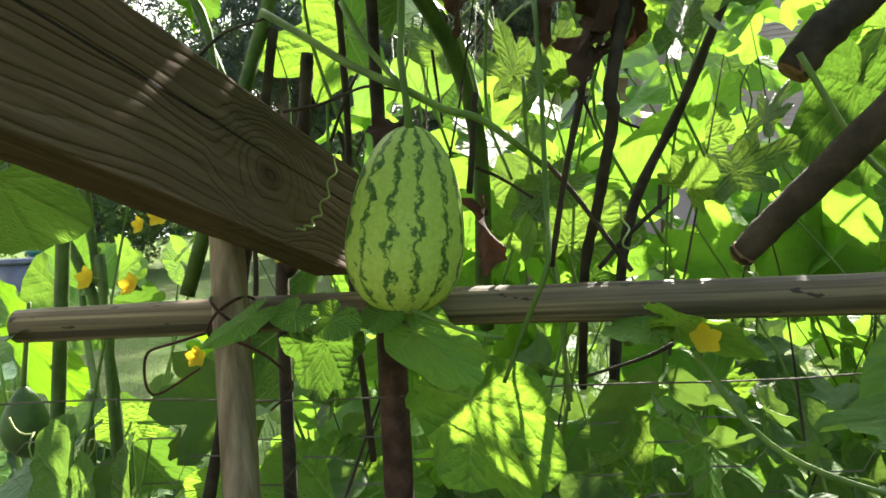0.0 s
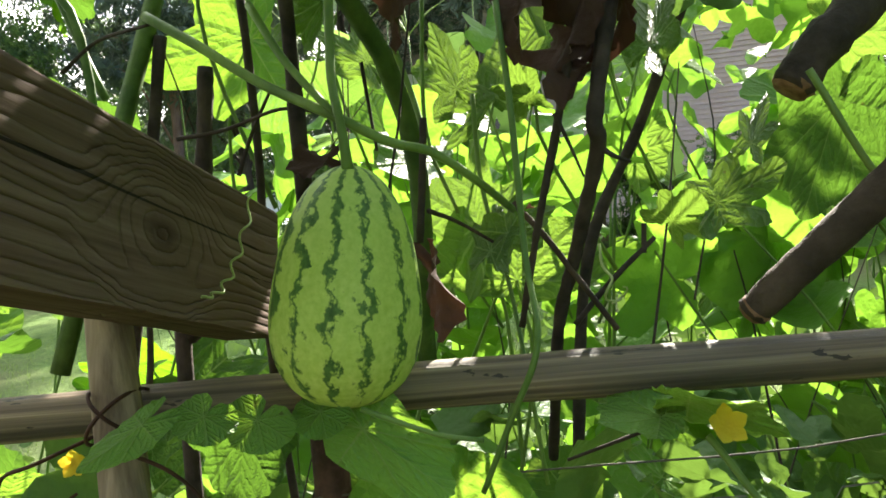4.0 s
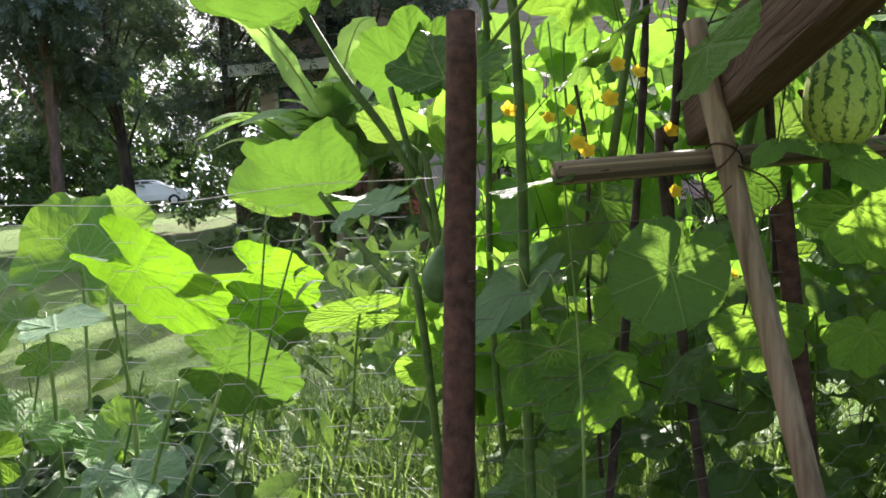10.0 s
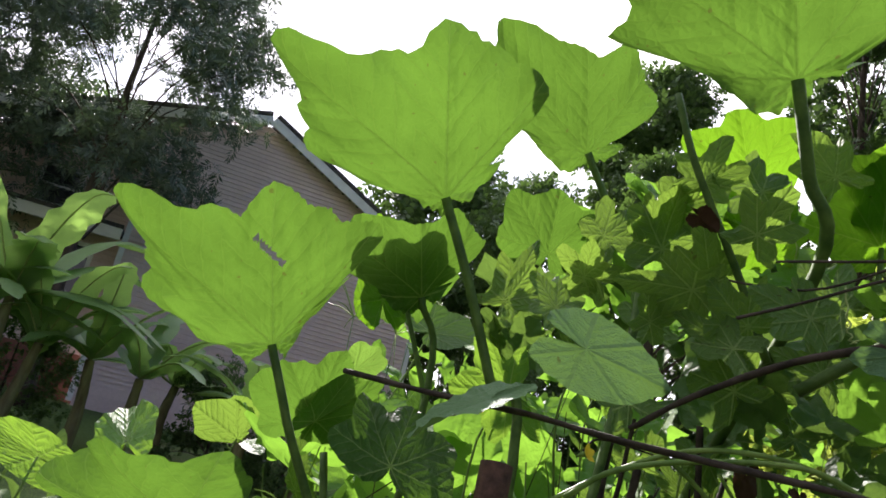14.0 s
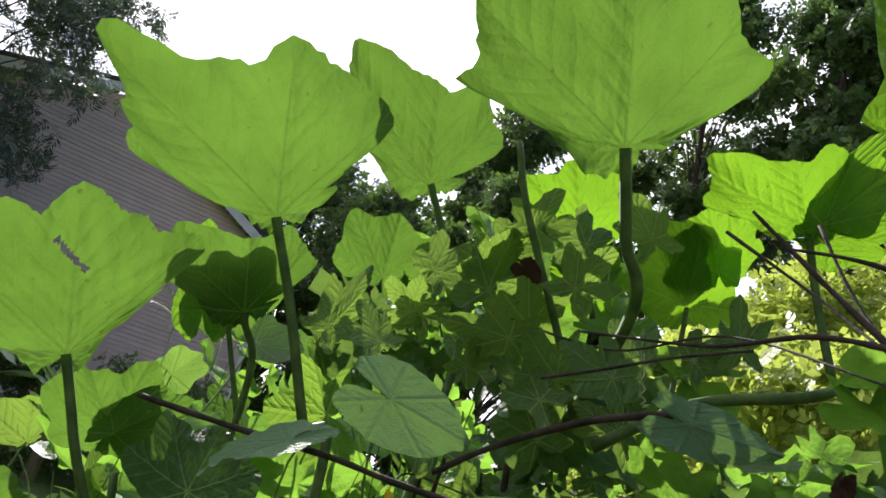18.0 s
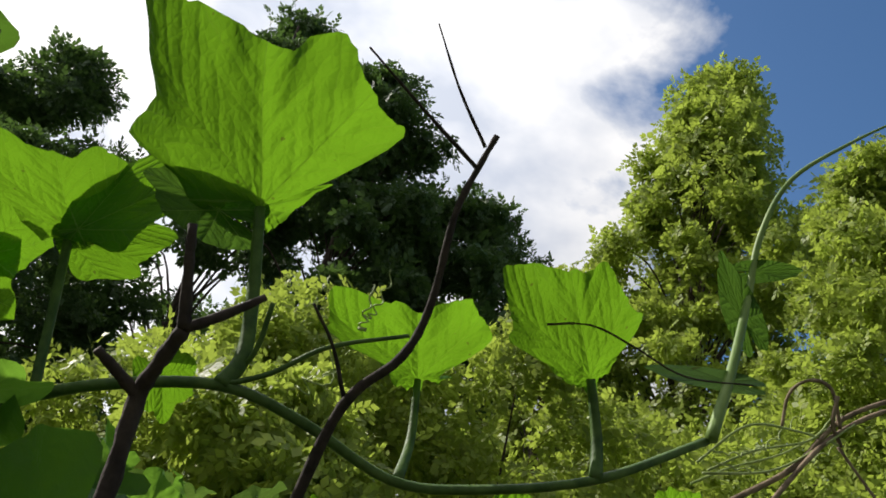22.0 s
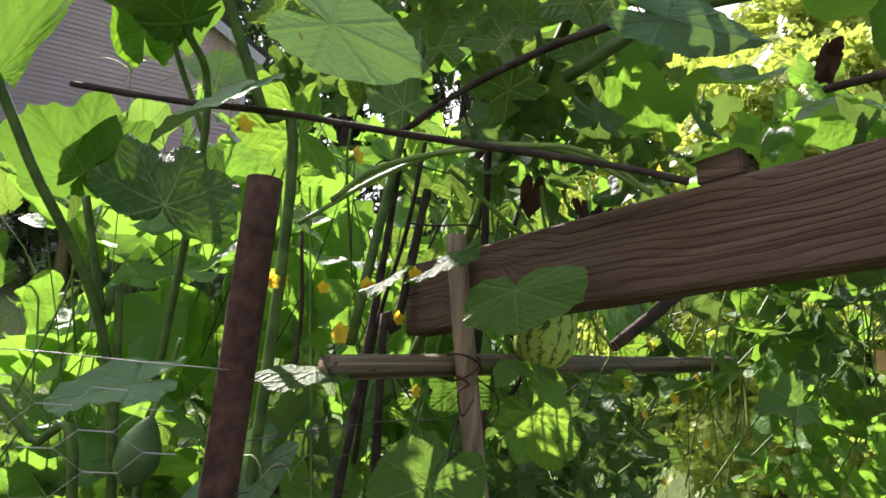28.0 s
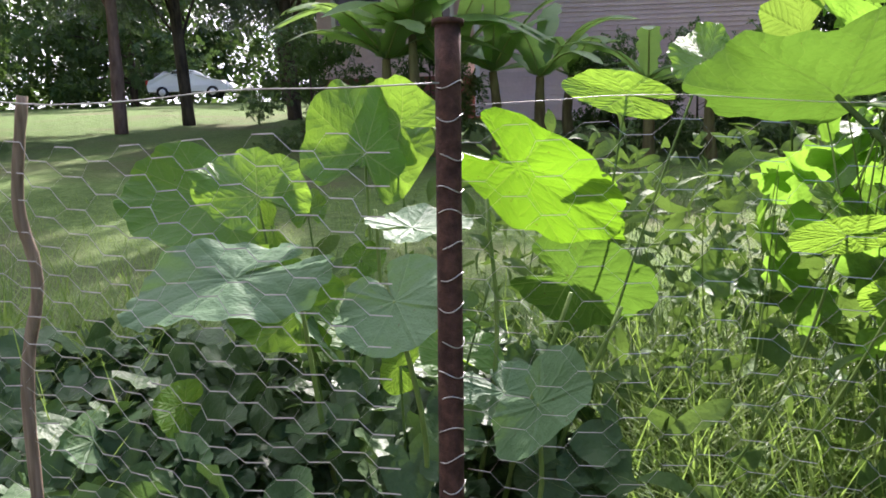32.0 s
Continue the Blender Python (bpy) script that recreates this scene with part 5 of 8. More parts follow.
tube('leaf_stalk', [(-0.109, -0.370, 1.768), (-0.099, -0.386, 1.712), (-0.108, -0.388, 1.667)], 0.0048, 0.0075, M_STEM_DARK, pumpkin_vine, rib=0.08)
tube('leaf_stalk', [(-0.470, 1.031, 1.202), (-0.438, 0.968, 1.132), (-0.399, 0.899, 1.059), (-0.379, 0.833, 0.990), (-0.350, 0.850, 0.020)], 0.0045, 0.006, M_STEM_DARK, pumpkin_vine, rib=0.08)
tube('leaf_stalk', [(-0.389, 0.870, 1.335), (-0.368, 0.843, 1.208), (-0.352, 0.825, 1.141), (-0.300, 0.780, 0.020)], 0.0045, 0.0055, M_STEM_DARK, pumpkin_vine, rib=0.08)
tube('leaf_stalk', [(0.043, 0.565, 1.849), (0.065, 0.529, 1.718)], 0.0035, 0.0045, M_STEM_DARK, pumpkin_vine)
tube('leaf_stalk', [(0.039, 0.382, 1.734), (0.041, 0.387, 1.561)], 0.0035, 0.0045, M_STEM_DARK, pumpkin_vine)
tube('leaf_stalk', [(-0.278, 0.918, 1.572), (-0.223, 0.886, 1.435)], 0.0035, 0.004, M_STEM_DARK, pumpkin_vine)
tube('leaf_stalk', [(0.044, -0.145, 1.566), (0.056, -0.136, 1.498)], 0.0035, 0.004, M_STEM_DARK, pumpkin_vine)
tube('main_stem', [(-0.259, 0.358, 1.477), (-0.231, 0.275, 1.538), (-0.195, 0.187, 1.566), (-0.144, 0.154, 1.596), (-0.164, 0.078, 1.624), (-0.168, -0.024, 1.649), (-0.144, -0.103, 1.641), (-0.100, -0.193, 1.620), (-0.099, -0.271, 1.630), (-0.108, -0.388, 1.667), (-0.072, -0.511, 1.747)], 0.006, 0.0045, M_STEM_DARK, pumpkin_vine, seg=10, rib=0.06, per=5)
tube('growing_tip', [(-0.079, -0.513, 1.748), (-0.060, -0.541, 1.841), (-0.037, -0.568, 1.949), (-0.051, -0.577, 2.042), (-0.072, -0.607, 2.126), (-0.089, -0.683, 2.201), (-0.116, -0.754, 2.252)], 0.0072, 0.0012, M_STALK, pumpkin_vine, seg=8)
tube('side_shoot', [(-0.168, -0.024, 1.649), (-0.175, -0.065, 1.669), (-0.179, -0.108, 1.705), (-0.169, -0.177, 1.740)], 0.003, 0.002, M_STEM_DARK, pumpkin_vine)
tube('side_shoot', [(-0.146, -0.021, 1.656), (-0.172, -0.044, 1.685), (-0.194, -0.049, 1.728)], 0.003, 0.0025, M_STEM_DARK, pumpkin_vine)

# grey-faced gourd leaves that lie on the trellis
gourd_vine = thing('gourd_vine', (-0.200, 0.350, 0.000), 'gourd vine with grey-green felted leaves and yellow flowers', 'vine')
leaf_on(gourd_vine, (-0.492, 0.428, 1.451), (0.058, -0.036, -0.013), (-0.012, 0.002, -0.039), 'heart', M_GREY, 51, wave=0.06, vee=0.16, droop=0.1, label='grey-green felted leaf, drooping')
leaf_on(gourd_vine, (-0.492, 0.520, 1.403), (-0.033, 0.051, -0.033), (-0.028, -0.042, -0.011), 'heart', M_GREY, 52, wave=0.05, vee=0.14)
leaf_on(gourd_vine, (-0.320, 0.249, 1.500), (0.061, -0.044, -0.003), (-0.018, 0.004, -0.032), 'heart', M_GREY, 53, wave=0.06, vee=0.16)
leaf_on(gourd_vine, (-0.135, -0.002, 1.511), (0.006, 0.082, 0.022), (0.037, -0.001, 0.025), 'heart', M_GREY, 54)
leaf_on(gourd_vine, (-0.477, 0.615, 1.168), (-0.047, 0.041, -0.019), (-0.023, -0.020, -0.020), 'heart', M_GREY, 55, wave=0.10, vee=0.16, droop=0.1)
leaf_on(gourd_vine, (-0.310, 0.570, 1.182), (-0.041, 0.039, -0.012), (0.036, 0.035, 0.008), 'heart', M_PUMP, 56, vee=0.15, quilt=0.006)
leaf_on(gourd_vine, (-0.234, 0.398, 1.281), (-0.020, -0.014, -0.033), (-0.013, -0.086, 0.025), 'heart', M_THICK_VEIN, 57, wave=0.06, vee=-0.08, label='rounded leaf lying against the board')
leaf_on(gourd_vine, (-0.297, 0.430, 1.308), (-0.024, 0.026, -0.030), (0.022, 0.021, 0.004), 'heart', M_PUMP, 58, vee=0.2, wave=0.1, quilt=0.006)
leaf_on(gourd_vine, (-0.309, 0.487, 1.284), (-0.016, 0.018, -0.022), (0.020, 0.019, 0.002), 'heart', M_THICK_VEIN, 59, vee=0.2, wave=0.1)
leaf_on(gourd_vine, (-0.206, 0.492, 1.071), (-0.021, 0.027, -0.038), (-0.016, 0.041, 0.037), 'heart', M_THICK_VEIN, 60)
leaf_on(gourd_vine, (-0.236, 0.470, 1.082), (-0.026, 0.020, -0.057), (-0.033, 0.040, 0.023), 'round', M_THICK_VEIN, 61)
leaf_on(gourd_vine, (0.233, 0.209, 1.173), (-0.103, 0.025, -0.006), (-0.014, -0.027, -0.030), 'pumpkin', M_THICK_VEIN, 62, wave=0.12, vee=0.28, label='broad green leaf drooping over the pole')
leaf_on(gourd_vine, (0.028, 0.492, 1.127), (0.032, -0.023, -0.072), (-0.048, 0.038, -0.015), 'pumpkin', M_ROUND, 63, wave=0.09, vee=0.12)
leaf_on(gourd_vine, (-0.066, 0.548, 1.003), (-0.001, 0.001, -0.063), (-0.048, 0.035, -0.006), 'pumpkin', M_ROUND, 64)
leaf_on(gourd_vine, (-0.008, 0.460, 1.179), (0.044, -0.015, -0.036), (-0.016, 0.002, -0.018), 'pumpkin', M_FRONT_LIT, 65, wave=0.08, vee=0.15)
leaf_on(gourd_vine, (-0.076, 0.538, 1.165), (-0.002, 0.000, -0.043), (-0.033, 0.034, -0.004), 'pumpkin', M_PUMP, 66, wave=0.09)
leaf_on(gourd_vine, (-0.028, 0.452, 1.192), (-0.009, -0.007, -0.010), (-0.012, 0.011, 0.005), 'round', M_FRONT_LIT, 67, vee=0.2)
leaf_on(gourd_vine, (-0.058, 0.453, 1.191), (-0.010, -0.007, -0.011), (-0.015, 0.012, 0.007), 'round', M_FRONT_LIT, 68, vee=0.2)
leaf_on(gourd_vine, (-0.083, 0.456, 1.195), (-0.010, -0.007, -0.009), (-0.014, 0.012, 0.006), 'round', M_FRONT_LIT, 69, vee=0.2)
leaf_on(gourd_vine, (-0.113, 0.462, 1.193), (-0.025, -0.003, -0.016), (-0.009, 0.011, 0.007), 'heart', M_FRONT_LIT, 70, vee=0.2)
leaf_on(gourd_vine, (0.139, 0.437, 1.174), (-0.027, 0.025, 0.001), (0.015, 0.027, 0.006), 'pumpkin', M_FRONT_LIT, 71)
leaf_on(gourd_vine, (0.153, 0.434, 1.180), (0.059, 0.010, -0.020), (0.012, 0.029, -0.017), 'pumpkin', M_FRONT_LIT, 72)
leaf_on(gourd_vine, (-0.076, 0.392, 1.012), (0.011, 0.014, -0.049), (-0.033, 0.027, -0.004), 'pumpkin', M_ROUND, 73)
leaf_on(gourd_vine, (0.359, 0.584, 1.349), (-0.029, 0.008, -0.093), (-0.028, 0.035, 0.021), 'pumpkin', M_PUMP, 75)
leaf_on(gourd_vine, (-0.285, 0.572, 0.966), (0.013, -0.009, -0.063), (-0.052, 0.039, -0.020), 'pumpkin', M_ROUND, 76)
leaf_on(gourd_vine, (-0.302, 0.599, 0.995), (0.003, -0.008, -0.082), (-0.052, 0.052, -0.011), 'pumpkin', M_ROUND, 77)
leaf_on(gourd_vine, (-0.324, 0.635, 1.066), (-0.079, 0.008, -0.066), (-0.014, 0.034, 0.017), 'heart', M_GREY, 78)
tube('stem', [(-0.392, 0.500, 1.340), (-0.380, 0.460, 1.371), (-0.347, 0.403, 1.392), (-0.308, 0.330, 1.403), (-0.280, 0.292, 1.390), (-0.261, 0.266, 1.371)], 0.0028, 0.0022, M_STEM, gourd_vine)
tube('stem', [(-0.248, 0.272, 1.376), (-0.246, 0.355, 1.412), (-0.294, 0.429, 1.408), (-0.333, 0.493, 1.373), (-0.372, 0.555, 1.320)], 0.0028, 0.0022, M_STEM, gourd_vine)
tube('stem', [(0.082, 0.481, 1.396), (0.081, 0.463, 1.338), (0.078, 0.445, 1.261), (0.072, 0.412, 1.221), (0.059, 0.421, 1.185), (0.046, 0.435, 1.148)], 0.0019, 0.0014, M_STEM, gourd_vine)
tube('stem', [(-0.009, 0.433, 1.195), (0.024, 0.427, 1.181), (0.046, 0.424, 1.176)], 0.0014, 0.0012, M_STEM, gourd_vine)
tube('stem', [(0.087, 0.583, 1.366), (0.089, 0.584, 1.303), (0.100, 0.565, 1.225), (0.106, 0.537, 1.112)], 0.0017, 0.0014, M_STEM, gourd_vine)
tube('stem', [(0.066, 0.635, 1.453), (0.062, 0.639, 1.351), (0.081, 0.637, 1.288)], 0.0017, 0.0014, M_STEM, gourd_vine)
tube('stem', [(0.249, 0.459, 1.347), (0.282, 0.446, 1.278), (0.316, 0.423, 1.237)], 0.0022, 0.0018, M_STEM, gourd_vine)
tube('stem', [(0.165, 0.440, 1.160), (0.200, 0.417, 1.107), (0.253, 0.392, 1.083), (0.309, 0.366, 1.079)], 0.002, 0.0018, M_STEM, gourd_vine)

# dead branches and twigs in the trellis
dead_branch_a = thing('dead_branch', (-0.365, -0.041, 1.468), 'dark dead forked branch standing behind the board', 'branch', group='dead branches')
tube('limb', [(-0.316, -0.069, 1.455), (-0.368, -0.041, 1.467), (-0.378, -0.037, 1.524), (-0.387, -0.035, 1.570), (-0.401, -0.043, 1.587), (-0.417, -0.054, 1.607)], 0.0062, 0.0045, M_TWIG, dead_branch_a, lump=0.25, seed=1)
tube('limb', [(-0.417, -0.054, 1.607), (-0.427, -0.048, 1.633), (-0.439, -0.041, 1.664)], 0.0042, 0.0028, M_TWIG, dead_branch_a, lump=0.25, seed=2)
tube('limb', [(-0.417, -0.054, 1.607), (-0.413, -0.072, 1.623), (-0.410, -0.091, 1.642)], 0.0036, 0.0025, M_TWIG, dead_branch_a, lump=0.25, seed=3)
tube('limb', [(-0.387, -0.035, 1.570), (-0.399, -0.020, 1.579), (-0.409, -0.009, 1.585)], 0.0042, 0.003, M_TWIG, dead_branch_a, lump=0.25, seed=4)
dead_branch_b = thing('dead_branch', (-0.183, -0.138, 1.656), 'tall bare branch with two thin side twigs', 'branch', group='dead branches')
tube('limb', [(-0.130, -0.108, 1.515), (-0.148, -0.115, 1.554), (-0.188, -0.137, 1.653), (-0.206, -0.176, 1.703), (-0.221, -0.190, 1.753), (-0.253, -0.191, 1.831), (-0.267, -0.201, 1.878), (-0.283, -0.211, 1.909)], 0.006, 0.0028, M_TWIG, dead_branch_b, lump=0.25, seed=5)
tube('side_twig', [(-0.267, -0.201, 1.878), (-0.298, -0.144, 1.902), (-0.339, -0.082, 1.925)], 0.0022, 0.001, M_TWIG, dead_branch_b, lump=0.3, seed=6)
tube('side_twig', [(-0.277, -0.203, 1.897), (-0.302, -0.167, 1.935), (-0.331, -0.133, 1.981)], 0.0018, 0.0008, M_TWIG, dead_branch_b, lump=0.3, seed=7)
tube('side_twig', [(-0.184, -0.138, 1.656), (-0.217, -0.117, 1.692), (-0.244, -0.093, 1.716)], 0.0022, 0.0012, M_TWIG, dead_branch_b, lump=0.3, seed=8)
dead_branch_c = thing('dead_branch', (-0.450, 0.074, 1.515), 'thin upright dead stems tangled together', 'branch', group='dead branches')
tube('limb', [(-0.331, 0.009, 1.436), (-0.401, 0.045, 1.470), (-0.436, 0.068, 1.503), (-0.455, 0.073, 1.554), (-0.471, 0.085, 1.654), (-0.480, 0.100, 1.737)], 0.0032, 0.0012, M_TWIG, dead_branch_c, lump=0.3, seed=9)
tube('limb', [(-0.429, 0.053, 1.466), (-0.448, 0.071, 1.514), (-0.459, 0.082, 1.552), (-0.469, 0.090, 1.617)], 0.003, 0.0015, M_TWIG, dead_branch_c, lump=0.3, seed=10)
tube('limb', [(-0.447, 0.084, 1.523), (-0.448, 0.122, 1.560), (-0.457, 0.167, 1.606), (-0.464, 0.186, 1.625)], 0.0026, 0.0012, M_TWIG, dead_branch_c, lump=0.3, seed=11)
tube('limb', [(-0.450, 0.081, 1.533), (-0.450, 0.141, 1.541), (-0.446, 0.209, 1.530), (-0.459, 0.300, 1.529)], 0.0024, 0.001, M_TWIG, dead_branch_c, lump=0.3, seed=12)
tube('limb', [(-0.434, 0.076, 1.585), (-0.441, 0.122, 1.599), (-0.435, 0.168, 1.610)], 0.0022, 0.001, M_TWIG, dead_branch_c, lump=0.3, seed=13)
tube('limb', [(-0.424, 0.076, 1.491), (-0.396, 0.046, 1.490), (-0.362, 0.002, 1.486), (-0.349, -0.040, 1.475)], 0.002, 0.001, M_TWIG, dead_branch_c, lump=0.3, seed=14)
tube('limb', [(-0.356, 0.232, 1.661), (-0.374, 0.154, 1.597), (-0.425, 0.087, 1.528)], 0.0016, 0.0008, M_TWIG, dead_branch_c, lump=0.3, seed=15)
tube('limb', [(-0.341, 0.163, 1.674), (-0.365, 0.125, 1.591), (-0.421, 0.077, 1.520)], 0.0016, 0.0008, M_TWIG, dead_branch_c, lump=0.3, seed=16)
tube('limb', [(-0.252, 0.505, 1.608), (-0.261, 0.357, 1.575), (-0.315, 0.230, 1.581), (-0.423, 0.089, 1.517)], 0.0016, 0.0008, M_TWIG, dead_branch_c, lump=0.3, seed=17)
fallen_branch = thing('dead_branch', (-0.300, 0.000, 1.450), 'grey dead branch lying along the top of the board', 'branch', group='dead branches')
tube('limb', [(-0.263, 0.142, 1.454), (-0.316, 0.056, 1.458), (-0.359, -0.041, 1.470), (-0.375, -0.096, 1.466), (-0.385, -0.142, 1.465), (-0.389, -0.215, 1.469)], 0.0035, 0.0052, M_BRANCH, fallen_branch, lump=0.25, seed=18)
long_twig = thing('dead_branch', (-0.522, 0.679, 1.407), 'long thin twig across the trellis top', 'branch', group='dead branches')
tube('limb', [(-0.530, 0.680, 1.412), (-0.485, 0.600, 1.406), (-0.448, 0.513, 1.402), (-0.417, 0.433, 1.393), (-0.321, 0.283, 1.385), (-0.308, 0.224, 1.375)], 0.0027, 0.0032, M_TWIG, long_twig, lump=0.3, seed=19)
tube('side_twig', [(-0.402, 0.353, 1.504), (-0.392, 0.307, 1.519), (-0.398, 0.248, 1.533), (-0.402, 0.189, 1.543)], 0.0016, 0.001, M_TWIG, long_twig, lump=0.3, seed=20)
tube('side_twig', [(-0.314, 0.492, 1.418), (-0.312, 0.430, 1.455), (-0.302, 0.345, 1.494), (-0.303, 0.249, 1.514)], 0.003, 0.0038, M_TWIG, long_twig, lump=0.3, seed=21)
thorny_branch = thing('dead_branch', (0.125, 0.460, 1.328), 'black thorny branch hanging beside the melon', 'branch', group='dead branches')
tube('limb', [(0.146, 0.469, 1.410), (0.135, 0.462, 1.372), (0.125, 0.460, 1.327), (0.128, 0.465, 1.314), (0.126, 0.487, 1.281), (0.124, 0.508, 1.251), (0.119, 0.531, 1.210), (0.125, 0.586, 1.113)], 0.005, 0.0038, M_TWIG, thorny_branch, lump=0.25, seed=22)
tube('limb', [(0.115, 0.466, 1.359), (0.107, 0.474, 1.319), (0.101, 0.481, 1.291), (0.097, 0.493, 1.263), (0.092, 0.516, 1.215)], 0.0026, 0.002, M_TWIG, thorny_branch, lump=0.25, seed=23)
tube('thorn', [(0.128, 0.465, 1.313), (0.135, 0.462, 1.307), (0.143, 0.459, 1.303)], 0.0018, 0.0008, M_TWIG, thorny_branch, seed=24)
tube('thorn', [(0.106, 0.468, 1.332), (0.112, 0.466, 1.316), (0.118, 0.463, 1.297)], 0.0015, 0.0006, M_TWIG, thorny_branch, seed=25)
tube('side_twig', [(0.129, 0.529, 1.211), (0.152, 0.524, 1.236), (0.180, 0.518, 1.261)], 0.002, 0.0016, M_TWIG, thorny_branch, lump=0.3, seed=26)
tube('side_twig', [(0.173, 0.520, 1.252), (0.174, 0.519, 1.270)], 0.0018, 0.0016, M_TWIG, thorny_branch, seed=27)
cut_branch_low = thing('cut_branch', (0.191, 0.439, 1.221), 'sawn-off grey branch stub hanging over the pole', 'branch', group='cut branches')
tube('limb', [(0.205, 0.458, 1.218), (0.218, 0.442, 1.237), (0.244, 0.416, 1.270), (0.277, 0.387, 1.310), (0.323, 0.321, 1.372), (0.331, 0.219, 1.419)], 0.0088, 0.0110, M_BRANCH, cut_branch_low, lump=0.12, seed=28, seg=12)
cut_branch_high = thing('cut_branch', (0.263, 0.500, 1.345), 'thick dark branch stub with a rounded end', 'branch', group='cut branches')
tube('limb', [(0.265, 0.500, 1.344), (0.281, 0.496, 1.365), (0.316, 0.494, 1.396), (0.370, 0.487, 1.449), (0.413, 0.477, 1.512)], 0.0125, 0.015, M_TWIG, cut_branch_high, lump=0.18, seed=29, seg=12)



def sawn_end(parent, end, inner, r):
    """Pale torn wood at the cut end of a branch."""
    e, d = np.array(end), unit(np.array(end) - np.array(inner))
    v, f = tube_data([e - 0.004 * d, e + 0.0008 * d, e + 0.0030 * d], r * 1.02, r * 0.72, 14, lump=0.35, seed=7)
    put("cut_end", mesh_from("cut_end", v, f), M_CUT, parent, "ragged reddish-brown cut end")


sawn_end(cut_branch_low, (0.205, 0.458, 1.218), (0.218, 0.442, 1.237), 0.0088)
sawn_end(cut_branch_high, (0.265, 0.500, 1.344), (0.281, 0.496, 1.365), 0.0125)
# dark stems behind the melon
dead_stems = thing('dead_plant', (0.103, 0.610, -0.010), 'dark leaning dead plant stalks by the netting', 'dead plant')
tube('stem', [(-0.089, 0.614, 1.399), (-0.094, 0.617, 1.351), (-0.110, 0.624, 1.221), (-0.122, 0.629, 1.129), (-0.097, 0.530, -0.010)], 0.0055, 0.006, M_TWIG, dead_stems, lump=0.2, seed=30)
tube('stem', [(-0.121, 0.639, 1.427), (-0.143, 0.632, 1.278), (-0.180, 0.624, 1.076), (-0.241, 0.613, 0.791)], 0.0045, 0.0055, M_TWIG, dead_stems, lump=0.25, seed=31)
tube('stem', [(-0.173, 0.742, 1.328), (-0.166, 0.732, 1.206), (-0.183, 0.724, 1.058), (-0.192, 0.707, 0.796)], 0.0025, 0.003, M_TWIG, dead_stems, lump=0.25, seed=32)
tube('stem', [(0.301, 0.677, 1.468), (0.247, 0.677, 1.352), (0.193, 0.678, 1.243), (0.166, 0.669, 1.054)], 0.0045, 0.0055, M_TWIG, dead_stems, lump=0.25, seed=33)
tube('stem', [(-0.065, 0.643, 1.466), (-0.062, 0.660, 1.347), (-0.067, 0.690, 1.202), (-0.056, 0.708, 1.028)], 0.003, 0.0036, M_TWIG, dead_stems, lump=0.25, seed=34)
tube('stem', [(0.042, 0.510, 1.340), (0.039, 0.512, 1.306), (0.035, 0.514, 1.269)], 0.002, 0.0022, M_TWIG, dead_stems, lump=0.25, seed=35)
tube('stem', [(0.015, 0.595, 1.393), (0.021, 0.596, 1.333)], 0.0014, 0.001, M_TWIG, dead_stems, seed=36)
tube('stem', [(0.041, 0.512, 1.287), (0.060, 0.529, 1.280), (0.085, 0.546, 1.266)], 0.0016, 0.001, M_TWIG, dead_stems, seed=37)
tube('stem', [(-0.186, 0.632, 1.403), (-0.160, 0.626, 1.422), (-0.114, 0.567, 1.415)], 0.0016, 0.001, M_TWIG, dead_stems, seed=38)
tube('stem', [(-0.112, 0.620, 1.352), (-0.078, 0.603, 1.354), (-0.040, 0.576, 1.361), (-0.013, 0.561, 1.354)], 0.0016, 0.001, M_TWIG, dead_stems, seed=39)
tube('stem', [(-0.073, 0.614, 1.324), (-0.061, 0.610, 1.353), (-0.045, 0.606, 1.383)], 0.0016, 0.001, M_TWIG, dead_stems, seed=40)
tube('stem', [(0.659, 0.666, 1.396), (0.613, 0.672, 1.323), (0.559, 0.679, 1.235), (0.519, 0.685, 1.064)], 0.003, 0.003, M_TWIG, dead_stems, lump=0.25, seed=41)
tube('stem', [(0.170, 0.493, 1.158), (0.151, 0.497, 1.149), (0.110, 0.505, 1.136)], 0.0018, 0.001, M_TWIG, dead_stems, seed=42)

tube('stem', [(-0.032, 0.566, 1.470), (-0.0305, 0.561, 1.400), (-0.028, 0.553, 1.250), (-0.0265, 0.556, 1.050)], 0.0048, 0.0055, M_TWIG, dead_stems, lump=0.2, seed=43)

# watermelon vine that carries the fruit
watermelon_vine = thing('watermelon_vine', (0.200, 0.600, 0.000), 'watermelon vine with deeply lobed leaves climbing the trellis', 'vine')
tube('stem', [(-0.116, 0.567, 1.420), (-0.084, 0.542, 1.395), (-0.047, 0.516, 1.365), (-0.010, 0.484, 1.340), (0.018, 0.480, 1.324), (0.041, 0.481, 1.317), (0.065, 0.487, 1.301), (0.089, 0.504, 1.284)], 0.0032, 0.0022, M_STEM, watermelon_vine, seed=1)
tube('stem', [(0.089, 0.504, 1.288), (0.105, 0.501, 1.268), (0.125, 0.508, 1.242), (0.147, 0.506, 1.209)], 0.0018, 0.0018, M_BRANCH, watermelon_vine, seed=2)
tube('stem', [(-0.051, 0.525, 1.412), (-0.034, 0.503, 1.376), (-0.015, 0.485, 1.348), (-0.004, 0.479, 1.335)], 0.0024, 0.002, M_STEM, watermelon_vine, seed=3)
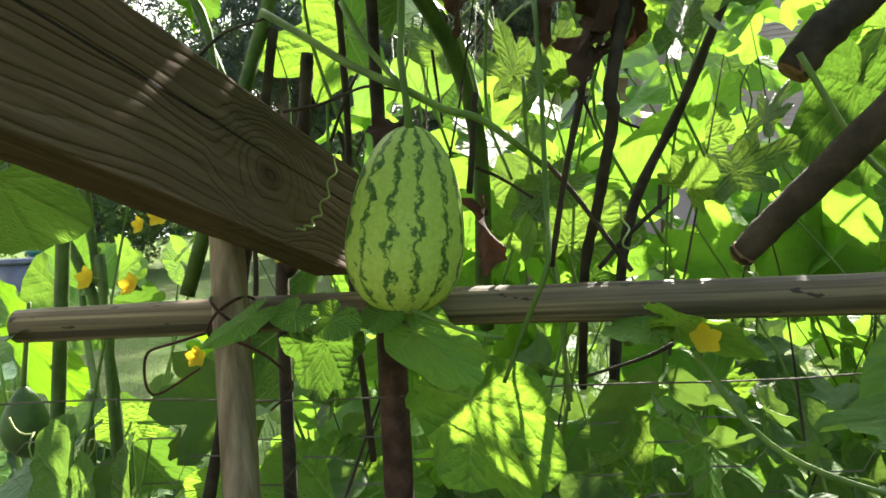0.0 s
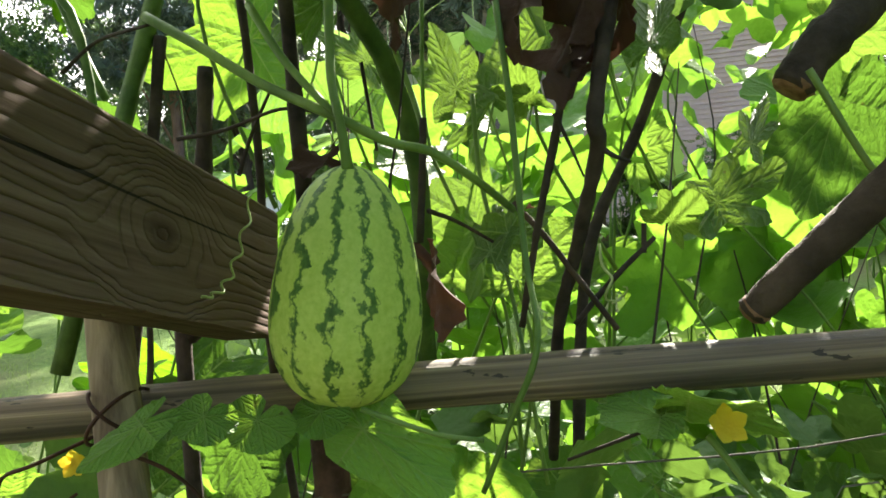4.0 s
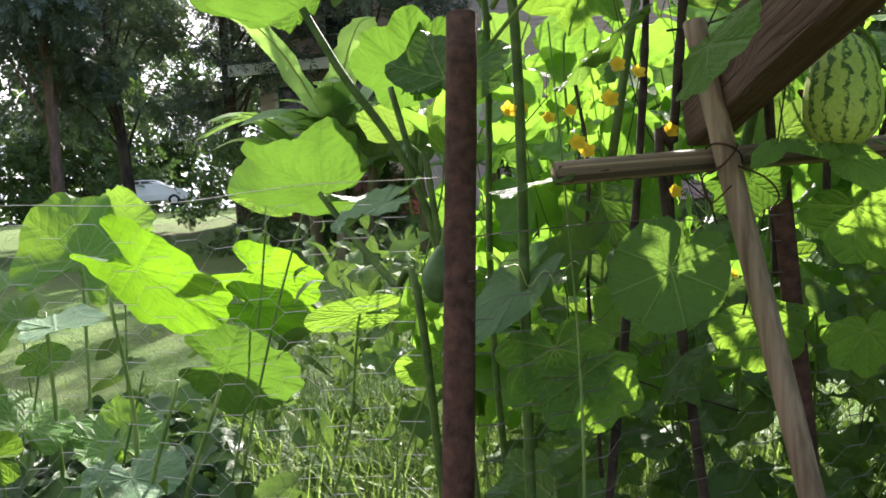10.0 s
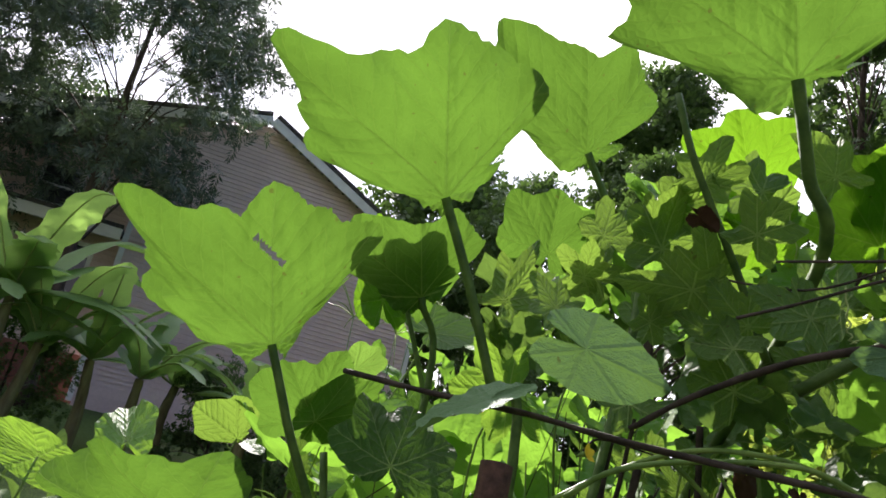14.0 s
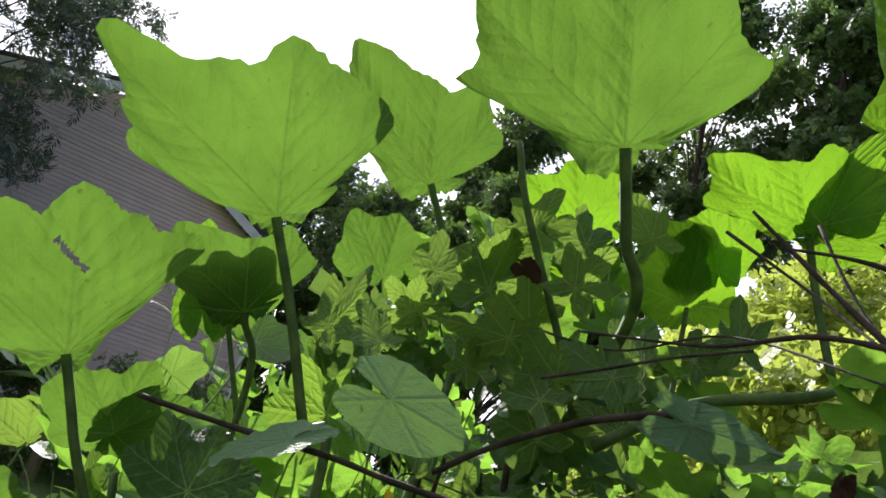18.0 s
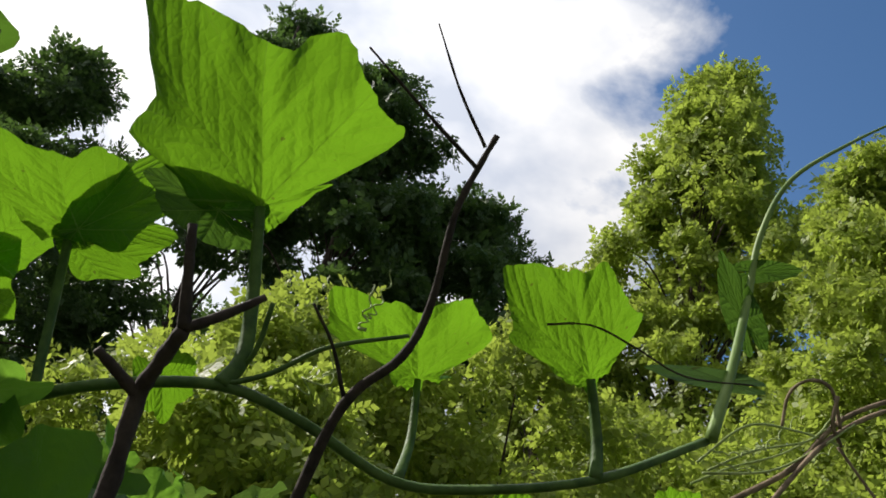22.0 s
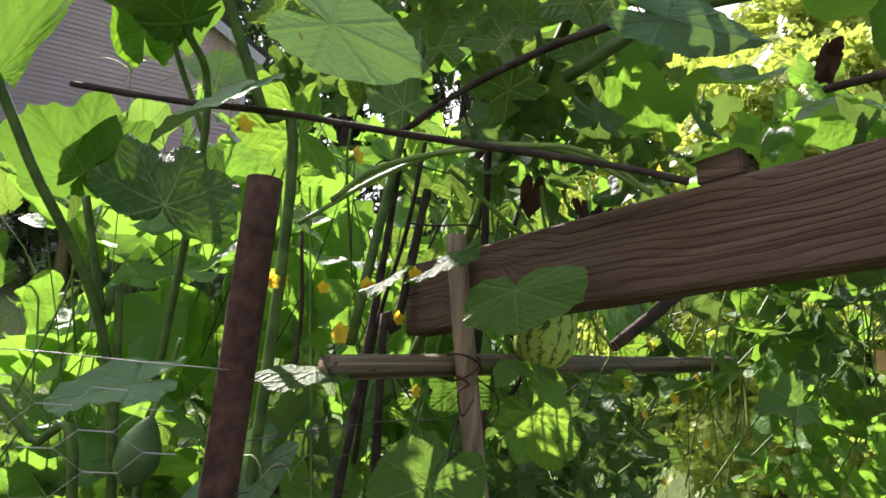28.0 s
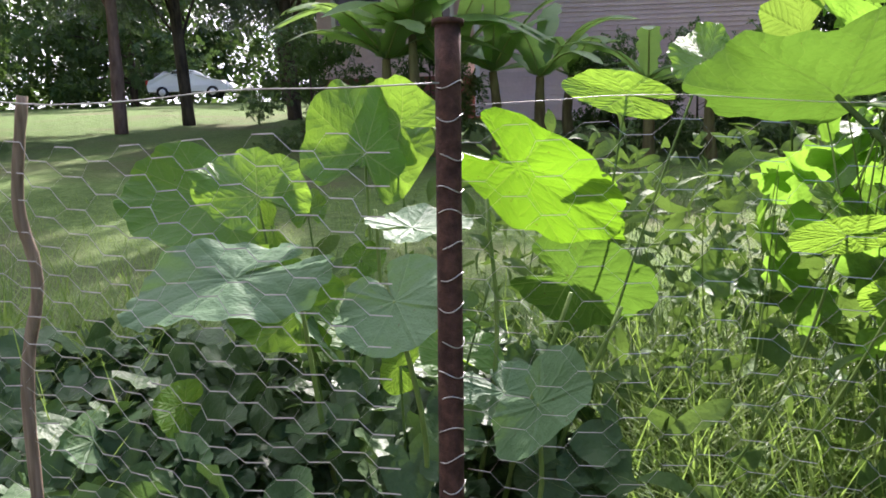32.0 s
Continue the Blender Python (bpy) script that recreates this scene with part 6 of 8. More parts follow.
tube('stem', [(-0.006, 0.496, 1.420), (-0.008, 0.488, 1.381), (-0.009, 0.479, 1.358), (-0.007, 0.469, 1.335)], 0.0026, 0.0024, M_STEM, watermelon_vine, seed=4)
tube('stem', [(0.037, 0.591, 1.403), (0.047, 0.590, 1.369), (0.051, 0.570, 1.337)], 0.002, 0.002, M_STEM, watermelon_vine, seed=5)
leaf_on(watermelon_vine, (-0.195, 0.556, 1.658), (0.016, 0.002, 0.081), (0.084, -0.019, 0.014), 'melon', M_MELON_LEAF, 100, nth=96, rings=7, rough=0.12)
leaf_on(watermelon_vine, (-0.231, 0.759, 1.596), (0.039, 0.007, 0.074), (0.029, -0.026, -0.012), 'melon', M_MELON_LEAF, 101, nth=96, rings=7, rough=0.12)
leaf_on(watermelon_vine, (-0.211, 0.634, 1.675), (0.044, -0.021, 0.049), (0.003, -0.037, -0.045), 'melon', M_MELON_LEAF, 102, nth=96, rings=7, rough=0.12)
leaf_on(watermelon_vine, (-0.184, 0.494, 1.617), (-0.041, -0.002, 0.063), (0.043, -0.038, 0.022), 'melon', M_MELON_LEAF, 103, nth=96, rings=7, rough=0.12)
leaf_on(watermelon_vine, (-0.137, 0.464, 1.748), (-0.056, 0.035, 0.002), (0.032, 0.003, 0.061), 'melon', M_MELON_LEAF, 104, nth=96, rings=7, rough=0.12)
leaf_on(watermelon_vine, (-0.160, 0.564, 1.728), (-0.010, -0.033, 0.045), (0.006, -0.044, -0.029), 'melon', M_MELON_LEAF, 105, nth=96, rings=7, rough=0.12)
leaf_on(watermelon_vine, (-0.286, 0.598, 1.590), (-0.024, -0.021, 0.036), (0.051, 0.002, 0.010), 'melon', M_MELON_LEAF, 106, nth=96, rings=7, rough=0.12)
leaf_on(watermelon_vine, (-0.229, 0.423, 1.548), (-0.051, 0.019, 0.026), (0.048, -0.013, 0.051), 'melon', M_MELON_LEAF, 107, nth=96, rings=7, rough=0.12)
leaf_on(watermelon_vine, (-0.294, 0.623, 1.550), (0.012, 0.050, 0.043), (0.027, -0.012, 0.028), 'melon', M_MELON_LEAF, 108, nth=96, rings=7, rough=0.12)
leaf_on(watermelon_vine, (-0.172, 0.355, 1.586), (0.015, 0.044, 0.045), (0.058, -0.009, 0.050), 'melon', M_MELON_LEAF, 109, nth=96, rings=7, rough=0.12)
leaf_on(watermelon_vine, (-0.286, 0.716, 1.563), (0.001, -0.041, 0.039), (-0.001, -0.049, -0.029), 'melon', M_MELON_LEAF, 110, nth=96, rings=7, rough=0.12)
leaf_on(watermelon_vine, (-0.245, 0.609, 1.602), (-0.051, 0.024, 0.018), (0.005, -0.017, 0.038), 'melon', M_MELON_LEAF, 111, nth=96, rings=7, rough=0.12)
leaf_on(watermelon_vine, (-0.275, 0.465, 1.574), (-0.007, 0.070, 0.014), (-0.026, -0.023, 0.034), 'melon', M_MELON_LEAF, 112, nth=96, rings=7, rough=0.12)
leaf_on(watermelon_vine, (-0.226, 0.424, 1.652), (0.008, -0.028, 0.053), (0.023, -0.030, -0.020), 'melon', M_MELON_LEAF, 113, nth=96, rings=7, rough=0.12)
leaf_on(watermelon_vine, (-0.192, 0.510, 1.742), (-0.030, -0.034, 0.039), (-0.011, -0.064, -0.027), 'melon', M_MELON_LEAF, 114, nth=96, rings=7, rough=0.12)
leaf_on(watermelon_vine, (-0.281, 0.506, 1.537), (0.030, 0.007, 0.050), (0.040, -0.005, -0.004), 'melon', M_MELON_LEAF, 115, nth=96, rings=7, rough=0.12)
leaf_on(watermelon_vine, (-0.130, 0.383, 1.759), (-0.016, 0.030, 0.058), (-0.029, -0.050, 0.002), 'melon', M_MELON_LEAF, 116, nth=96, rings=7, rough=0.12)
leaf_on(watermelon_vine, (-0.279, 0.412, 1.511), (0.017, 0.066, 0.034), (0.021, -0.007, 0.032), 'melon', M_MELON_LEAF, 117, nth=96, rings=7, rough=0.12)
leaf_on(watermelon_vine, (-0.189, 0.294, 1.593), (0.055, -0.016, 0.046), (0.006, -0.022, -0.025), 'melon', M_MELON_LEAF, 118, nth=96, rings=7, rough=0.12)
leaf_on(watermelon_vine, (-0.175, 0.252, 1.613), (0.016, 0.013, 0.058), (0.037, -0.022, 0.013), 'melon', M_MELON_LEAF, 119, nth=96, rings=7, rough=0.12)
leaf_on(watermelon_vine, (-0.201, 0.571, 1.687), (0.031, -0.002, 0.062), (0.055, 0.001, -0.001), 'melon', M_MELON_LEAF, 120, nth=96, rings=7, rough=0.12)
leaf_on(watermelon_vine, (-0.260, 0.349, 1.547), (-0.029, 0.040, 0.016), (0.030, -0.000, 0.047), 'melon', M_MELON_LEAF, 121, nth=96, rings=7, rough=0.12)
leaf_on(watermelon_vine, (0.086, 0.633, 1.380), (-0.003, 0.053, 0.054), (0.025, -0.024, 0.006), 'melon', M_MELON_LEAF, 122, nth=96, rings=7, rough=0.12)
leaf_on(watermelon_vine, (0.123, 0.576, 1.360), (-0.016, -0.012, 0.027), (0.008, -0.037, -0.000), 'melon', M_MELON_LEAF, 123, nth=96, rings=7, rough=0.12)
leaf_on(watermelon_vine, (0.205, 0.560, 1.388), (0.046, 0.051, 0.050), (-0.002, -0.045, -0.023), 'melon', M_MELON_LEAF, 124, nth=96, rings=7, rough=0.12)
leaf_on(watermelon_vine, (0.244, 0.557, 1.280), (0.053, 0.008, 0.017), (-0.003, -0.025, -0.031), 'melon', M_MELON_LEAF, 125, nth=96, rings=7, rough=0.12)
leaf_on(watermelon_vine, (0.083, 0.546, 1.260), (0.018, 0.041, 0.026), (0.015, -0.011, -0.005), 'melon', M_MELON_LEAF, 126, nth=96, rings=7, rough=0.12)
leaf_on(watermelon_vine, (0.027, 0.694, 1.416), (-0.031, 0.058, 0.037), (0.013, -0.004, 0.021), 'melon', M_MELON_LEAF, 127, nth=96, rings=7, rough=0.12)
leaf_on(watermelon_vine, (0.204, 0.544, 1.270), (0.011, -0.021, 0.016), (0.038, 0.039, -0.018), 'melon', M_MELON_LEAF, 128, nth=96, rings=7, rough=0.12)
leaf_on(watermelon_vine, (0.268, 0.551, 1.318), (0.033, 0.035, 0.030), (0.011, -0.008, -0.007), 'melon', M_MELON_LEAF, 129, nth=96, rings=7, rough=0.12)
leaf_on(watermelon_vine, (0.145, 0.502, 1.170), (-0.001, 0.046, 0.013), (0.011, -0.007, 0.014), 'melon', M_MELON_LEAF, 130, nth=96, rings=7, rough=0.12)
leaf_on(watermelon_vine, (0.098, 0.556, 1.270), (0.039, 0.041, 0.013), (0.006, -0.005, -0.022), 'melon', M_MELON_LEAF, 131, nth=96, rings=7, rough=0.12)
leaf_on(watermelon_vine, (-0.066, 0.638, 1.594), (0.015, 0.031, 0.071), (-0.002, -0.057, 0.003), 'melon', M_MELON_LEAF, 132, nth=96, rings=7, rough=0.12)
leaf_on(watermelon_vine, (-0.092, 0.738, 1.528), (-0.028, 0.005, 0.048), (0.049, -0.002, 0.026), 'melon', M_MELON_LEAF, 133, nth=96, rings=7, rough=0.12)
leaf_on(watermelon_vine, (0.058, 0.478, 1.527), (0.034, -0.033, 0.038), (-0.001, -0.029, -0.037), 'melon', M_MELON_LEAF, 134, nth=96, rings=7, rough=0.12)
leaf_on(watermelon_vine, (-0.006, 0.562, 1.427), (-0.023, 0.038, 0.019), (0.032, 0.002, 0.043), 'melon', M_MELON_LEAF, 135, nth=96, rings=7, rough=0.12)
leaf_on(watermelon_vine, (0.116, 0.638, 1.374), (0.021, 0.040, 0.056), (0.040, -0.029, 0.022), 'melon', M_MELON_LEAF, 136, nth=96, rings=7, rough=0.12)
leaf_on(watermelon_vine, (0.126, 0.506, 1.490), (0.043, 0.001, 0.060), (0.040, -0.025, -0.008), 'melon', M_MELON_LEAF, 137, nth=96, rings=7, rough=0.12)
leaf_on(watermelon_vine, (-0.225, 0.433, 1.480), (-0.019, 0.029, 0.051), (0.042, -0.021, 0.038), 'melon', M_MELON_LEAF, 138, nth=96, rings=7, rough=0.12)
leaf_on(watermelon_vine, (-0.296, 0.508, 1.446), (0.018, 0.050, 0.053), (0.026, -0.018, 0.025), 'melon', M_MELON_LEAF, 139, nth=96, rings=7, rough=0.12)
leaf_on(watermelon_vine, (-0.215, 0.350, 1.502), (-0.018, 0.041, 0.019), (0.019, -0.002, 0.040), 'melon', M_MELON_LEAF, 140, nth=96, rings=7, rough=0.12)

# bright round-leaved squash plant in front of the lawn
squash_plant = thing('squash_plant', (-0.950, 1.700, 0.000), 'low squash plant with large round bright leaves', 'plant')
leaf_on(squash_plant, (-0.927, 2.022, 1.115), (0.080, 0.133, 0.161), (0.153, -0.002, -0.046), 'scallop', M_ROUND, 201, nth=84, rings=10, teeth=0.006, spacing=0.628, wave=0.09)
leaf_on(squash_plant, (-0.768, 1.443, 1.099), (0.144, -0.087, -0.115), (0.048, -0.057, 0.066), 'scallop', M_PUMP_LIT, 202, nth=84, rings=10, teeth=0.006, spacing=0.628, wave=0.09, vee=0.08)
leaf_on(squash_plant, (-0.496, 1.924, 1.037), (0.137, -0.081, -0.073), (0.049, -0.045, 0.077), 'scallop', M_PUMP_LIT, 203, nth=84, rings=10, teeth=0.006, spacing=0.628, wave=0.09, vee=0.08)
leaf_on(squash_plant, (-1.266, 1.456, 0.936), (-0.188, 0.099, -0.067), (0.054, -0.169, -0.025), 'round', M_GREY, 204, nth=84, rings=10, teeth=0.006, spacing=0.628, wave=0.08, vee=0.10, label='grey-green upper face of a drooping leaf')
leaf_on(squash_plant, (-1.051, 1.229, 0.928), (0.005, -0.115, -0.041), (-0.072, 0.065, -0.052), 'round', M_GREY, 205, nth=84, rings=10, teeth=0.006, spacing=0.628)
leaf_on(squash_plant, (-1.286, 2.374, 0.990), (-0.252, 0.129, -0.004), (0.008, 0.128, 0.133), 'scallop', M_ROUND, 206, nth=84, rings=10, teeth=0.006, spacing=0.628, wave=0.09)
leaf_on(squash_plant, (-0.936, 1.554, 0.989), (0.098, -0.016, 0.011), (0.018, -0.116, -0.013), 'round', M_GREY, 207, nth=84, rings=10, teeth=0.006, spacing=0.628)
leaf_on(squash_plant, (-0.844, 1.188, 0.758), (0.003, -0.107, -0.000), (-0.053, 0.032, -0.089), 'round', M_GREY, 208, nth=84, rings=10, teeth=0.006, spacing=0.628)
leaf_on(squash_plant, (-0.611, 1.546, 0.866), (0.142, -0.081, -0.052), (0.027, -0.046, 0.089), 'scallop', M_PUMP, 209, nth=84, rings=10, teeth=0.006, spacing=0.628, wave=0.09, vee=0.08)
leaf_on(squash_plant, (-1.076, 1.990, 0.983), (0.004, 0.061, 0.046), (0.045, -0.013, 0.005), 'scallop', M_ROUND, 210, nth=84, rings=10, teeth=0.006, spacing=0.628, wave=0.09)
leaf_on(squash_plant, (-1.165, 1.960, 0.958), (-0.036, 0.061, -0.018), (-0.018, 0.019, 0.074), 'scallop', M_ROUND, 211, nth=84, rings=10, teeth=0.006, spacing=0.628, wave=0.09)
leaf_on(squash_plant, (-1.000, 1.740, 0.901), (0.058, 0.038, 0.014), (0.013, -0.010, -0.032), 'round', M_ROUND, 212, nth=84, rings=10, teeth=0.006, spacing=0.628)
leaf_on(squash_plant, (-1.017, 1.353, 0.789), (-0.045, -0.035, 0.023), (0.014, 0.005, 0.049), 'round', M_ROUND, 213, nth=84, rings=10, teeth=0.006, spacing=0.628)
leaf_on(squash_plant, (-1.197, 1.794, 0.872), (-0.104, 0.029, -0.014), (-0.006, 0.015, 0.070), 'scallop', M_ROUND, 214, nth=84, rings=10, teeth=0.006, spacing=0.628, wave=0.09)
leaf_on(squash_plant, (-0.514, 1.817, 0.962), (0.130, -0.078, -0.063), (0.025, -0.038, 0.055), 'scallop', M_PUMP_LIT, 215, nth=84, rings=10, teeth=0.006, spacing=0.628, wave=0.09, vee=0.08)
leaf_on(squash_plant, (-1.200, 1.838, 1.040), (-0.062, 0.122, 0.079), (0.104, -0.017, 0.038), 'scallop', M_ROUND, 216, nth=84, rings=10, teeth=0.006, spacing=0.628, wave=0.09)
leaf_on(squash_plant, (-1.142, 1.704, 0.821), (-0.119, 0.127, 0.011), (0.032, 0.002, 0.094), 'scallop', M_ROUND, 217, nth=84, rings=10, teeth=0.006, spacing=0.628, wave=0.09)
leaf_on(squash_plant, (-0.839, 1.632, 0.709), (-0.014, 0.111, 0.065), (0.104, -0.021, 0.000), 'scallop', M_ROUND, 218, nth=84, rings=10, teeth=0.006, spacing=0.628, wave=0.09)
leaf_on(squash_plant, (-1.137, 1.600, 0.813), (-0.004, -0.102, -0.006), (-0.053, 0.019, 0.083), 'round', M_GREY, 219, nth=84, rings=10, teeth=0.006, spacing=0.628)
leaf_on(squash_plant, (-0.808, 1.420, 0.694), (0.027, -0.110, -0.026), (-0.097, 0.018, -0.022), 'round', M_GREY, 220, nth=84, rings=10, teeth=0.006, spacing=0.628)
leaf_on(squash_plant, (-1.032, 1.676, 0.765), (-0.010, 0.109, 0.053), (0.102, -0.022, -0.020), 'scallop', M_ROUND, 221, nth=84, rings=10, teeth=0.006, spacing=0.628, wave=0.09)
leaf_on(squash_plant, (-0.826, 2.056, 1.180), (-0.089, 0.148, 0.072), (0.062, -0.017, 0.082), 'scallop', M_ROUND, 222, nth=84, rings=10, teeth=0.006, spacing=0.628, wave=0.09)
leaf_on(squash_plant, (-1.515, 1.534, 0.660), (-0.036, -0.091, 0.023), (-0.012, 0.013, 0.050), 'round', M_GREY, 223, nth=84, rings=10, teeth=0.006, spacing=0.628)
leaf_on(squash_plant, (-1.368, 1.432, 0.639), (0.053, -0.118, 0.024), (-0.021, -0.003, -0.052), 'round', M_GREY, 224, nth=84, rings=10, teeth=0.006, spacing=0.628)
leaf_on(squash_plant, (-1.206, 1.325, 0.611), (0.022, -0.108, 0.030), (-0.025, -0.000, -0.043), 'round', M_GREY, 225, nth=84, rings=10, teeth=0.006, spacing=0.628)
leaf_on(squash_plant, (-1.365, 1.548, 0.695), (-0.050, -0.088, 0.014), (-0.015, 0.013, 0.046), 'round', M_ROUND, 226, nth=84, rings=10, teeth=0.006, spacing=0.628)
leaf_on(squash_plant, (-1.411, 1.286, 0.640), (-0.030, -0.082, 0.079), (0.024, -0.001, 0.033), 'round', M_GREY, 227, nth=84, rings=10, teeth=0.006, spacing=0.628)
leaf_on(squash_plant, (-0.293, 1.060, 0.903), (-0.068, 0.022, -0.011), (-0.003, 0.007, 0.035), 'round', M_ROUND, 228, nth=84, rings=10, teeth=0.006, spacing=0.628)
leaf_on(squash_plant, (-0.418, 1.050, 1.005), (-0.087, 0.025, -0.009), (-0.001, 0.006, 0.028), 'round', M_ROUND, 229, nth=84, rings=10, teeth=0.006, spacing=0.628)
leaf_on(squash_plant, (-0.401, 1.415, 1.285), (0.025, 0.108, 0.053), (0.046, -0.006, 0.042), 'scallop', M_ROUND, 230, nth=84, rings=10, teeth=0.006, spacing=0.628, wave=0.09)
leaf_on(squash_plant, (-0.492, 1.538, 1.226), (-0.069, 0.133, 0.031), (0.011, 0.005, 0.043), 'round', M_ROUND, 231, nth=84, rings=10, teeth=0.006, spacing=0.628)
tube('leaf_stalk', [(-0.927, 2.022, 1.115), (-0.931, 1.949, 0.736), (-0.942, 1.761, 0.000)], 0.0036, 0.0062, M_STALK, squash_plant)
tube('leaf_stalk', [(-0.821, 1.457, 1.044), (-0.802, 1.487, 0.689), (-0.905, 1.563, 0.000)], 0.0036, 0.0062, M_STALK, squash_plant)
tube('leaf_stalk', [(-0.708, 1.350, 0.884), (-0.795, 1.399, 0.583), (-0.865, 1.526, 0.000)], 0.0036, 0.0062, M_STALK, squash_plant)
tube('leaf_stalk', [(-1.167, 1.422, 0.917), (-1.127, 1.458, 0.605), (-1.026, 1.551, 0.000)], 0.0036, 0.0062, M_STALK, squash_plant)
tube('leaf_stalk', [(-1.051, 1.229, 0.928), (-0.990, 1.301, 0.612), (-0.985, 1.483, 0.000)], 0.0036, 0.0062, M_STALK, squash_plant)
tube('leaf_stalk', [(-1.286, 2.374, 0.990), (-1.268, 2.237, 0.653), (-1.067, 1.884, 0.000)], 0.0036, 0.0062, M_STALK, squash_plant)
tube('leaf_stalk', [(-0.974, 1.699, 1.010), (-0.968, 1.685, 0.667), (-0.958, 1.648, 0.000)], 0.0036, 0.0062, M_STALK, squash_plant)
tube('leaf_stalk', [(-0.844, 1.188, 0.758), (-0.821, 1.267, 0.500), (-0.913, 1.469, 0.000)], 0.0036, 0.0062, M_STALK, squash_plant)
tube('leaf_stalk', [(-0.637, 1.303, 0.862), (-0.739, 1.361, 0.569), (-0.841, 1.509, 0.000)], 0.0036, 0.0062, M_STALK, squash_plant)
tube('leaf_stalk', [(-1.076, 1.990, 0.983), (-1.050, 1.923, 0.649), (-0.994, 1.750, 0.000)], 0.0022, 0.003, M_STEM, squash_plant)
tube('leaf_stalk', [(-1.165, 1.960, 0.958), (-1.084, 1.898, 0.633), (-1.025, 1.739, 0.000)], 0.0022, 0.003, M_STEM, squash_plant)
tube('leaf_stalk', [(-1.000, 1.740, 0.901), (-1.036, 1.718, 0.594), (-0.968, 1.662, 0.000)], 0.0022, 0.003, M_STEM, squash_plant)
tube('leaf_stalk', [(-1.017, 1.353, 0.789), (-1.001, 1.401, 0.520), (-0.973, 1.526, 0.000)], 0.0022, 0.003, M_STEM, squash_plant)
tube('leaf_stalk', [(-1.197, 1.794, 0.872), (-1.110, 1.763, 0.575), (-1.036, 1.681, 0.000)], 0.0022, 0.003, M_STEM, squash_plant)
tube('leaf_stalk', [(-0.777, 1.561, 0.877), (-0.853, 1.572, 0.579), (-0.889, 1.599, 0.000)], 0.0022, 0.003, M_STEM, squash_plant)
tube('leaf_stalk', [(-1.200, 1.838, 1.040), (-1.150, 1.799, 0.687), (-1.037, 1.696, 0.000)], 0.0022, 0.003, M_STEM, squash_plant)
tube('leaf_stalk', [(-1.142, 1.704, 0.821), (-1.066, 1.689, 0.542), (-1.017, 1.649, 0.000)], 0.0022, 0.003, M_STEM, squash_plant)
tube('leaf_stalk', [(-0.839, 1.632, 0.709), (-0.905, 1.630, 0.468), (-0.911, 1.624, 0.000)], 0.0022, 0.003, M_STEM, squash_plant)
tube('leaf_stalk', [(-1.137, 1.600, 0.813), (-1.098, 1.603, 0.536), (-1.015, 1.613, 0.000)], 0.0022, 0.003, M_STEM, squash_plant)
tube('leaf_stalk', [(-0.808, 1.420, 0.694), (-0.794, 1.456, 0.458), (-0.900, 1.550, 0.000)], 0.0022, 0.003, M_STEM, squash_plant)
tube('leaf_stalk', [(-1.032, 1.676, 0.765), (-1.063, 1.666, 0.505), (-0.979, 1.640, 0.000)], 0.0022, 0.003, M_STEM, squash_plant)
tube('leaf_stalk', [(-0.826, 2.056, 1.180), (-0.843, 1.977, 0.779), (-0.907, 1.773, 0.000)], 0.0022, 0.003, M_STEM, squash_plant)
tube('leaf_stalk', [(-1.515, 1.534, 0.660), (-1.372, 1.550, 0.436), (-1.148, 1.590, 0.000)], 0.0022, 0.003, M_STEM, squash_plant)
tube('leaf_stalk', [(-1.368, 1.432, 0.639), (-1.338, 1.466, 0.422), (-1.096, 1.554, 0.000)], 0.0022, 0.003, M_STEM, squash_plant)
tube('leaf_stalk', [(-1.206, 1.325, 0.611), (-1.153, 1.378, 0.403), (-1.040, 1.517, 0.000)], 0.0022, 0.003, M_STEM, squash_plant)
tube('leaf_stalk', [(-1.365, 1.548, 0.695), (-1.250, 1.561, 0.459), (-1.095, 1.595, 0.000)], 0.0022, 0.003, M_STEM, squash_plant)
tube('leaf_stalk', [(-1.411, 1.286, 0.640), (-1.374, 1.347, 0.422), (-1.111, 1.503, 0.000)], 0.0022, 0.003, M_STEM, squash_plant)
tube('leaf_stalk', [(-0.293, 1.060, 0.903), (-0.405, 1.162, 0.596), (-0.720, 1.424, 0.000)], 0.0022, 0.003, M_STEM, squash_plant)
tube('leaf_stalk', [(-0.418, 1.050, 1.005), (-0.476, 1.154, 0.663), (-0.764, 1.421, 0.000)], 0.0022, 0.003, M_STEM, squash_plant)
tube('leaf_stalk', [(-0.401, 1.415, 1.285), (-0.547, 1.453, 0.848), (-0.758, 1.548, 0.000)], 0.0022, 0.003, M_STEM, squash_plant)
tube('leaf_stalk', [(-0.492, 1.538, 1.226), (-0.567, 1.553, 0.809), (-0.790, 1.591, 0.000)], 0.0022, 0.003, M_STEM, squash_plant)

# tan roots and branches at the end of the trellis
root_branch = thing('root_branch', (-0.047, -0.672, 1.788), 'pale brown crooked branches wound with tendrils', 'branch')
tube('limb', [(-0.041, -0.483, 1.630), (-0.049, -0.538, 1.688), (-0.049, -0.618, 1.750), (-0.053, -0.676, 1.821), (-0.043, -0.781, 1.886)], 0.0034, 0.0028, M_ROOT, root_branch, lump=0.2, seed=61)
tube('limb', [(-0.066, -0.533, 1.632), (-0.058, -0.588, 1.703), (-0.054, -0.648, 1.781), (-0.038, -0.712, 1.835), (-0.024, -0.809, 1.892)], 0.0031, 0.0025, M_ROOT, root_branch, lump=0.2, seed=62)
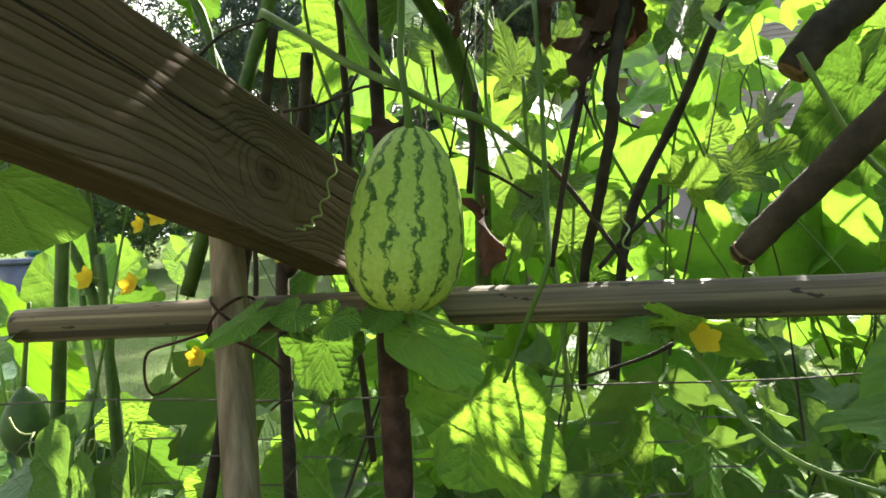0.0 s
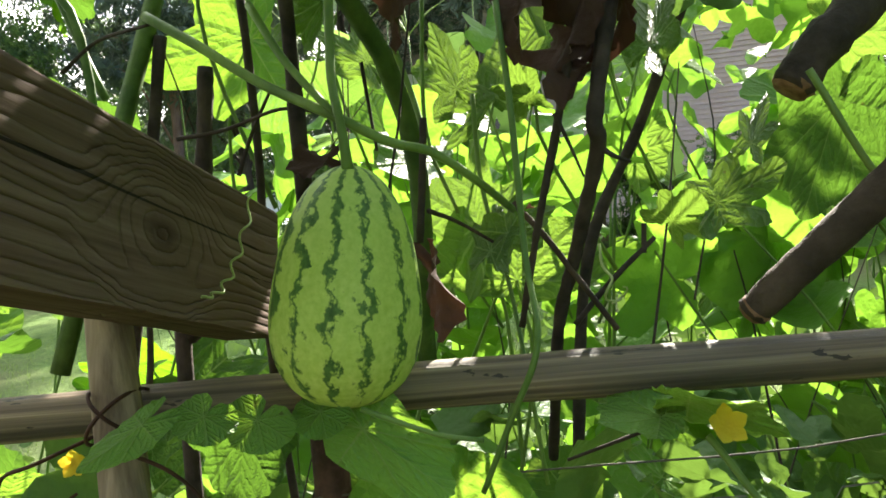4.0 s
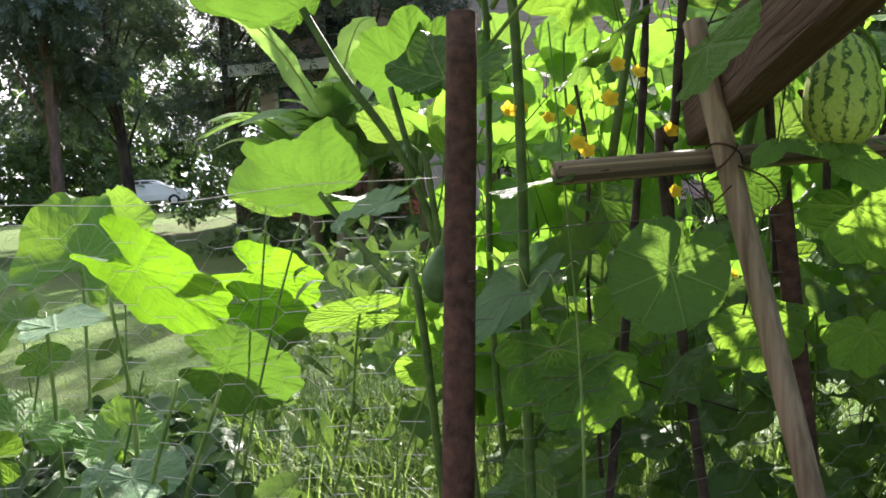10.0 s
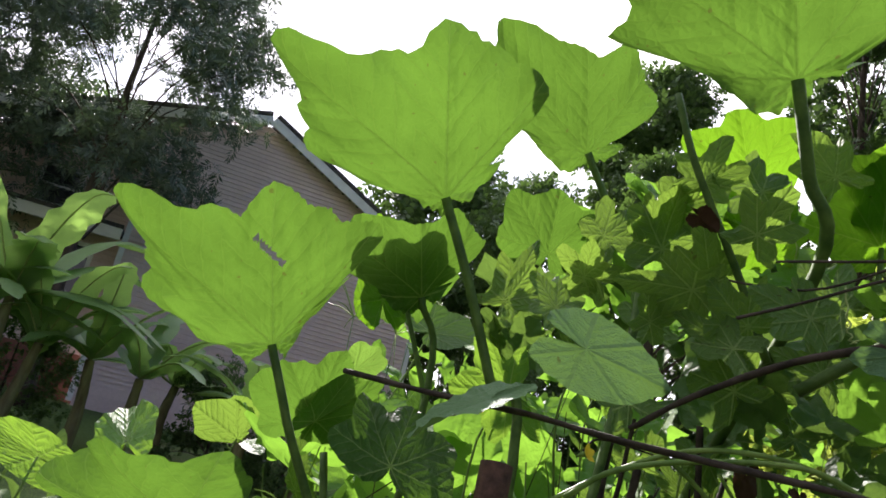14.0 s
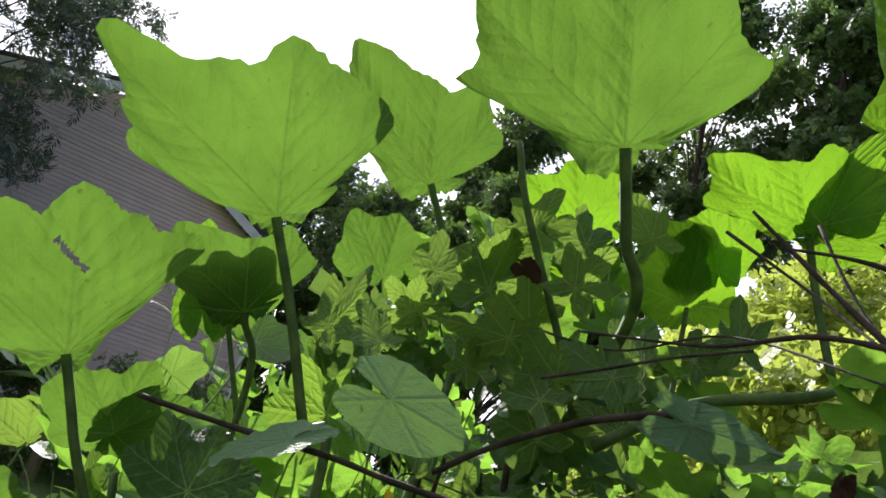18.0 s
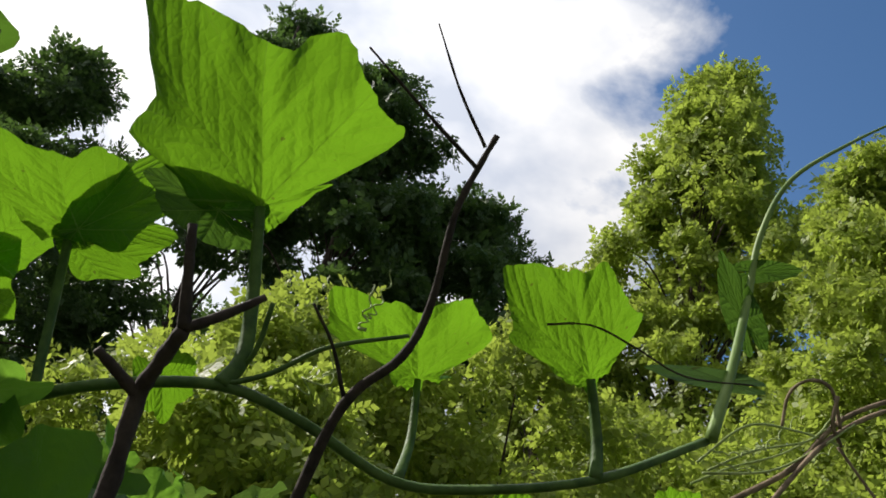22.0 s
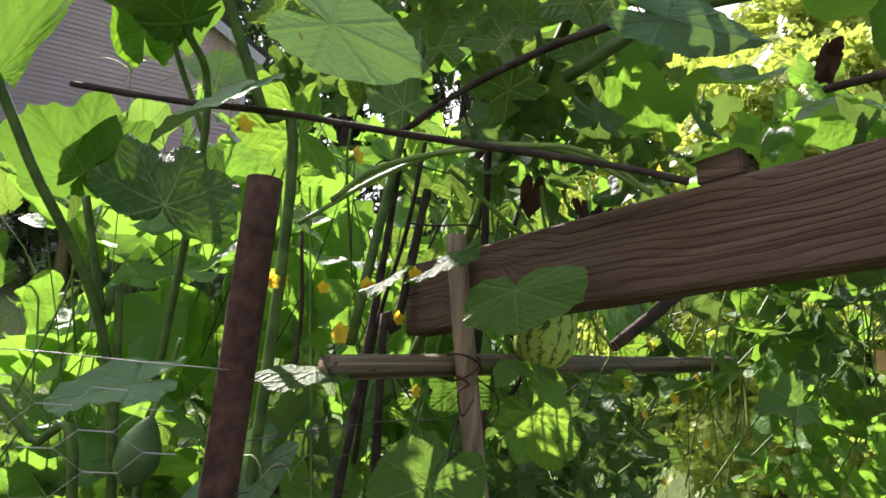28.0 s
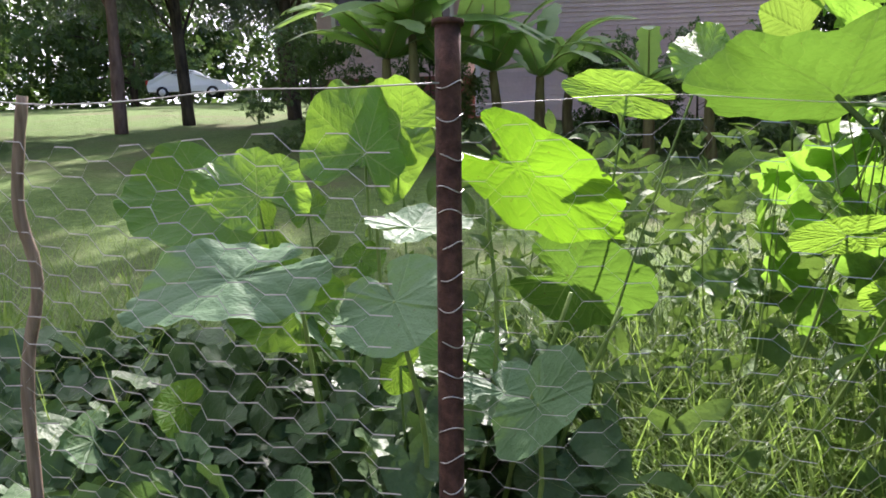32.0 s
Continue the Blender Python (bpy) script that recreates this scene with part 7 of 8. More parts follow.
tube('limb', [(-0.056, -0.670, 1.806), (-0.065, -0.656, 1.847), (-0.058, -0.634, 1.855), (-0.039, -0.620, 1.841), (-0.021, -0.620, 1.804)], 0.0022, 0.0019, M_ROOT, root_branch, lump=0.2, seed=63)
tube('limb', [(-0.047, -0.672, 1.788), (-0.041, -0.707, 1.753), (-0.040, -0.748, 1.706)], 0.0019, 0.0014, M_ROOT, root_branch, lump=0.2, seed=64)
tube('limb', [(-0.048, -0.675, 1.789), (-0.058, -0.660, 1.809), (-0.072, -0.659, 1.838)], 0.0025, 0.0025, M_ROOT, root_branch, lump=0.2, seed=65)
tube('tendril', [(-0.067, -0.504, 1.724), (-0.072, -0.555, 1.776), (-0.058, -0.620, 1.790), (-0.048, -0.678, 1.790)], 0.0016, 0.0012, M_TENDRIL, root_branch, seg=6)
tube('tendril', [(-0.063, -0.512, 1.715), (-0.054, -0.590, 1.739), (-0.054, -0.648, 1.781), (-0.061, -0.684, 1.814)], 0.0016, 0.0012, M_TENDRIL, root_branch, seg=6)
tube('tendril', [(-0.065, -0.517, 1.719), (-0.061, -0.568, 1.754), (-0.055, -0.634, 1.784), (-0.060, -0.658, 1.815)], 0.0016, 0.0012, M_TENDRIL, root_branch, seg=6)
tube('tendril', [(-0.056, -0.503, 1.703), (-0.050, -0.548, 1.733), (-0.045, -0.607, 1.764), (-0.054, -0.655, 1.802)], 0.0016, 0.0012, M_TENDRIL, root_branch, seg=6)
tube('thin_stem', [(-0.173, -0.305, 1.786), (-0.169, -0.349, 1.799), (-0.156, -0.400, 1.793), (-0.123, -0.465, 1.791), (-0.092, -0.552, 1.815)], 0.0013, 0.0009, M_TWIG, root_branch, seg=6)

# shrivelled brown leaves hanging over the pole
dry_leaves = thing('dry_leaf_cluster', (0.116, 0.475, 1.376), 'cluster of dark shrivelled dead leaves', 'dead leaves')
leaf_on(dry_leaves, (0.094, 0.479, 1.399), (-0.010, -0.017, -0.037), (-0.007, 0.016, 0.007), 'heart', M_DRY, 500, wave=0.22, nth=40, rings=6, name='dead_leaf')
leaf_on(dry_leaves, (0.125, 0.463, 1.393), (-0.008, 0.003, -0.037), (-0.006, 0.016, 0.008), 'heart', M_DRY, 501, wave=0.22, nth=40, rings=6, name='dead_leaf')
leaf_on(dry_leaves, (0.116, 0.476, 1.368), (-0.012, 0.023, -0.003), (0.001, 0.015, 0.014), 'heart', M_DRY, 502, wave=0.22, nth=40, rings=6, name='dead_leaf')
leaf_on(dry_leaves, (0.127, 0.474, 1.358), (-0.025, -0.015, -0.018), (0.000, 0.015, 0.011), 'heart', M_DRY, 503, wave=0.22, nth=40, rings=6, name='dead_leaf')
leaf_on(dry_leaves, (0.035, 0.529, 1.421), (-0.002, 0.001, -0.034), (-0.009, 0.017, 0.006), 'heart', M_DRY, 504, wave=0.22, nth=40, rings=6, name='dead_leaf')
leaf_on(dry_leaves, (0.145, 0.459, 1.389), (0.006, 0.020, -0.023), (-0.001, 0.015, 0.006), 'heart', M_DRY, 505, wave=0.22, nth=40, rings=6, name='dead_leaf')
leaf_on(dry_leaves, (0.047, 0.553, 1.249), (0.005, -0.020, -0.036), (-0.007, 0.017, -0.002), 'heart', M_DRY, 506, wave=0.22, nth=40, rings=6, name='dead_leaf')
leaf_on(dry_leaves, (-0.016, 0.522, 1.320), (-0.019, 0.003, -0.002), (-0.001, 0.015, 0.011), 'heart', M_DRY, 507, wave=0.22, nth=40, rings=6, name='dead_leaf')
leaf_on(dry_leaves, (0.123, 0.484, 1.392), (0.025, 0.016, -0.020), (-0.002, 0.016, -0.000), 'heart', M_DRY, 508, wave=0.22, nth=40, rings=6, name='dead_leaf')
dry_leaf_b = thing('dry_leaf_cluster', (-0.450, 0.080, 1.508), 'red-brown shrivelled leaf on a thin twig', 'dead leaves')
leaf_on(dry_leaf_b, (-0.455, 0.079, 1.521), (0.017, 0.006, -0.017), (0.007, 0.007, 0.003), 'heart', M_DRY, 520, wave=0.22, nth=40, rings=6, name='dead_leaf')
leaf_on(dry_leaf_b, (-0.430, 0.082, 1.508), (0.011, 0.012, -0.012), (0.007, 0.007, 0.005), 'heart', M_DRY, 521, wave=0.22, nth=40, rings=6, name='dead_leaf')
leaf_on(dry_leaf_b, (-0.268, 0.140, 1.477), (0.015, 0.001, -0.018), (0.008, 0.011, 0.000), 'heart', M_DRY, 522, wave=0.22, nth=40, rings=6, name='dead_leaf')
leaf_on(dry_leaf_b, (-0.301, 0.453, 1.646), (0.020, -0.011, -0.003), (0.010, 0.012, -0.009), 'heart', M_DRY, 523, wave=0.22, nth=40, rings=6, name='dead_leaf')

# dark hanging gourd under the leaves
small_gourd = thing('small_gourd', (-0.397, 0.716, 1.073), 'dark green pear-shaped gourd hanging among leaves', 'gourd')
gourd_body(small_gourd, (-0.386, 0.709, 1.118), (-0.393, 0.725, 1.045))

# grass seed heads against the sky
seed_grass = thing('seed_grass', (0.113, 1.510, 0.000), 'tall grass with pale spreading seed heads', 'grass')
seed_head(seed_grass, (-0.037, 1.360, 1.620), 0)
seed_head(seed_grass, (0.117, 1.343, 1.668), 1)
seed_head(seed_grass, (0.163, 1.453, 1.640), 2)
seed_head(seed_grass, (0.286, 1.447, 1.728), 3)



# ---------- flowers ----------
def flower(at, facing, size):
    t = thing("yellow_flower", at, "small yellow open vine flower", "flower", group="vine flowers")
    n = unit(facing)
    a = unit(np.cross(n, (0.3, 0.2, 1.0)))
    b = np.cross(n, a)
    for k in range(5):
        th = 2 * math.pi * k / 5
        d = math.cos(th) * a + math.sin(th) * b
        side = -math.sin(th) * a + math.cos(th) * b
        v, f = lance_leaf(0.42, 4, -0.12)
        w = np.array(at) + size * (v[:, :1] * side + v[:, 1:2] * (d * 0.9 + n * 0.35) + v[:, 2:] * n)
        put("petal", mesh_from("petal", w, f), M_PETAL, t)
    v, f = tube_data([np.array(at) - n * size * 0.9, np.array(at) - n * size * 0.4, np.array(at)], size * 0.12, size * 0.3, 7)
    put("calyx", mesh_from("calyx", v, f), M_STEM, t, "green calyx")


rng = np.random.default_rng(21)
for fx, fy, fz in ((0.165, 0.422, 1.169), (0.364, 0.409, 1.139), (-0.211, 0.599, 1.268), (-0.117, 0.620, 1.232), (0.324, 0.442, 1.221), (0.356, 0.412, 1.010), (-0.366, 0.502, 1.383), (-0.243, 0.269, 1.392), (-0.240, 0.606, 1.211), (-0.218, 0.530, 1.284), (-0.322, 0.634, 1.264), (-0.302, 0.640, 1.266), (-0.265, 0.583, 1.219), (-0.262, 0.499, 1.286), (0.338, 0.370, 1.179), (0.301, 0.434, 1.113), (0.352, 0.352, 1.082), (0.025, 0.695, 1.041), (-0.355, 0.665, 1.418), (-0.241, 0.635, 1.262), (-0.478, 0.544, 0.806), (-0.171, 0.545, 1.158), (-0.188, 0.792, 1.274), (-0.189, 0.725, 1.109)):
    flower((fx, fy, fz), (-0.5 + rng.random() * 0.6, -0.8, 0.1 + 0.5 * rng.random()), 0.0085 + 0.004 * rng.random())


# ---------- tendrils ----------
def tendril(parent, a, b, turns, r, seed=0):
    A, B = np.array(a), np.array(b)
    d = unit(B - A)
    e = unit(np.cross(d, (0.2, 0.3, 1)))
    g = np.cross(d, e)
    pts = []
    n = int(turns * 9)
    for i in range(n + 1):
        s = i / n
        w = r * min(1, 3 * s)
        th = turns * 6.283 * s
        pts.append(A + (B - A) * s + w * (math.cos(th) * e + math.sin(th) * g) + np.array((0, 0, -0.02 * math.sin(math.pi * s))))
    v, f = tube_data(pts, 0.0009, 0.0006, 5)
    return put("tendril", mesh_from("tendril", v, f), M_TENDRIL, parent)


tendril(gourd_vine, (-0.091, 0.507, 1.250), (-0.057, 0.520, 1.303), 6, 0.0022)
tendril(pumpkin_vine, (-0.163, -0.130, 1.752), (-0.185, -0.147, 1.794), 5, 0.0035)
tendril(pumpkin_vine, (-0.074, -0.515, 1.738), (-0.056, -0.621, 1.807), 7, 0.003)
tendril(pumpkin_vine, (-0.069, -0.521, 1.728), (-0.020, -0.688, 1.800), 8, 0.003)
tendril(pumpkin_vine, (-0.144, -0.087, 1.673), (-0.167, -0.118, 1.717), 2, 0.012)
tendril(watermelon_vine, (0.143, 0.515, 1.260), (0.151, 0.504, 1.233), 3, 0.004)
tendril(watermelon_vine, (-0.102, 0.445, 1.775), (-0.063, 0.446, 1.684), 1.5, 0.003)
tendril(gourd_vine, (-0.304, 0.305, 1.562), (-0.283, 0.301, 1.520), 6, 0.002)
tendril(watermelon_vine, (0.340, 0.410, 1.252), (0.451, 0.427, 1.319), 3, 0.01)
tendril(gourd_vine, (-0.357, 0.629, 1.103), (-0.269, 0.593, 1.083), 3, 0.01)
tendril(pumpkin_vine, (-0.186, -0.133, 1.775), (-0.176, -0.133, 1.734), 5, 0.004)


# ---------- thickets of vine leaves ----------
LEAF_A = [flat_leaf(k, 28, 0.16, 0.12, s, 0.14) for s, k in enumerate(("pumpkin", "block", "square", "melon", "big", "heart", "melon"))]

MELON_A = [flat_leaf(k, 30, 0.12, 0.14, 20 + s, 0.16) for s, k in enumerate(("melon", "melon", "pumpkin", "melon", "big"))]


def thicket(name, label, n, sample, size, mat, seed, templates=LEAF_A, up=0.5, category="foliage"):
    """Loose mass of leaves, each held at its own slant."""
    rng = np.random.default_rng(seed)
    places = []
    while len(places) < n:
        p = sample(rng)
        if p is None:
            continue
        nrm = unit(rng.normal(0, 0.6, 3) + np.array((0, -0.25, up)))
        tip = rng.normal(0, 1, 3) + np.array((0, 0, -0.35))
        tip = tip - nrm * np.dot(tip, nrm)
        places.append((p, tip, nrm, size[0] + (size[1] - size[0]) * rng.random() ** 1.5))
    ob = batch(name, templates, places, mat)
    return tagged(ob, label, category, kind="stuff")


def stems(name, label, n, sample, seed, mat, r=(0.0015, 0.003), h=(0.3, 0.9)):
    """Many thin leaning stalks as one loose mass."""
    rng = np.random.default_rng(seed)
    V, F = [], []
    for i in range(n):
        p = sample(rng)
        if p is None:
            continue
        p = np.array(p)
        g = np.array((p[0] + rng.normal(0, 0.12), p[1] + rng.normal(0, 0.12), max(0.0, p[2] - (h[0] + (h[1] - h[0]) * rng.random()))))
        mid = (p + g) / 2 + rng.normal(0, 0.03, 3)
        v, f = tube_data(spline([g, mid, p], 4), r[1], r[0], 5, flat_end=False)
        k = len(V)
        V += list(v)
        F += [tuple(q + k for q in face) for face in f]
    ob = put(name, mesh_from(name, V, F), mat)
    return tagged(ob, label, "stems", kind="stuff")


def zone(x0, x1, y0, y1, z0, z1, slope=0.0):
    def s(rng):
        x, y = x0 + (x1 - x0) * rng.random(), y0 + (y1 - y0) * rng.random()
        z = z0 + (z1 - z0) * rng.random() ** 0.8
        return (x, y, z + slope * (y - y0))
    return s


thicket("vine_thicket", "dense sunlit vine leaves behind the netting", 300, zone(-0.22, 1.45, 0.90, 1.6, 0.75, 1.42), (0.055, 0.120), M_THICK, 31)
# lower half of the mass uses the darkened leaf colour in place of shade
thicket("vine_thicket", "melon foliage low behind the netting, coloured dark for the shade there", 420, zone(-0.28, 1.45, 0.72, 1.6, 0.10, 0.95), (0.040, 0.090), M_SHADED_MASS, 30, MELON_A)
thicket("vine_thicket", "spray of vine leaves above the board", 20, zone(-0.02, 0.32, 0.45, 0.95, 1.70, 1.92), (0.055, 0.100), M_THICK, 29)
thicket("vine_thicket", "shaded vine leaves low on the netting", 330, zone(-0.30, 1.1, 0.60, 0.85, 0.15, 1.10), (0.030, 0.070), M_SHADED_MASS, 32, MELON_A)
thicket("vine_thicket", "leafy vines above the trellis", 95, zone(0.1, 1.4, 0.85, 1.5, 1.42, 1.85), (0.045, 0.090), M_THICK, 33, MELON_A)
thicket("vine_thicket", "vine leaves beyond the sloping board", 1400, zone(0.42, 1.9, -1.0, 0.38, 0.2, 1.17), (0.025, 0.06), M_THICK, 34)
thicket("vine_thicket", "shaded leaves under the pole", 160, zone(0.12, 0.5, 0.40, 0.56, 0.5, 1.12), (0.02, 0.045), M_SHADED_MASS, 37, MELON_A)
thicket("vine_thicket", "tangled vine leaves on the shaded side of the board", 190, zone(0.42, 1.15, -0.20, 0.50, 1.12, 1.66), (0.040, 0.080), M_SHADED_MASS, 38, MELON_A)
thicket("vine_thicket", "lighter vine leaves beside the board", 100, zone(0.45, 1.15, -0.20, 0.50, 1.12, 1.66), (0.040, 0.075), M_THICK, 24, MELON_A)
thicket("vine_thicket", "knot of vine leaves over the end of the board", 34, zone(0.0, 0.14, 0.78, 1.02, 1.585, 1.74), (0.035, 0.065), M_SHADED_MASS, 28, MELON_A)
thicket("vine_thicket", "shaded melon leaves tangled over the pole", 60, zone(-0.10, 0.36, 0.36, 0.66, 1.43, 1.62), (0.035, 0.070), M_SHADED_MASS, 27, MELON_A)
thicket("vine_thicket", "shaded vine leaves tangled over the board", 38, zone(-0.24, 0.18, -0.02, 0.32, 1.40, 1.60), (0.035, 0.070), M_THICK, 26, MELON_A)
thicket("vine_thicket", "sunlit vine leaves at the back of the bed", 20, zone(0.60, 1.12, 1.60, 2.10, 1.50, 1.80), (0.060, 0.110), M_THICK, 25)
stems("vine_stems", "pale vine stalks woven above the board", 90, zone(0.50, 1.2, 0.0, 0.55, 1.2, 1.6), 39, M_STEM, (0.001, 0.0024), (0.15, 0.5))
stems("vine_stems", "tangle of pale green vine stalks", 90, zone(-0.25, 1.5, 0.66, 1.8, 0.6, 1.7), 35, M_STEM, (0.001, 0.0022))
stems("dry_stems", "tangle of thin dark dry stalks", 60, zone(-0.25, 1.2, 0.56, 1.2, 0.6, 1.6), 36, M_TWIG, (0.0006, 0.0014), (0.2, 0.6))

# weeds between the netting and the lawn
LANCE = [lance_leaf(0.16, 4, 0.3), lance_leaf(0.24, 4, 0.2), lance_leaf(0.10, 5, 0.5)]


def weed_zone(x0, x1, y0, y1, h, p):
    def s(r):
        x, y = x0 + (x1 - x0) * r.random(), y0 + (y1 - y0) * r.random()
        return (x, y, ground_z(x, y) + h * r.random() ** p)
    return s


thicket("weeds", "rank green weeds with narrow leaves", 1200, weed_zone(-0.9, 1.5, 1.15, 2.9, 0.75, 1.2), (0.045, 0.12), M_WEED, 41, LANCE, 0.4)
thicket("weeds", "low leafy weeds along the netting", 1000, weed_zone(-2.3, 0.0, 1.25, 2.4, 0.48, 1.3), (0.022, 0.055), M_WEED, 42, LANCE + LEAF_A[5:6], 0.6)
COVER = [flat_leaf("heart", 16, 0.05, 0.16, s, 0.1) for s in range(3)]
thicket("ground_cover", "heart-leaved creeper coloured dark for the shade under the squash plant", 2900, weed_zone(-1.90, -0.62, 1.28, 2.10, 0.68, 0.7), (0.028, 0.062), M_COVER, 45, COVER, 1.0)
thicket("tall_weeds", "tall weeds with narrow pale leaves beside the lawn", 1500, weed_zone(-0.45, 1.7, 1.6, 3.2, 1.05, 0.9), (0.06, 0.15), M_WEED, 43, LANCE, 0.3)
stems("weed_stems", "thin upright weed stalks", 120, lambda r: (lambda x, y: (x, y, ground_z(x, y) + 0.5 + 0.65 * r.random()))(-0.5 + 1.9 * r.random(), 1.3 + 1.8 * r.random()), 44, M_STEM, (0.0008, 0.0018), (0.4, 1.0))


def grass(name, label, n, sample, h, w, seed):
    rng = np.random.default_rng(seed)
    V, F = [], []
    for i in range(n):
        x, y = sample(rng)
        z = ground_z(x, y) - 0.01
        a = rng.random() * 6.283
        d = np.array((math.cos(a), math.sin(a), 0))
        s = np.array((-math.sin(a), math.cos(a), 0))
        H = h[0] + (h[1] - h[0]) * rng.random()
        bend = 0.25 + 0.7 * rng.random()
        k = len(V)
        for q in range(5):
            t = q / 4
            c = np.array((x, y, z)) + d * H * bend * t * t + np.array((0, 0, H * (t - 0.35 * bend * t * t)))
            ww = w * (1 - t) ** 0.7
            V += [c - s * ww, c + s * ww]
        F += [(k + 2 * q, k + 2 * q + 1, k + 2 * q + 3, k + 2 * q + 2) for q in range(4)]
    ob = put(name, mesh_from(name, V, F), M_GRASS)
    return tagged(ob, label, "grass", kind="stuff")


grass("lawn_grass", "short mown lawn grass", 14000, lambda r: (-3.5 + 7.5 * r.random(), 2.2 + 6.5 * r.random() ** 1.6), (0.04, 0.09), 0.003, 51)
grass("long_grass", "long arching grass along the netting", 8200, lambda r: ((-2.7 + 1.1 * r.random(), 1.25 + 1.6 * r.random()) if r.random() < 0.42 else (-0.55 + 1.5 * r.random(), 1.0 + 1.5 * r.random() ** 1.4)), (0.32, 0.85), 0.0052, 52)
grass("tall_grass", "tall pale grass at the edge of the lawn", 3000, lambda r: (-2.6 + 1.2 * r.random(), 1.75 + 1.2 * r.random()), (0.45, 0.95), 0.0055, 54)
grass("bed_grass", "coarse grass at the foot of the netting", 520, lambda r: (-0.75 + 1.0 * r.random(), 0.80 + 0.5 * r.random()), (0.25, 0.60), 0.0055, 53)


# ---------- trees ----------
def tree(name, at, height, spread, trunk_r, label, leaf_mat, bark, n, seed, leaf=(0.10, 0.2), crown0=0.3, group="", templates=None, clumps=26, shape=1.0, cone=False, tuft=(0.30, 0.22)):
    """A tapered trunk, limbs that end in clumps of small leaves, and an uneven crown."""
    rng = np.random.default_rng(seed)
    t = thing(name, at, label, "tree", group)
    A = np.array(at, dtype=float)
    top = A + np.array((rng.normal(0, 0.03) * height, rng.normal(0, 0.03) * height, height * 0.95))
    tube("trunk", [A - (0, 0, 0.3), A * 0.6 + top * 0.4 + rng.normal(0, 0.03, 3) * height * 0.3, top], trunk_r, trunk_r * 0.15, bark, t, seg=10, lump=0.15, seed=seed)
    V, F, places = [], [], []
    for c in range(clumps):
        s = crown0 + (1 - crown0) * (c + rng.random()) / clumps
        a = rng.random() * 6.283
        reach = spread * (math.sin(math.pi * min(0.98, (s - crown0) / (1.02 - crown0) * 0.80 + 0.18)) ** shape) * (0.45 + 0.65 * rng.random())
        if cone:
            reach = spread * (0.06 + 0.95 * (1 - (s - crown0) / (1 - crown0)) ** 0.75) * (0.35 + 0.75 * rng.random())
        st = A + (top - A) * max(0.15, s - 0.12)
        c0 = np.array((A[0] + math.cos(a) * reach, A[1] + math.sin(a) * reach, A[2] + height * s))
        v, f = tube_data(spline([st, (st + c0) / 2 + (0, 0, 0.05 * height), c0], 4), trunk_r * 0.32 * (1.1 - s), trunk_r * 0.05, 5, flat_end=False)
        k = len(V)
        V += list(v)
        F += [tuple(q + k for q in face) for face in f]
        rad = spread * (tuft[0] + tuft[1] * rng.random())
        for i in range(n // clumps):
            q = rng.normal(0, 1, 3)
            q = q / (np.linalg.norm(q) + 1e-9) * rad * rng.random() ** 0.45
            q[2] *= 0.62
            places.append((c0 + q, rng.normal(0, 1, 3) + np.array((0, 0, -0.4)), unit(rng.normal(0, 0.7, 3) + np.array((0, 0, 0.7))), leaf[0] + (leaf[1] - leaf[0]) * rng.random()))
    tagged(put("branchwork", mesh_from("branchwork", V, F), bark, t), kind="stuff")
    tagged(batch("crown", templates or SPRIG, places, leaf_mat, t), kind="stuff")
    return t


def sprig(k, w, seed):
    """A twig end with k small leaves."""
    rng = np.random.default_rng(seed)
    V, F = [], []
    for i in range(k):
        s = i / max(1, k - 1)
        side = 1 if i % 2 else -1
        d = unit((side * (0.9 - 0.5 * s), 0.5 + 0.6 * s, rng.normal(0, 0.25)))
        b = unit(np.cross(d, (0, 0, 1)))
        o = np.array((0, s * 0.7, 0))
        L = 0.38 * (0.7 + 0.5 * rng.random())
        q = len(V)
        V += [o, o + d * L * 0.5 + b * L * w, o + d * L, o + d * L * 0.5 - b * L * w]
        F += [(q, q + 1, q + 2, q + 3)]
    return np.array(V), F


SPRIG = [sprig(7, 0.30, s) for s in range(4)]
NEEDLE = [sprig(11, 0.13, s) for s in range(4)]


def ground_at(x, y):
    return (x, y, ground_z(x, y))


# conifers and broadleaf trees round the lawn
tree("conifer", ground_at(-2.9, 17.0), 12, 2.6, 0.14, "tall pine with a pinkish bare trunk and dark drooping boughs", M_NEEDLE, M_PINKBARK, 3900, 61, (0.35, 0.6), 0.28, "lawn conifers", NEEDLE, 30)
tree("conifer", ground_at(-1.6, 19.0), 13, 3.0, 0.16, "dark conifer at the edge of the lawn", M_NEEDLE, M_BARK, 4200, 62, (0.35, 0.6), 0.2, "lawn conifers", NEEDLE, 30)
tree("conifer", ground_at(1.0, 20.5), 14, 3.4, 0.2, "dark conifer beside the house", M_NEEDLE, M_BARK, 4800, 63, (0.4, 0.65), 0.22, "lawn conifers", NEEDLE, 32)
tree("conifer", ground_at(3.6, 15.6), 11.5, 2.8, 0.15, "grey-green cedar reaching across the house front", M_NEEDLE, M_BARK, 3900, 64, (0.3, 0.55), 0.42, "lawn conifers", NEEDLE, 30)
tree("garden_tree", ground_at(-6.5, 15.5), 5.0, 2.6, 0.10, "rounded grey-green garden tree", M_TREE, M_BARK, 3900, 65, (0.2, 0.35), 0.12, "lawn trees", None, 26)
tree("garden_tree", ground_at(-9.5, 19), 7.0, 3.2, 0.12, "leafy garden tree behind the netting", M_TREE, M_BARK, 3600, 66, (0.25, 0.4), 0.12, "lawn trees", None, 26)
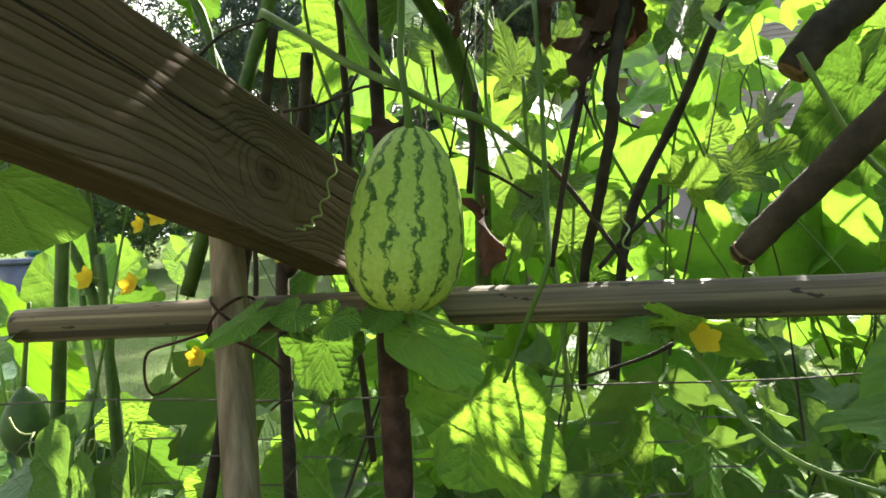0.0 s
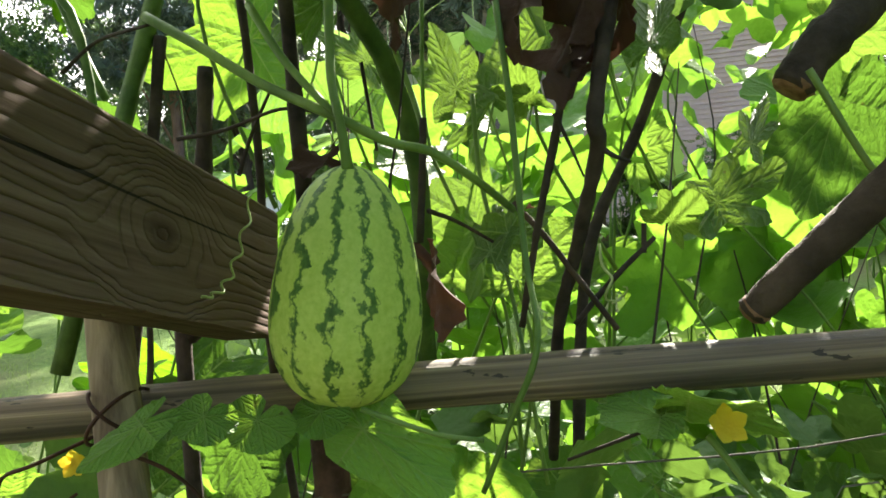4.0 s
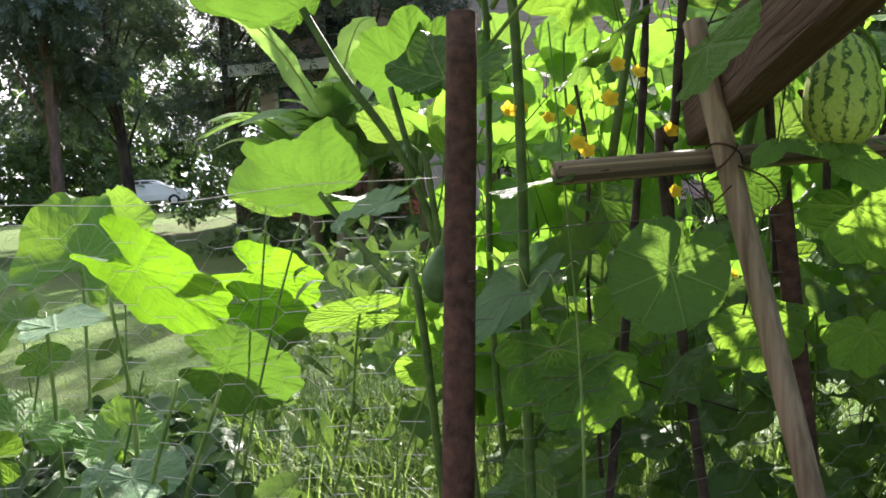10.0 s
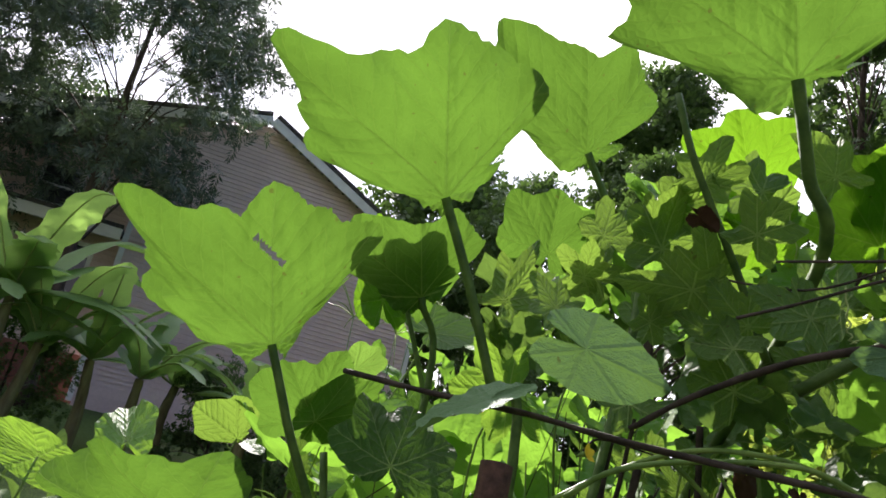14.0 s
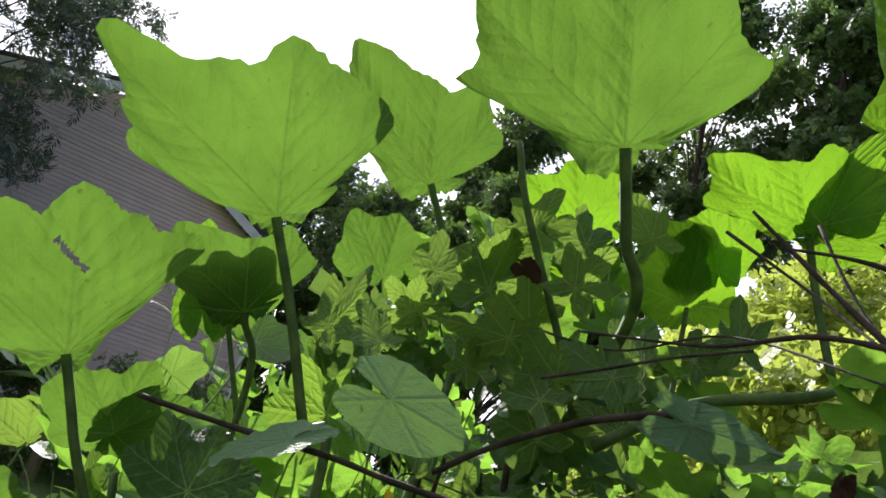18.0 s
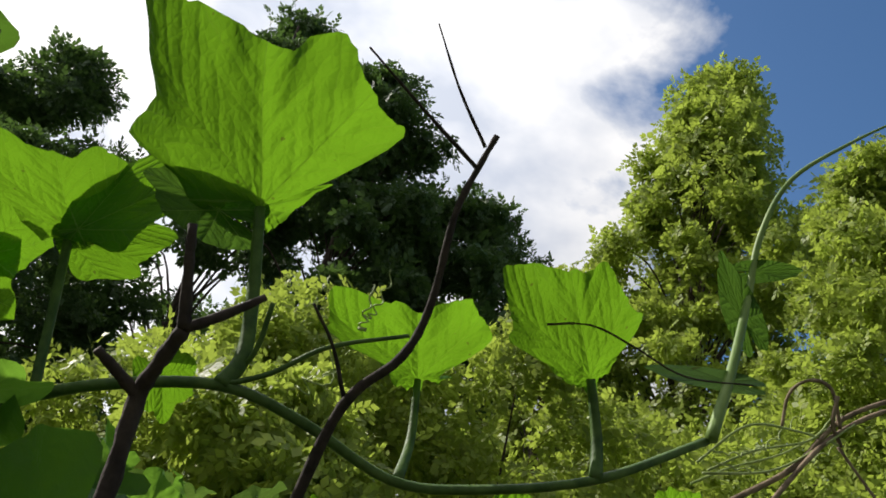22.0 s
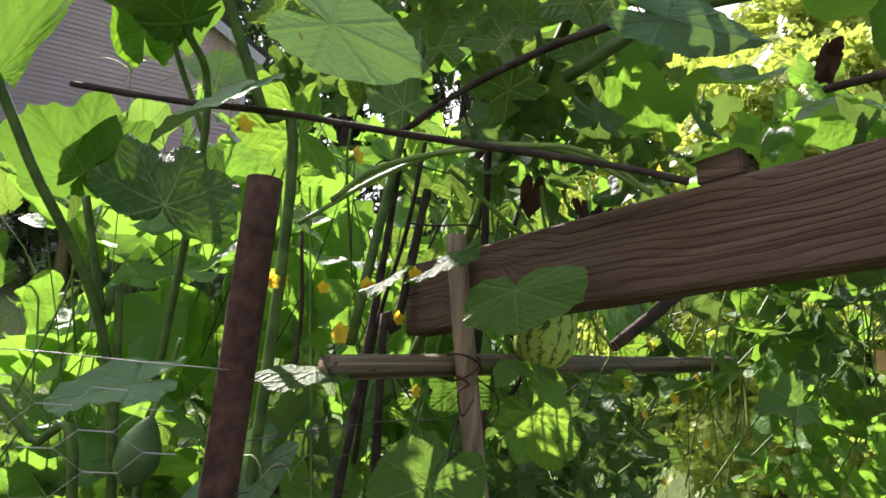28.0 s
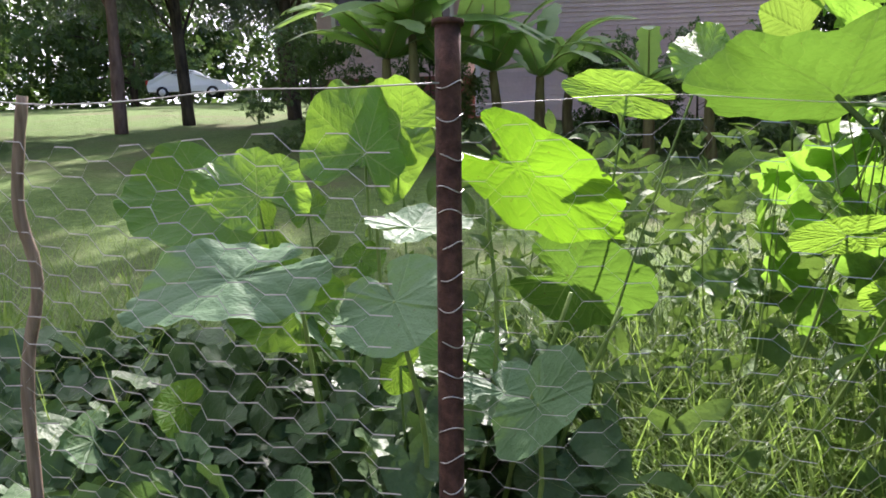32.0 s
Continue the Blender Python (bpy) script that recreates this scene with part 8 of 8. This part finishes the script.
for i, (tx, ty, th) in enumerate(((-14, 52, 15), (-8, 55, 17), (-2, 56, 16), (4, 52, 18), (11, 50, 17), (-20, 46, 14), (-5, 48, 9), (18, 44, 16))):
    tree("wood_tree", ground_at(tx, ty), th, 5.0, 0.25, "tall dark tree of the wood behind the drive", M_TREE, M_BARK, 2250, 70 + i, (0.6, 1.0), 0.1, "wood behind the drive", None, 22)
# trees beyond the trellis
SUNNY = "tall fresh green tree with yellowish flower sprays"
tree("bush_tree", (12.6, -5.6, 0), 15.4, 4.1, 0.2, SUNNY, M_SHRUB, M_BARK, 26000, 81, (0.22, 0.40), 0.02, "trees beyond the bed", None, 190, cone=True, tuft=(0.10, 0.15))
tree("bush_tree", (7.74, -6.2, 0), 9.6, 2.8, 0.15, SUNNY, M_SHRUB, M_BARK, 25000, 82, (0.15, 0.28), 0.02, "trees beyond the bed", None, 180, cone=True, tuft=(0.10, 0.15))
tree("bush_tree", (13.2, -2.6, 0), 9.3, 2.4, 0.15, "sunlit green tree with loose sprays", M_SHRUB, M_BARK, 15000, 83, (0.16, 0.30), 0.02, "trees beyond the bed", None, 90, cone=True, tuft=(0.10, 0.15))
DARK = "tall dark shaded tree against the sky"
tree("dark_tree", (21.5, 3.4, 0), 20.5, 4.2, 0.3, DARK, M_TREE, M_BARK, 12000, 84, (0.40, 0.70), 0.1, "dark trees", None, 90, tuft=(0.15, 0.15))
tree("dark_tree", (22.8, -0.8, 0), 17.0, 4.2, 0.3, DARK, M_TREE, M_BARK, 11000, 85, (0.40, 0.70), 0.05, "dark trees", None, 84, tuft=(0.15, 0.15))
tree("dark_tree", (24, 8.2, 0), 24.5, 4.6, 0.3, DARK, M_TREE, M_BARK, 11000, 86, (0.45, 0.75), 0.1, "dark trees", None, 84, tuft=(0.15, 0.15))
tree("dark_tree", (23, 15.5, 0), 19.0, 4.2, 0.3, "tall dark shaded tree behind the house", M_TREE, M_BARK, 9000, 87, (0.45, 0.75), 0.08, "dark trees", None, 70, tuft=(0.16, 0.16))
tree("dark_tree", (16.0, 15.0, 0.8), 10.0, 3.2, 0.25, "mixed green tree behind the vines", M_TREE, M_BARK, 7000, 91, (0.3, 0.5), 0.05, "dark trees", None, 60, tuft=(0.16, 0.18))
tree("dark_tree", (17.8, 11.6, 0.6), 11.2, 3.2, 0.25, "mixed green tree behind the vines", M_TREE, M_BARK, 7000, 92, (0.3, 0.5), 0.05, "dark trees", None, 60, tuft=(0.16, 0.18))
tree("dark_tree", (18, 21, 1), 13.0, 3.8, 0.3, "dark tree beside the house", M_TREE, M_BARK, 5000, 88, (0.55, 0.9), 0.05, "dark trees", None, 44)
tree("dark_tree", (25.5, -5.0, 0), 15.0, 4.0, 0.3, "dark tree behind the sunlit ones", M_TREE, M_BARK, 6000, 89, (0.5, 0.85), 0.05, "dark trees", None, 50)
tree("bush_tree", (9.5, -13.0, 0), 13.0, 3.4, 0.2, "fresh green tree beyond the bed", M_SHRUB, M_BARK, 5720, 90, (0.42, 0.72), 0.02, "trees beyond the bed", None, 34, 0.7)
for i, (bx, by, bh, bs) in enumerate(((6.2, -1.2, 4.4, 1.5), (6.9, 0.6, 4.6, 1.6), (7.4, -3.4, 4.6, 1.6), (5.6, -4.6, 3.6, 1.4), (7.2, 2.6, 4.0, 1.5), (5.0, 0.9, 3.2, 1.1))):
    tree("shrub", (bx, by, 0), bh, bs, 0.04, "bright sunlit shrub with fine leaves", M_SHRUB, M_BARK, 5280, 100 + i, (0.16, 0.30), 0.02, "shrubs beyond the bed", None, 30, 0.5)

_rw = np.random.default_rng(9)
_pl = []
for _i in range(5200):
    _x = -60 + 110 * _rw.random()
    _y = 52 + 8 * _rw.random() + 0.01 * _x * _x
    _pl.append(((_x, _y, ground_z(_x, _y) + 9.0 * _rw.random() ** 1.3), _rw.normal(0, 1, 3), unit(_rw.normal(0, 0.7, 3) + np.array((0, -0.5, 0.6))), 1.0 + 1.0 * _rw.random()))
tagged(batch("far_woods", SPRIG, _pl, M_TREE), "dark undergrowth of the wood behind the drive", "wood", kind="stuff")



# ---------- banana clump ----------
def banana(at, n, height, seed, lean=0.0):
    rng = np.random.default_rng(seed)
    t = thing("banana_plant", at, "banana plant with broad arching leaves on a fleshy trunk", "banana plant", group="banana plants")
    A = np.array(at)
    top = A + np.array((rng.normal(0, 0.08), rng.normal(0, 0.08), height * 0.43))
    tube("trunk", [A - (0, 0, 0.1), (A + top) / 2 + rng.normal(0, 0.03, 3), top], 0.10, 0.06, M_BANANA_TRUNK, t, seg=12, lump=0.1, seed=seed)
    for i in range(n):
        a = 6.283 * i / n + rng.random() * 0.7
        up = 0.45 + 1.30 * rng.random() ** 1.3
        L = height * (0.46 + 0.18 * rng.random())
        d = np.array((math.cos(a), math.sin(a), 0))
        s = np.array((-math.sin(a), math.cos(a), 0))
        V, F = [], []
        m = 14
        for k in range(m + 1):
            u = k / m
            c = top + d * L * (u * 0.9) + np.array((0, 0, L * (up * u - (0.45 + 0.3 * up) * u * u)))
            w = 0.0 if k == 0 else 0.135 * height * 0.55 * math.sin(math.pi * min(1, 0.12 + u * 0.88)) ** 0.6
            fl = 0.25 * w * (1 + 0.6 * math.sin(9 * u + i))
            tear = 0.85 + 0.15 * math.sin(31 * u + 2 * i)
            V += [c - s * w * tear - (0, 0, fl), c + (0, 0, 0.0), c + s * w * (1.7 - tear) - (0, 0, fl)]
        for k in range(m):
            q = 3 * k
            F += [(q, q + 1, q + 4, q + 3), (q + 1, q + 2, q + 5, q + 4)]
        put("leaf", mesh_from("leaf", V, F), M_BANANA, t)
        tube("midrib", [V[1], V[1 + 3 * 5] - np.array((0, 0, 0.012)), V[1 + 3 * 10] - np.array((0, 0, 0.012)), V[1 + 3 * m]], 0.016, 0.004, M_TENDRIL, t, seg=5, per=3)
    return t


M_BANANA_TRUNK = mat_plain("banana_trunk", (0.10, 0.075, 0.04), (0.22, 0.21, 0.10), 12, 0.7, stretch=(1, 1, 0.2), bumps=0.4)
banana(ground_at(1.55, 10.7), 13, 4.0, 1)
banana(ground_at(1.25, 11.1), 9, 3.2, 2)
banana(ground_at(1.95, 11.0), 8, 2.9, 3)
banana(ground_at(2.95, 11.1), 8, 2.9, 4)
banana(ground_at(3.6, 10.9), 7, 2.7, 5)
banana(ground_at(4.3, 11.3), 7, 2.7, 6)
banana(ground_at(4.9, 10.0), 7, 2.5, 7)
banana(ground_at(5.7, 9.6), 7, 2.3, 8)
for i, (bx, by, bh, bs) in enumerate(((0.4, 12.6, 1.9, 0.9), (2.3, 12.4, 1.6, 0.8), (5.0, 11.0, 1.6, 0.9), (6.0, 10.4, 1.7, 0.9), (7.2, 9.8, 1.9, 1.0), (8.6, 9.0, 2.0, 1.1))):
    tree("garden_shrub", ground_at(bx, by), bh, bs, 0.03, "dark green garden shrub in front of the house", M_TREE, M_BARK, 1500, 120 + i, (0.10, 0.20), 0.02, "shrubs by the house", None, 18, 0.5)



# ---------- veined leaves of the climbing vines behind the netting ----------
climber = thing("cucumber_vine", (0.3, 0.75, 0.0), "climbing cucumber vine, its broad leaves lit from behind", "vine")
rng = np.random.default_rng(77)
KINDS = ("pumpkin", "block", "melon", "square", "big", "pumpkin", "melon")
MATS = (M_ROUND, M_PUMP, M_MELON_LEAF, M_THICK_VEIN, M_ROUND, M_MELON_LEAF)
for i in range(120):
    x, y = -0.25 + 1.75 * rng.random(), 0.66 + 0.75 * rng.random()
    z = 0.45 + 1.18 * rng.random() ** 0.85
    r = 0.045 + 0.06 * rng.random()
    n = unit((rng.normal(0, 0.45), -0.75, 0.45 + rng.normal(0, 0.35)))
    tip = rng.normal(0, 1, 3) + np.array((0, 0, 0.35))
    tip = unit(tip - n * np.dot(tip, n))
    side = np.cross(tip, n)
    # leaves below 0.95 m take the darker melon leaf colour to look shaded
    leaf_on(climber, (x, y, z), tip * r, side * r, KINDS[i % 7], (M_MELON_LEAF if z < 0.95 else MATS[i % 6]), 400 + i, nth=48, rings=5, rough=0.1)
    tube("leaf_stalk", [(x, y, z), (x + rng.normal(0, 0.02), y + 0.02, z - 0.08), (x + rng.normal(0, 0.05), y + 0.03, z - 0.22)], 0.0016, 0.0022, M_STEM, climber, seg=5, per=3)


# ---------- beyond the board: new plank rail, straw, bins ----------
rail = thing("plank_rail", (1.55, -0.2, 0), "new yellow plank nailed to two short posts", "rail")
pl = box("plank", -0.75, 0.75, -0.012, 0.012, -0.03, 0.03, M_PLANK, rail, "", 0.002)
pl.matrix_basis = Matrix.Translation((1.70, -0.52, 1.372)) @ Euler((0, -0.228, radians(-90))).to_matrix().to_4x4()
for py, pz in ((0.13, 1.20), (-1.12, 1.48)):
    tube("post", [(1.735, py, -0.05), (1.735, py, pz)], 0.022, 0.02, M_STAKE, rail, seg=10, lump=0.05)
brace = thing("plank_brace", (1.62, 0.15, 1.0), "narrow yellow batten sloping down to the plank rail", "batten")
bt = box("batten", -0.30, 0.30, -0.010, 0.010, -0.019, 0.019, M_PLANK, brace, "", 0.002)
bt.matrix_basis = look((1.52, 0.17, 1.405), (1.665, -0.10, 1.313)) @ Matrix.Rotation(radians(90), 4, "Y")
for k, (pts, r, mat) in enumerate((
        ([(1.50, 0.14, 1.372), (1.50, -0.10, 1.412), (1.50, -0.45, 1.452), (1.52, -0.95, 1.53)], 0.011, M_BRANCH),
        ([(1.58, -0.06, 1.345), (1.57, -0.26, 1.388), (1.58, -0.52, 1.425), (1.58, -0.95, 1.50)], 0.007, M_ROOT),
        ([(1.62, -0.02, 1.332), (1.61, -0.40, 1.385), (1.62, -1.0, 1.47)], 0.006, M_BRANCH),
        ([(1.20, -0.28, 1.46), (1.21, -0.36, 1.42), (1.20, -0.46, 1.375)], 0.013, M_BRANCH),
        ([(1.20, -0.46, 1.32), (1.19, -0.47, 1.40), (1.20, -0.465, 1.47)], 0.012, M_ROOT))):
    cane = thing("cut_branch", pts[0], "dry cut branch lying across the straw behind the board", "branch", "cut branches behind the board")
    tube("stick", pts, r, r * 0.75, mat, cane, lump=0.25, seed=300 + k)
rng = np.random.default_rng(5)
straw = [((0.9 + 1.6 * rng.random(), -1.3 + 1.2 * rng.random(), 0.03 + 1.02 * rng.random() ** 0.7), rng.normal(0, 1, 3) * (1, 1, 0.25), (0, 0, 1), 0.12 + 0.2 * rng.random()) for _ in range(1500)]
tagged(batch("straw_heap", [lance_leaf(0.018, 4, 0.12), lance_leaf(0.012, 4, -0.1)], straw, M_STRAW), "loose heap of dry yellow straw behind the board", "straw", kind="stuff")


def bin_tub(name, at, r, h, mat, label):
    t = thing(name, at, label, "bin")
    A = np.array(at)
    for nm, z0, z1, r0, r1 in (("tub", 0.0, h, r * 0.82, r), ("rim", h - 0.03, h + 0.012, r * 1.06, r * 1.08), ("lid", h + 0.013, h + 0.045, r * 1.05, r * 0.95)):
        v, f = tube_data([A + (0, 0, z0), A + (0, 0, (z0 + z1) / 2), A + (0, 0, z1)], r0, r1, 28)
        put(nm, mesh_from(nm, v, f), mat, t)


bin_tub("plastic_bin", (-4.39, 9.23, ground_z(-4.39, 9.23)), 0.30, 0.85, M_TEAL, "teal plastic bin standing on the lawn")
bin_tub("plastic_bin", (-4.68, 9.02, ground_z(-4.68, 9.02)), 0.28, 0.75, M_BLUEGREY, "grey-blue plastic bin with a lid on the lawn")
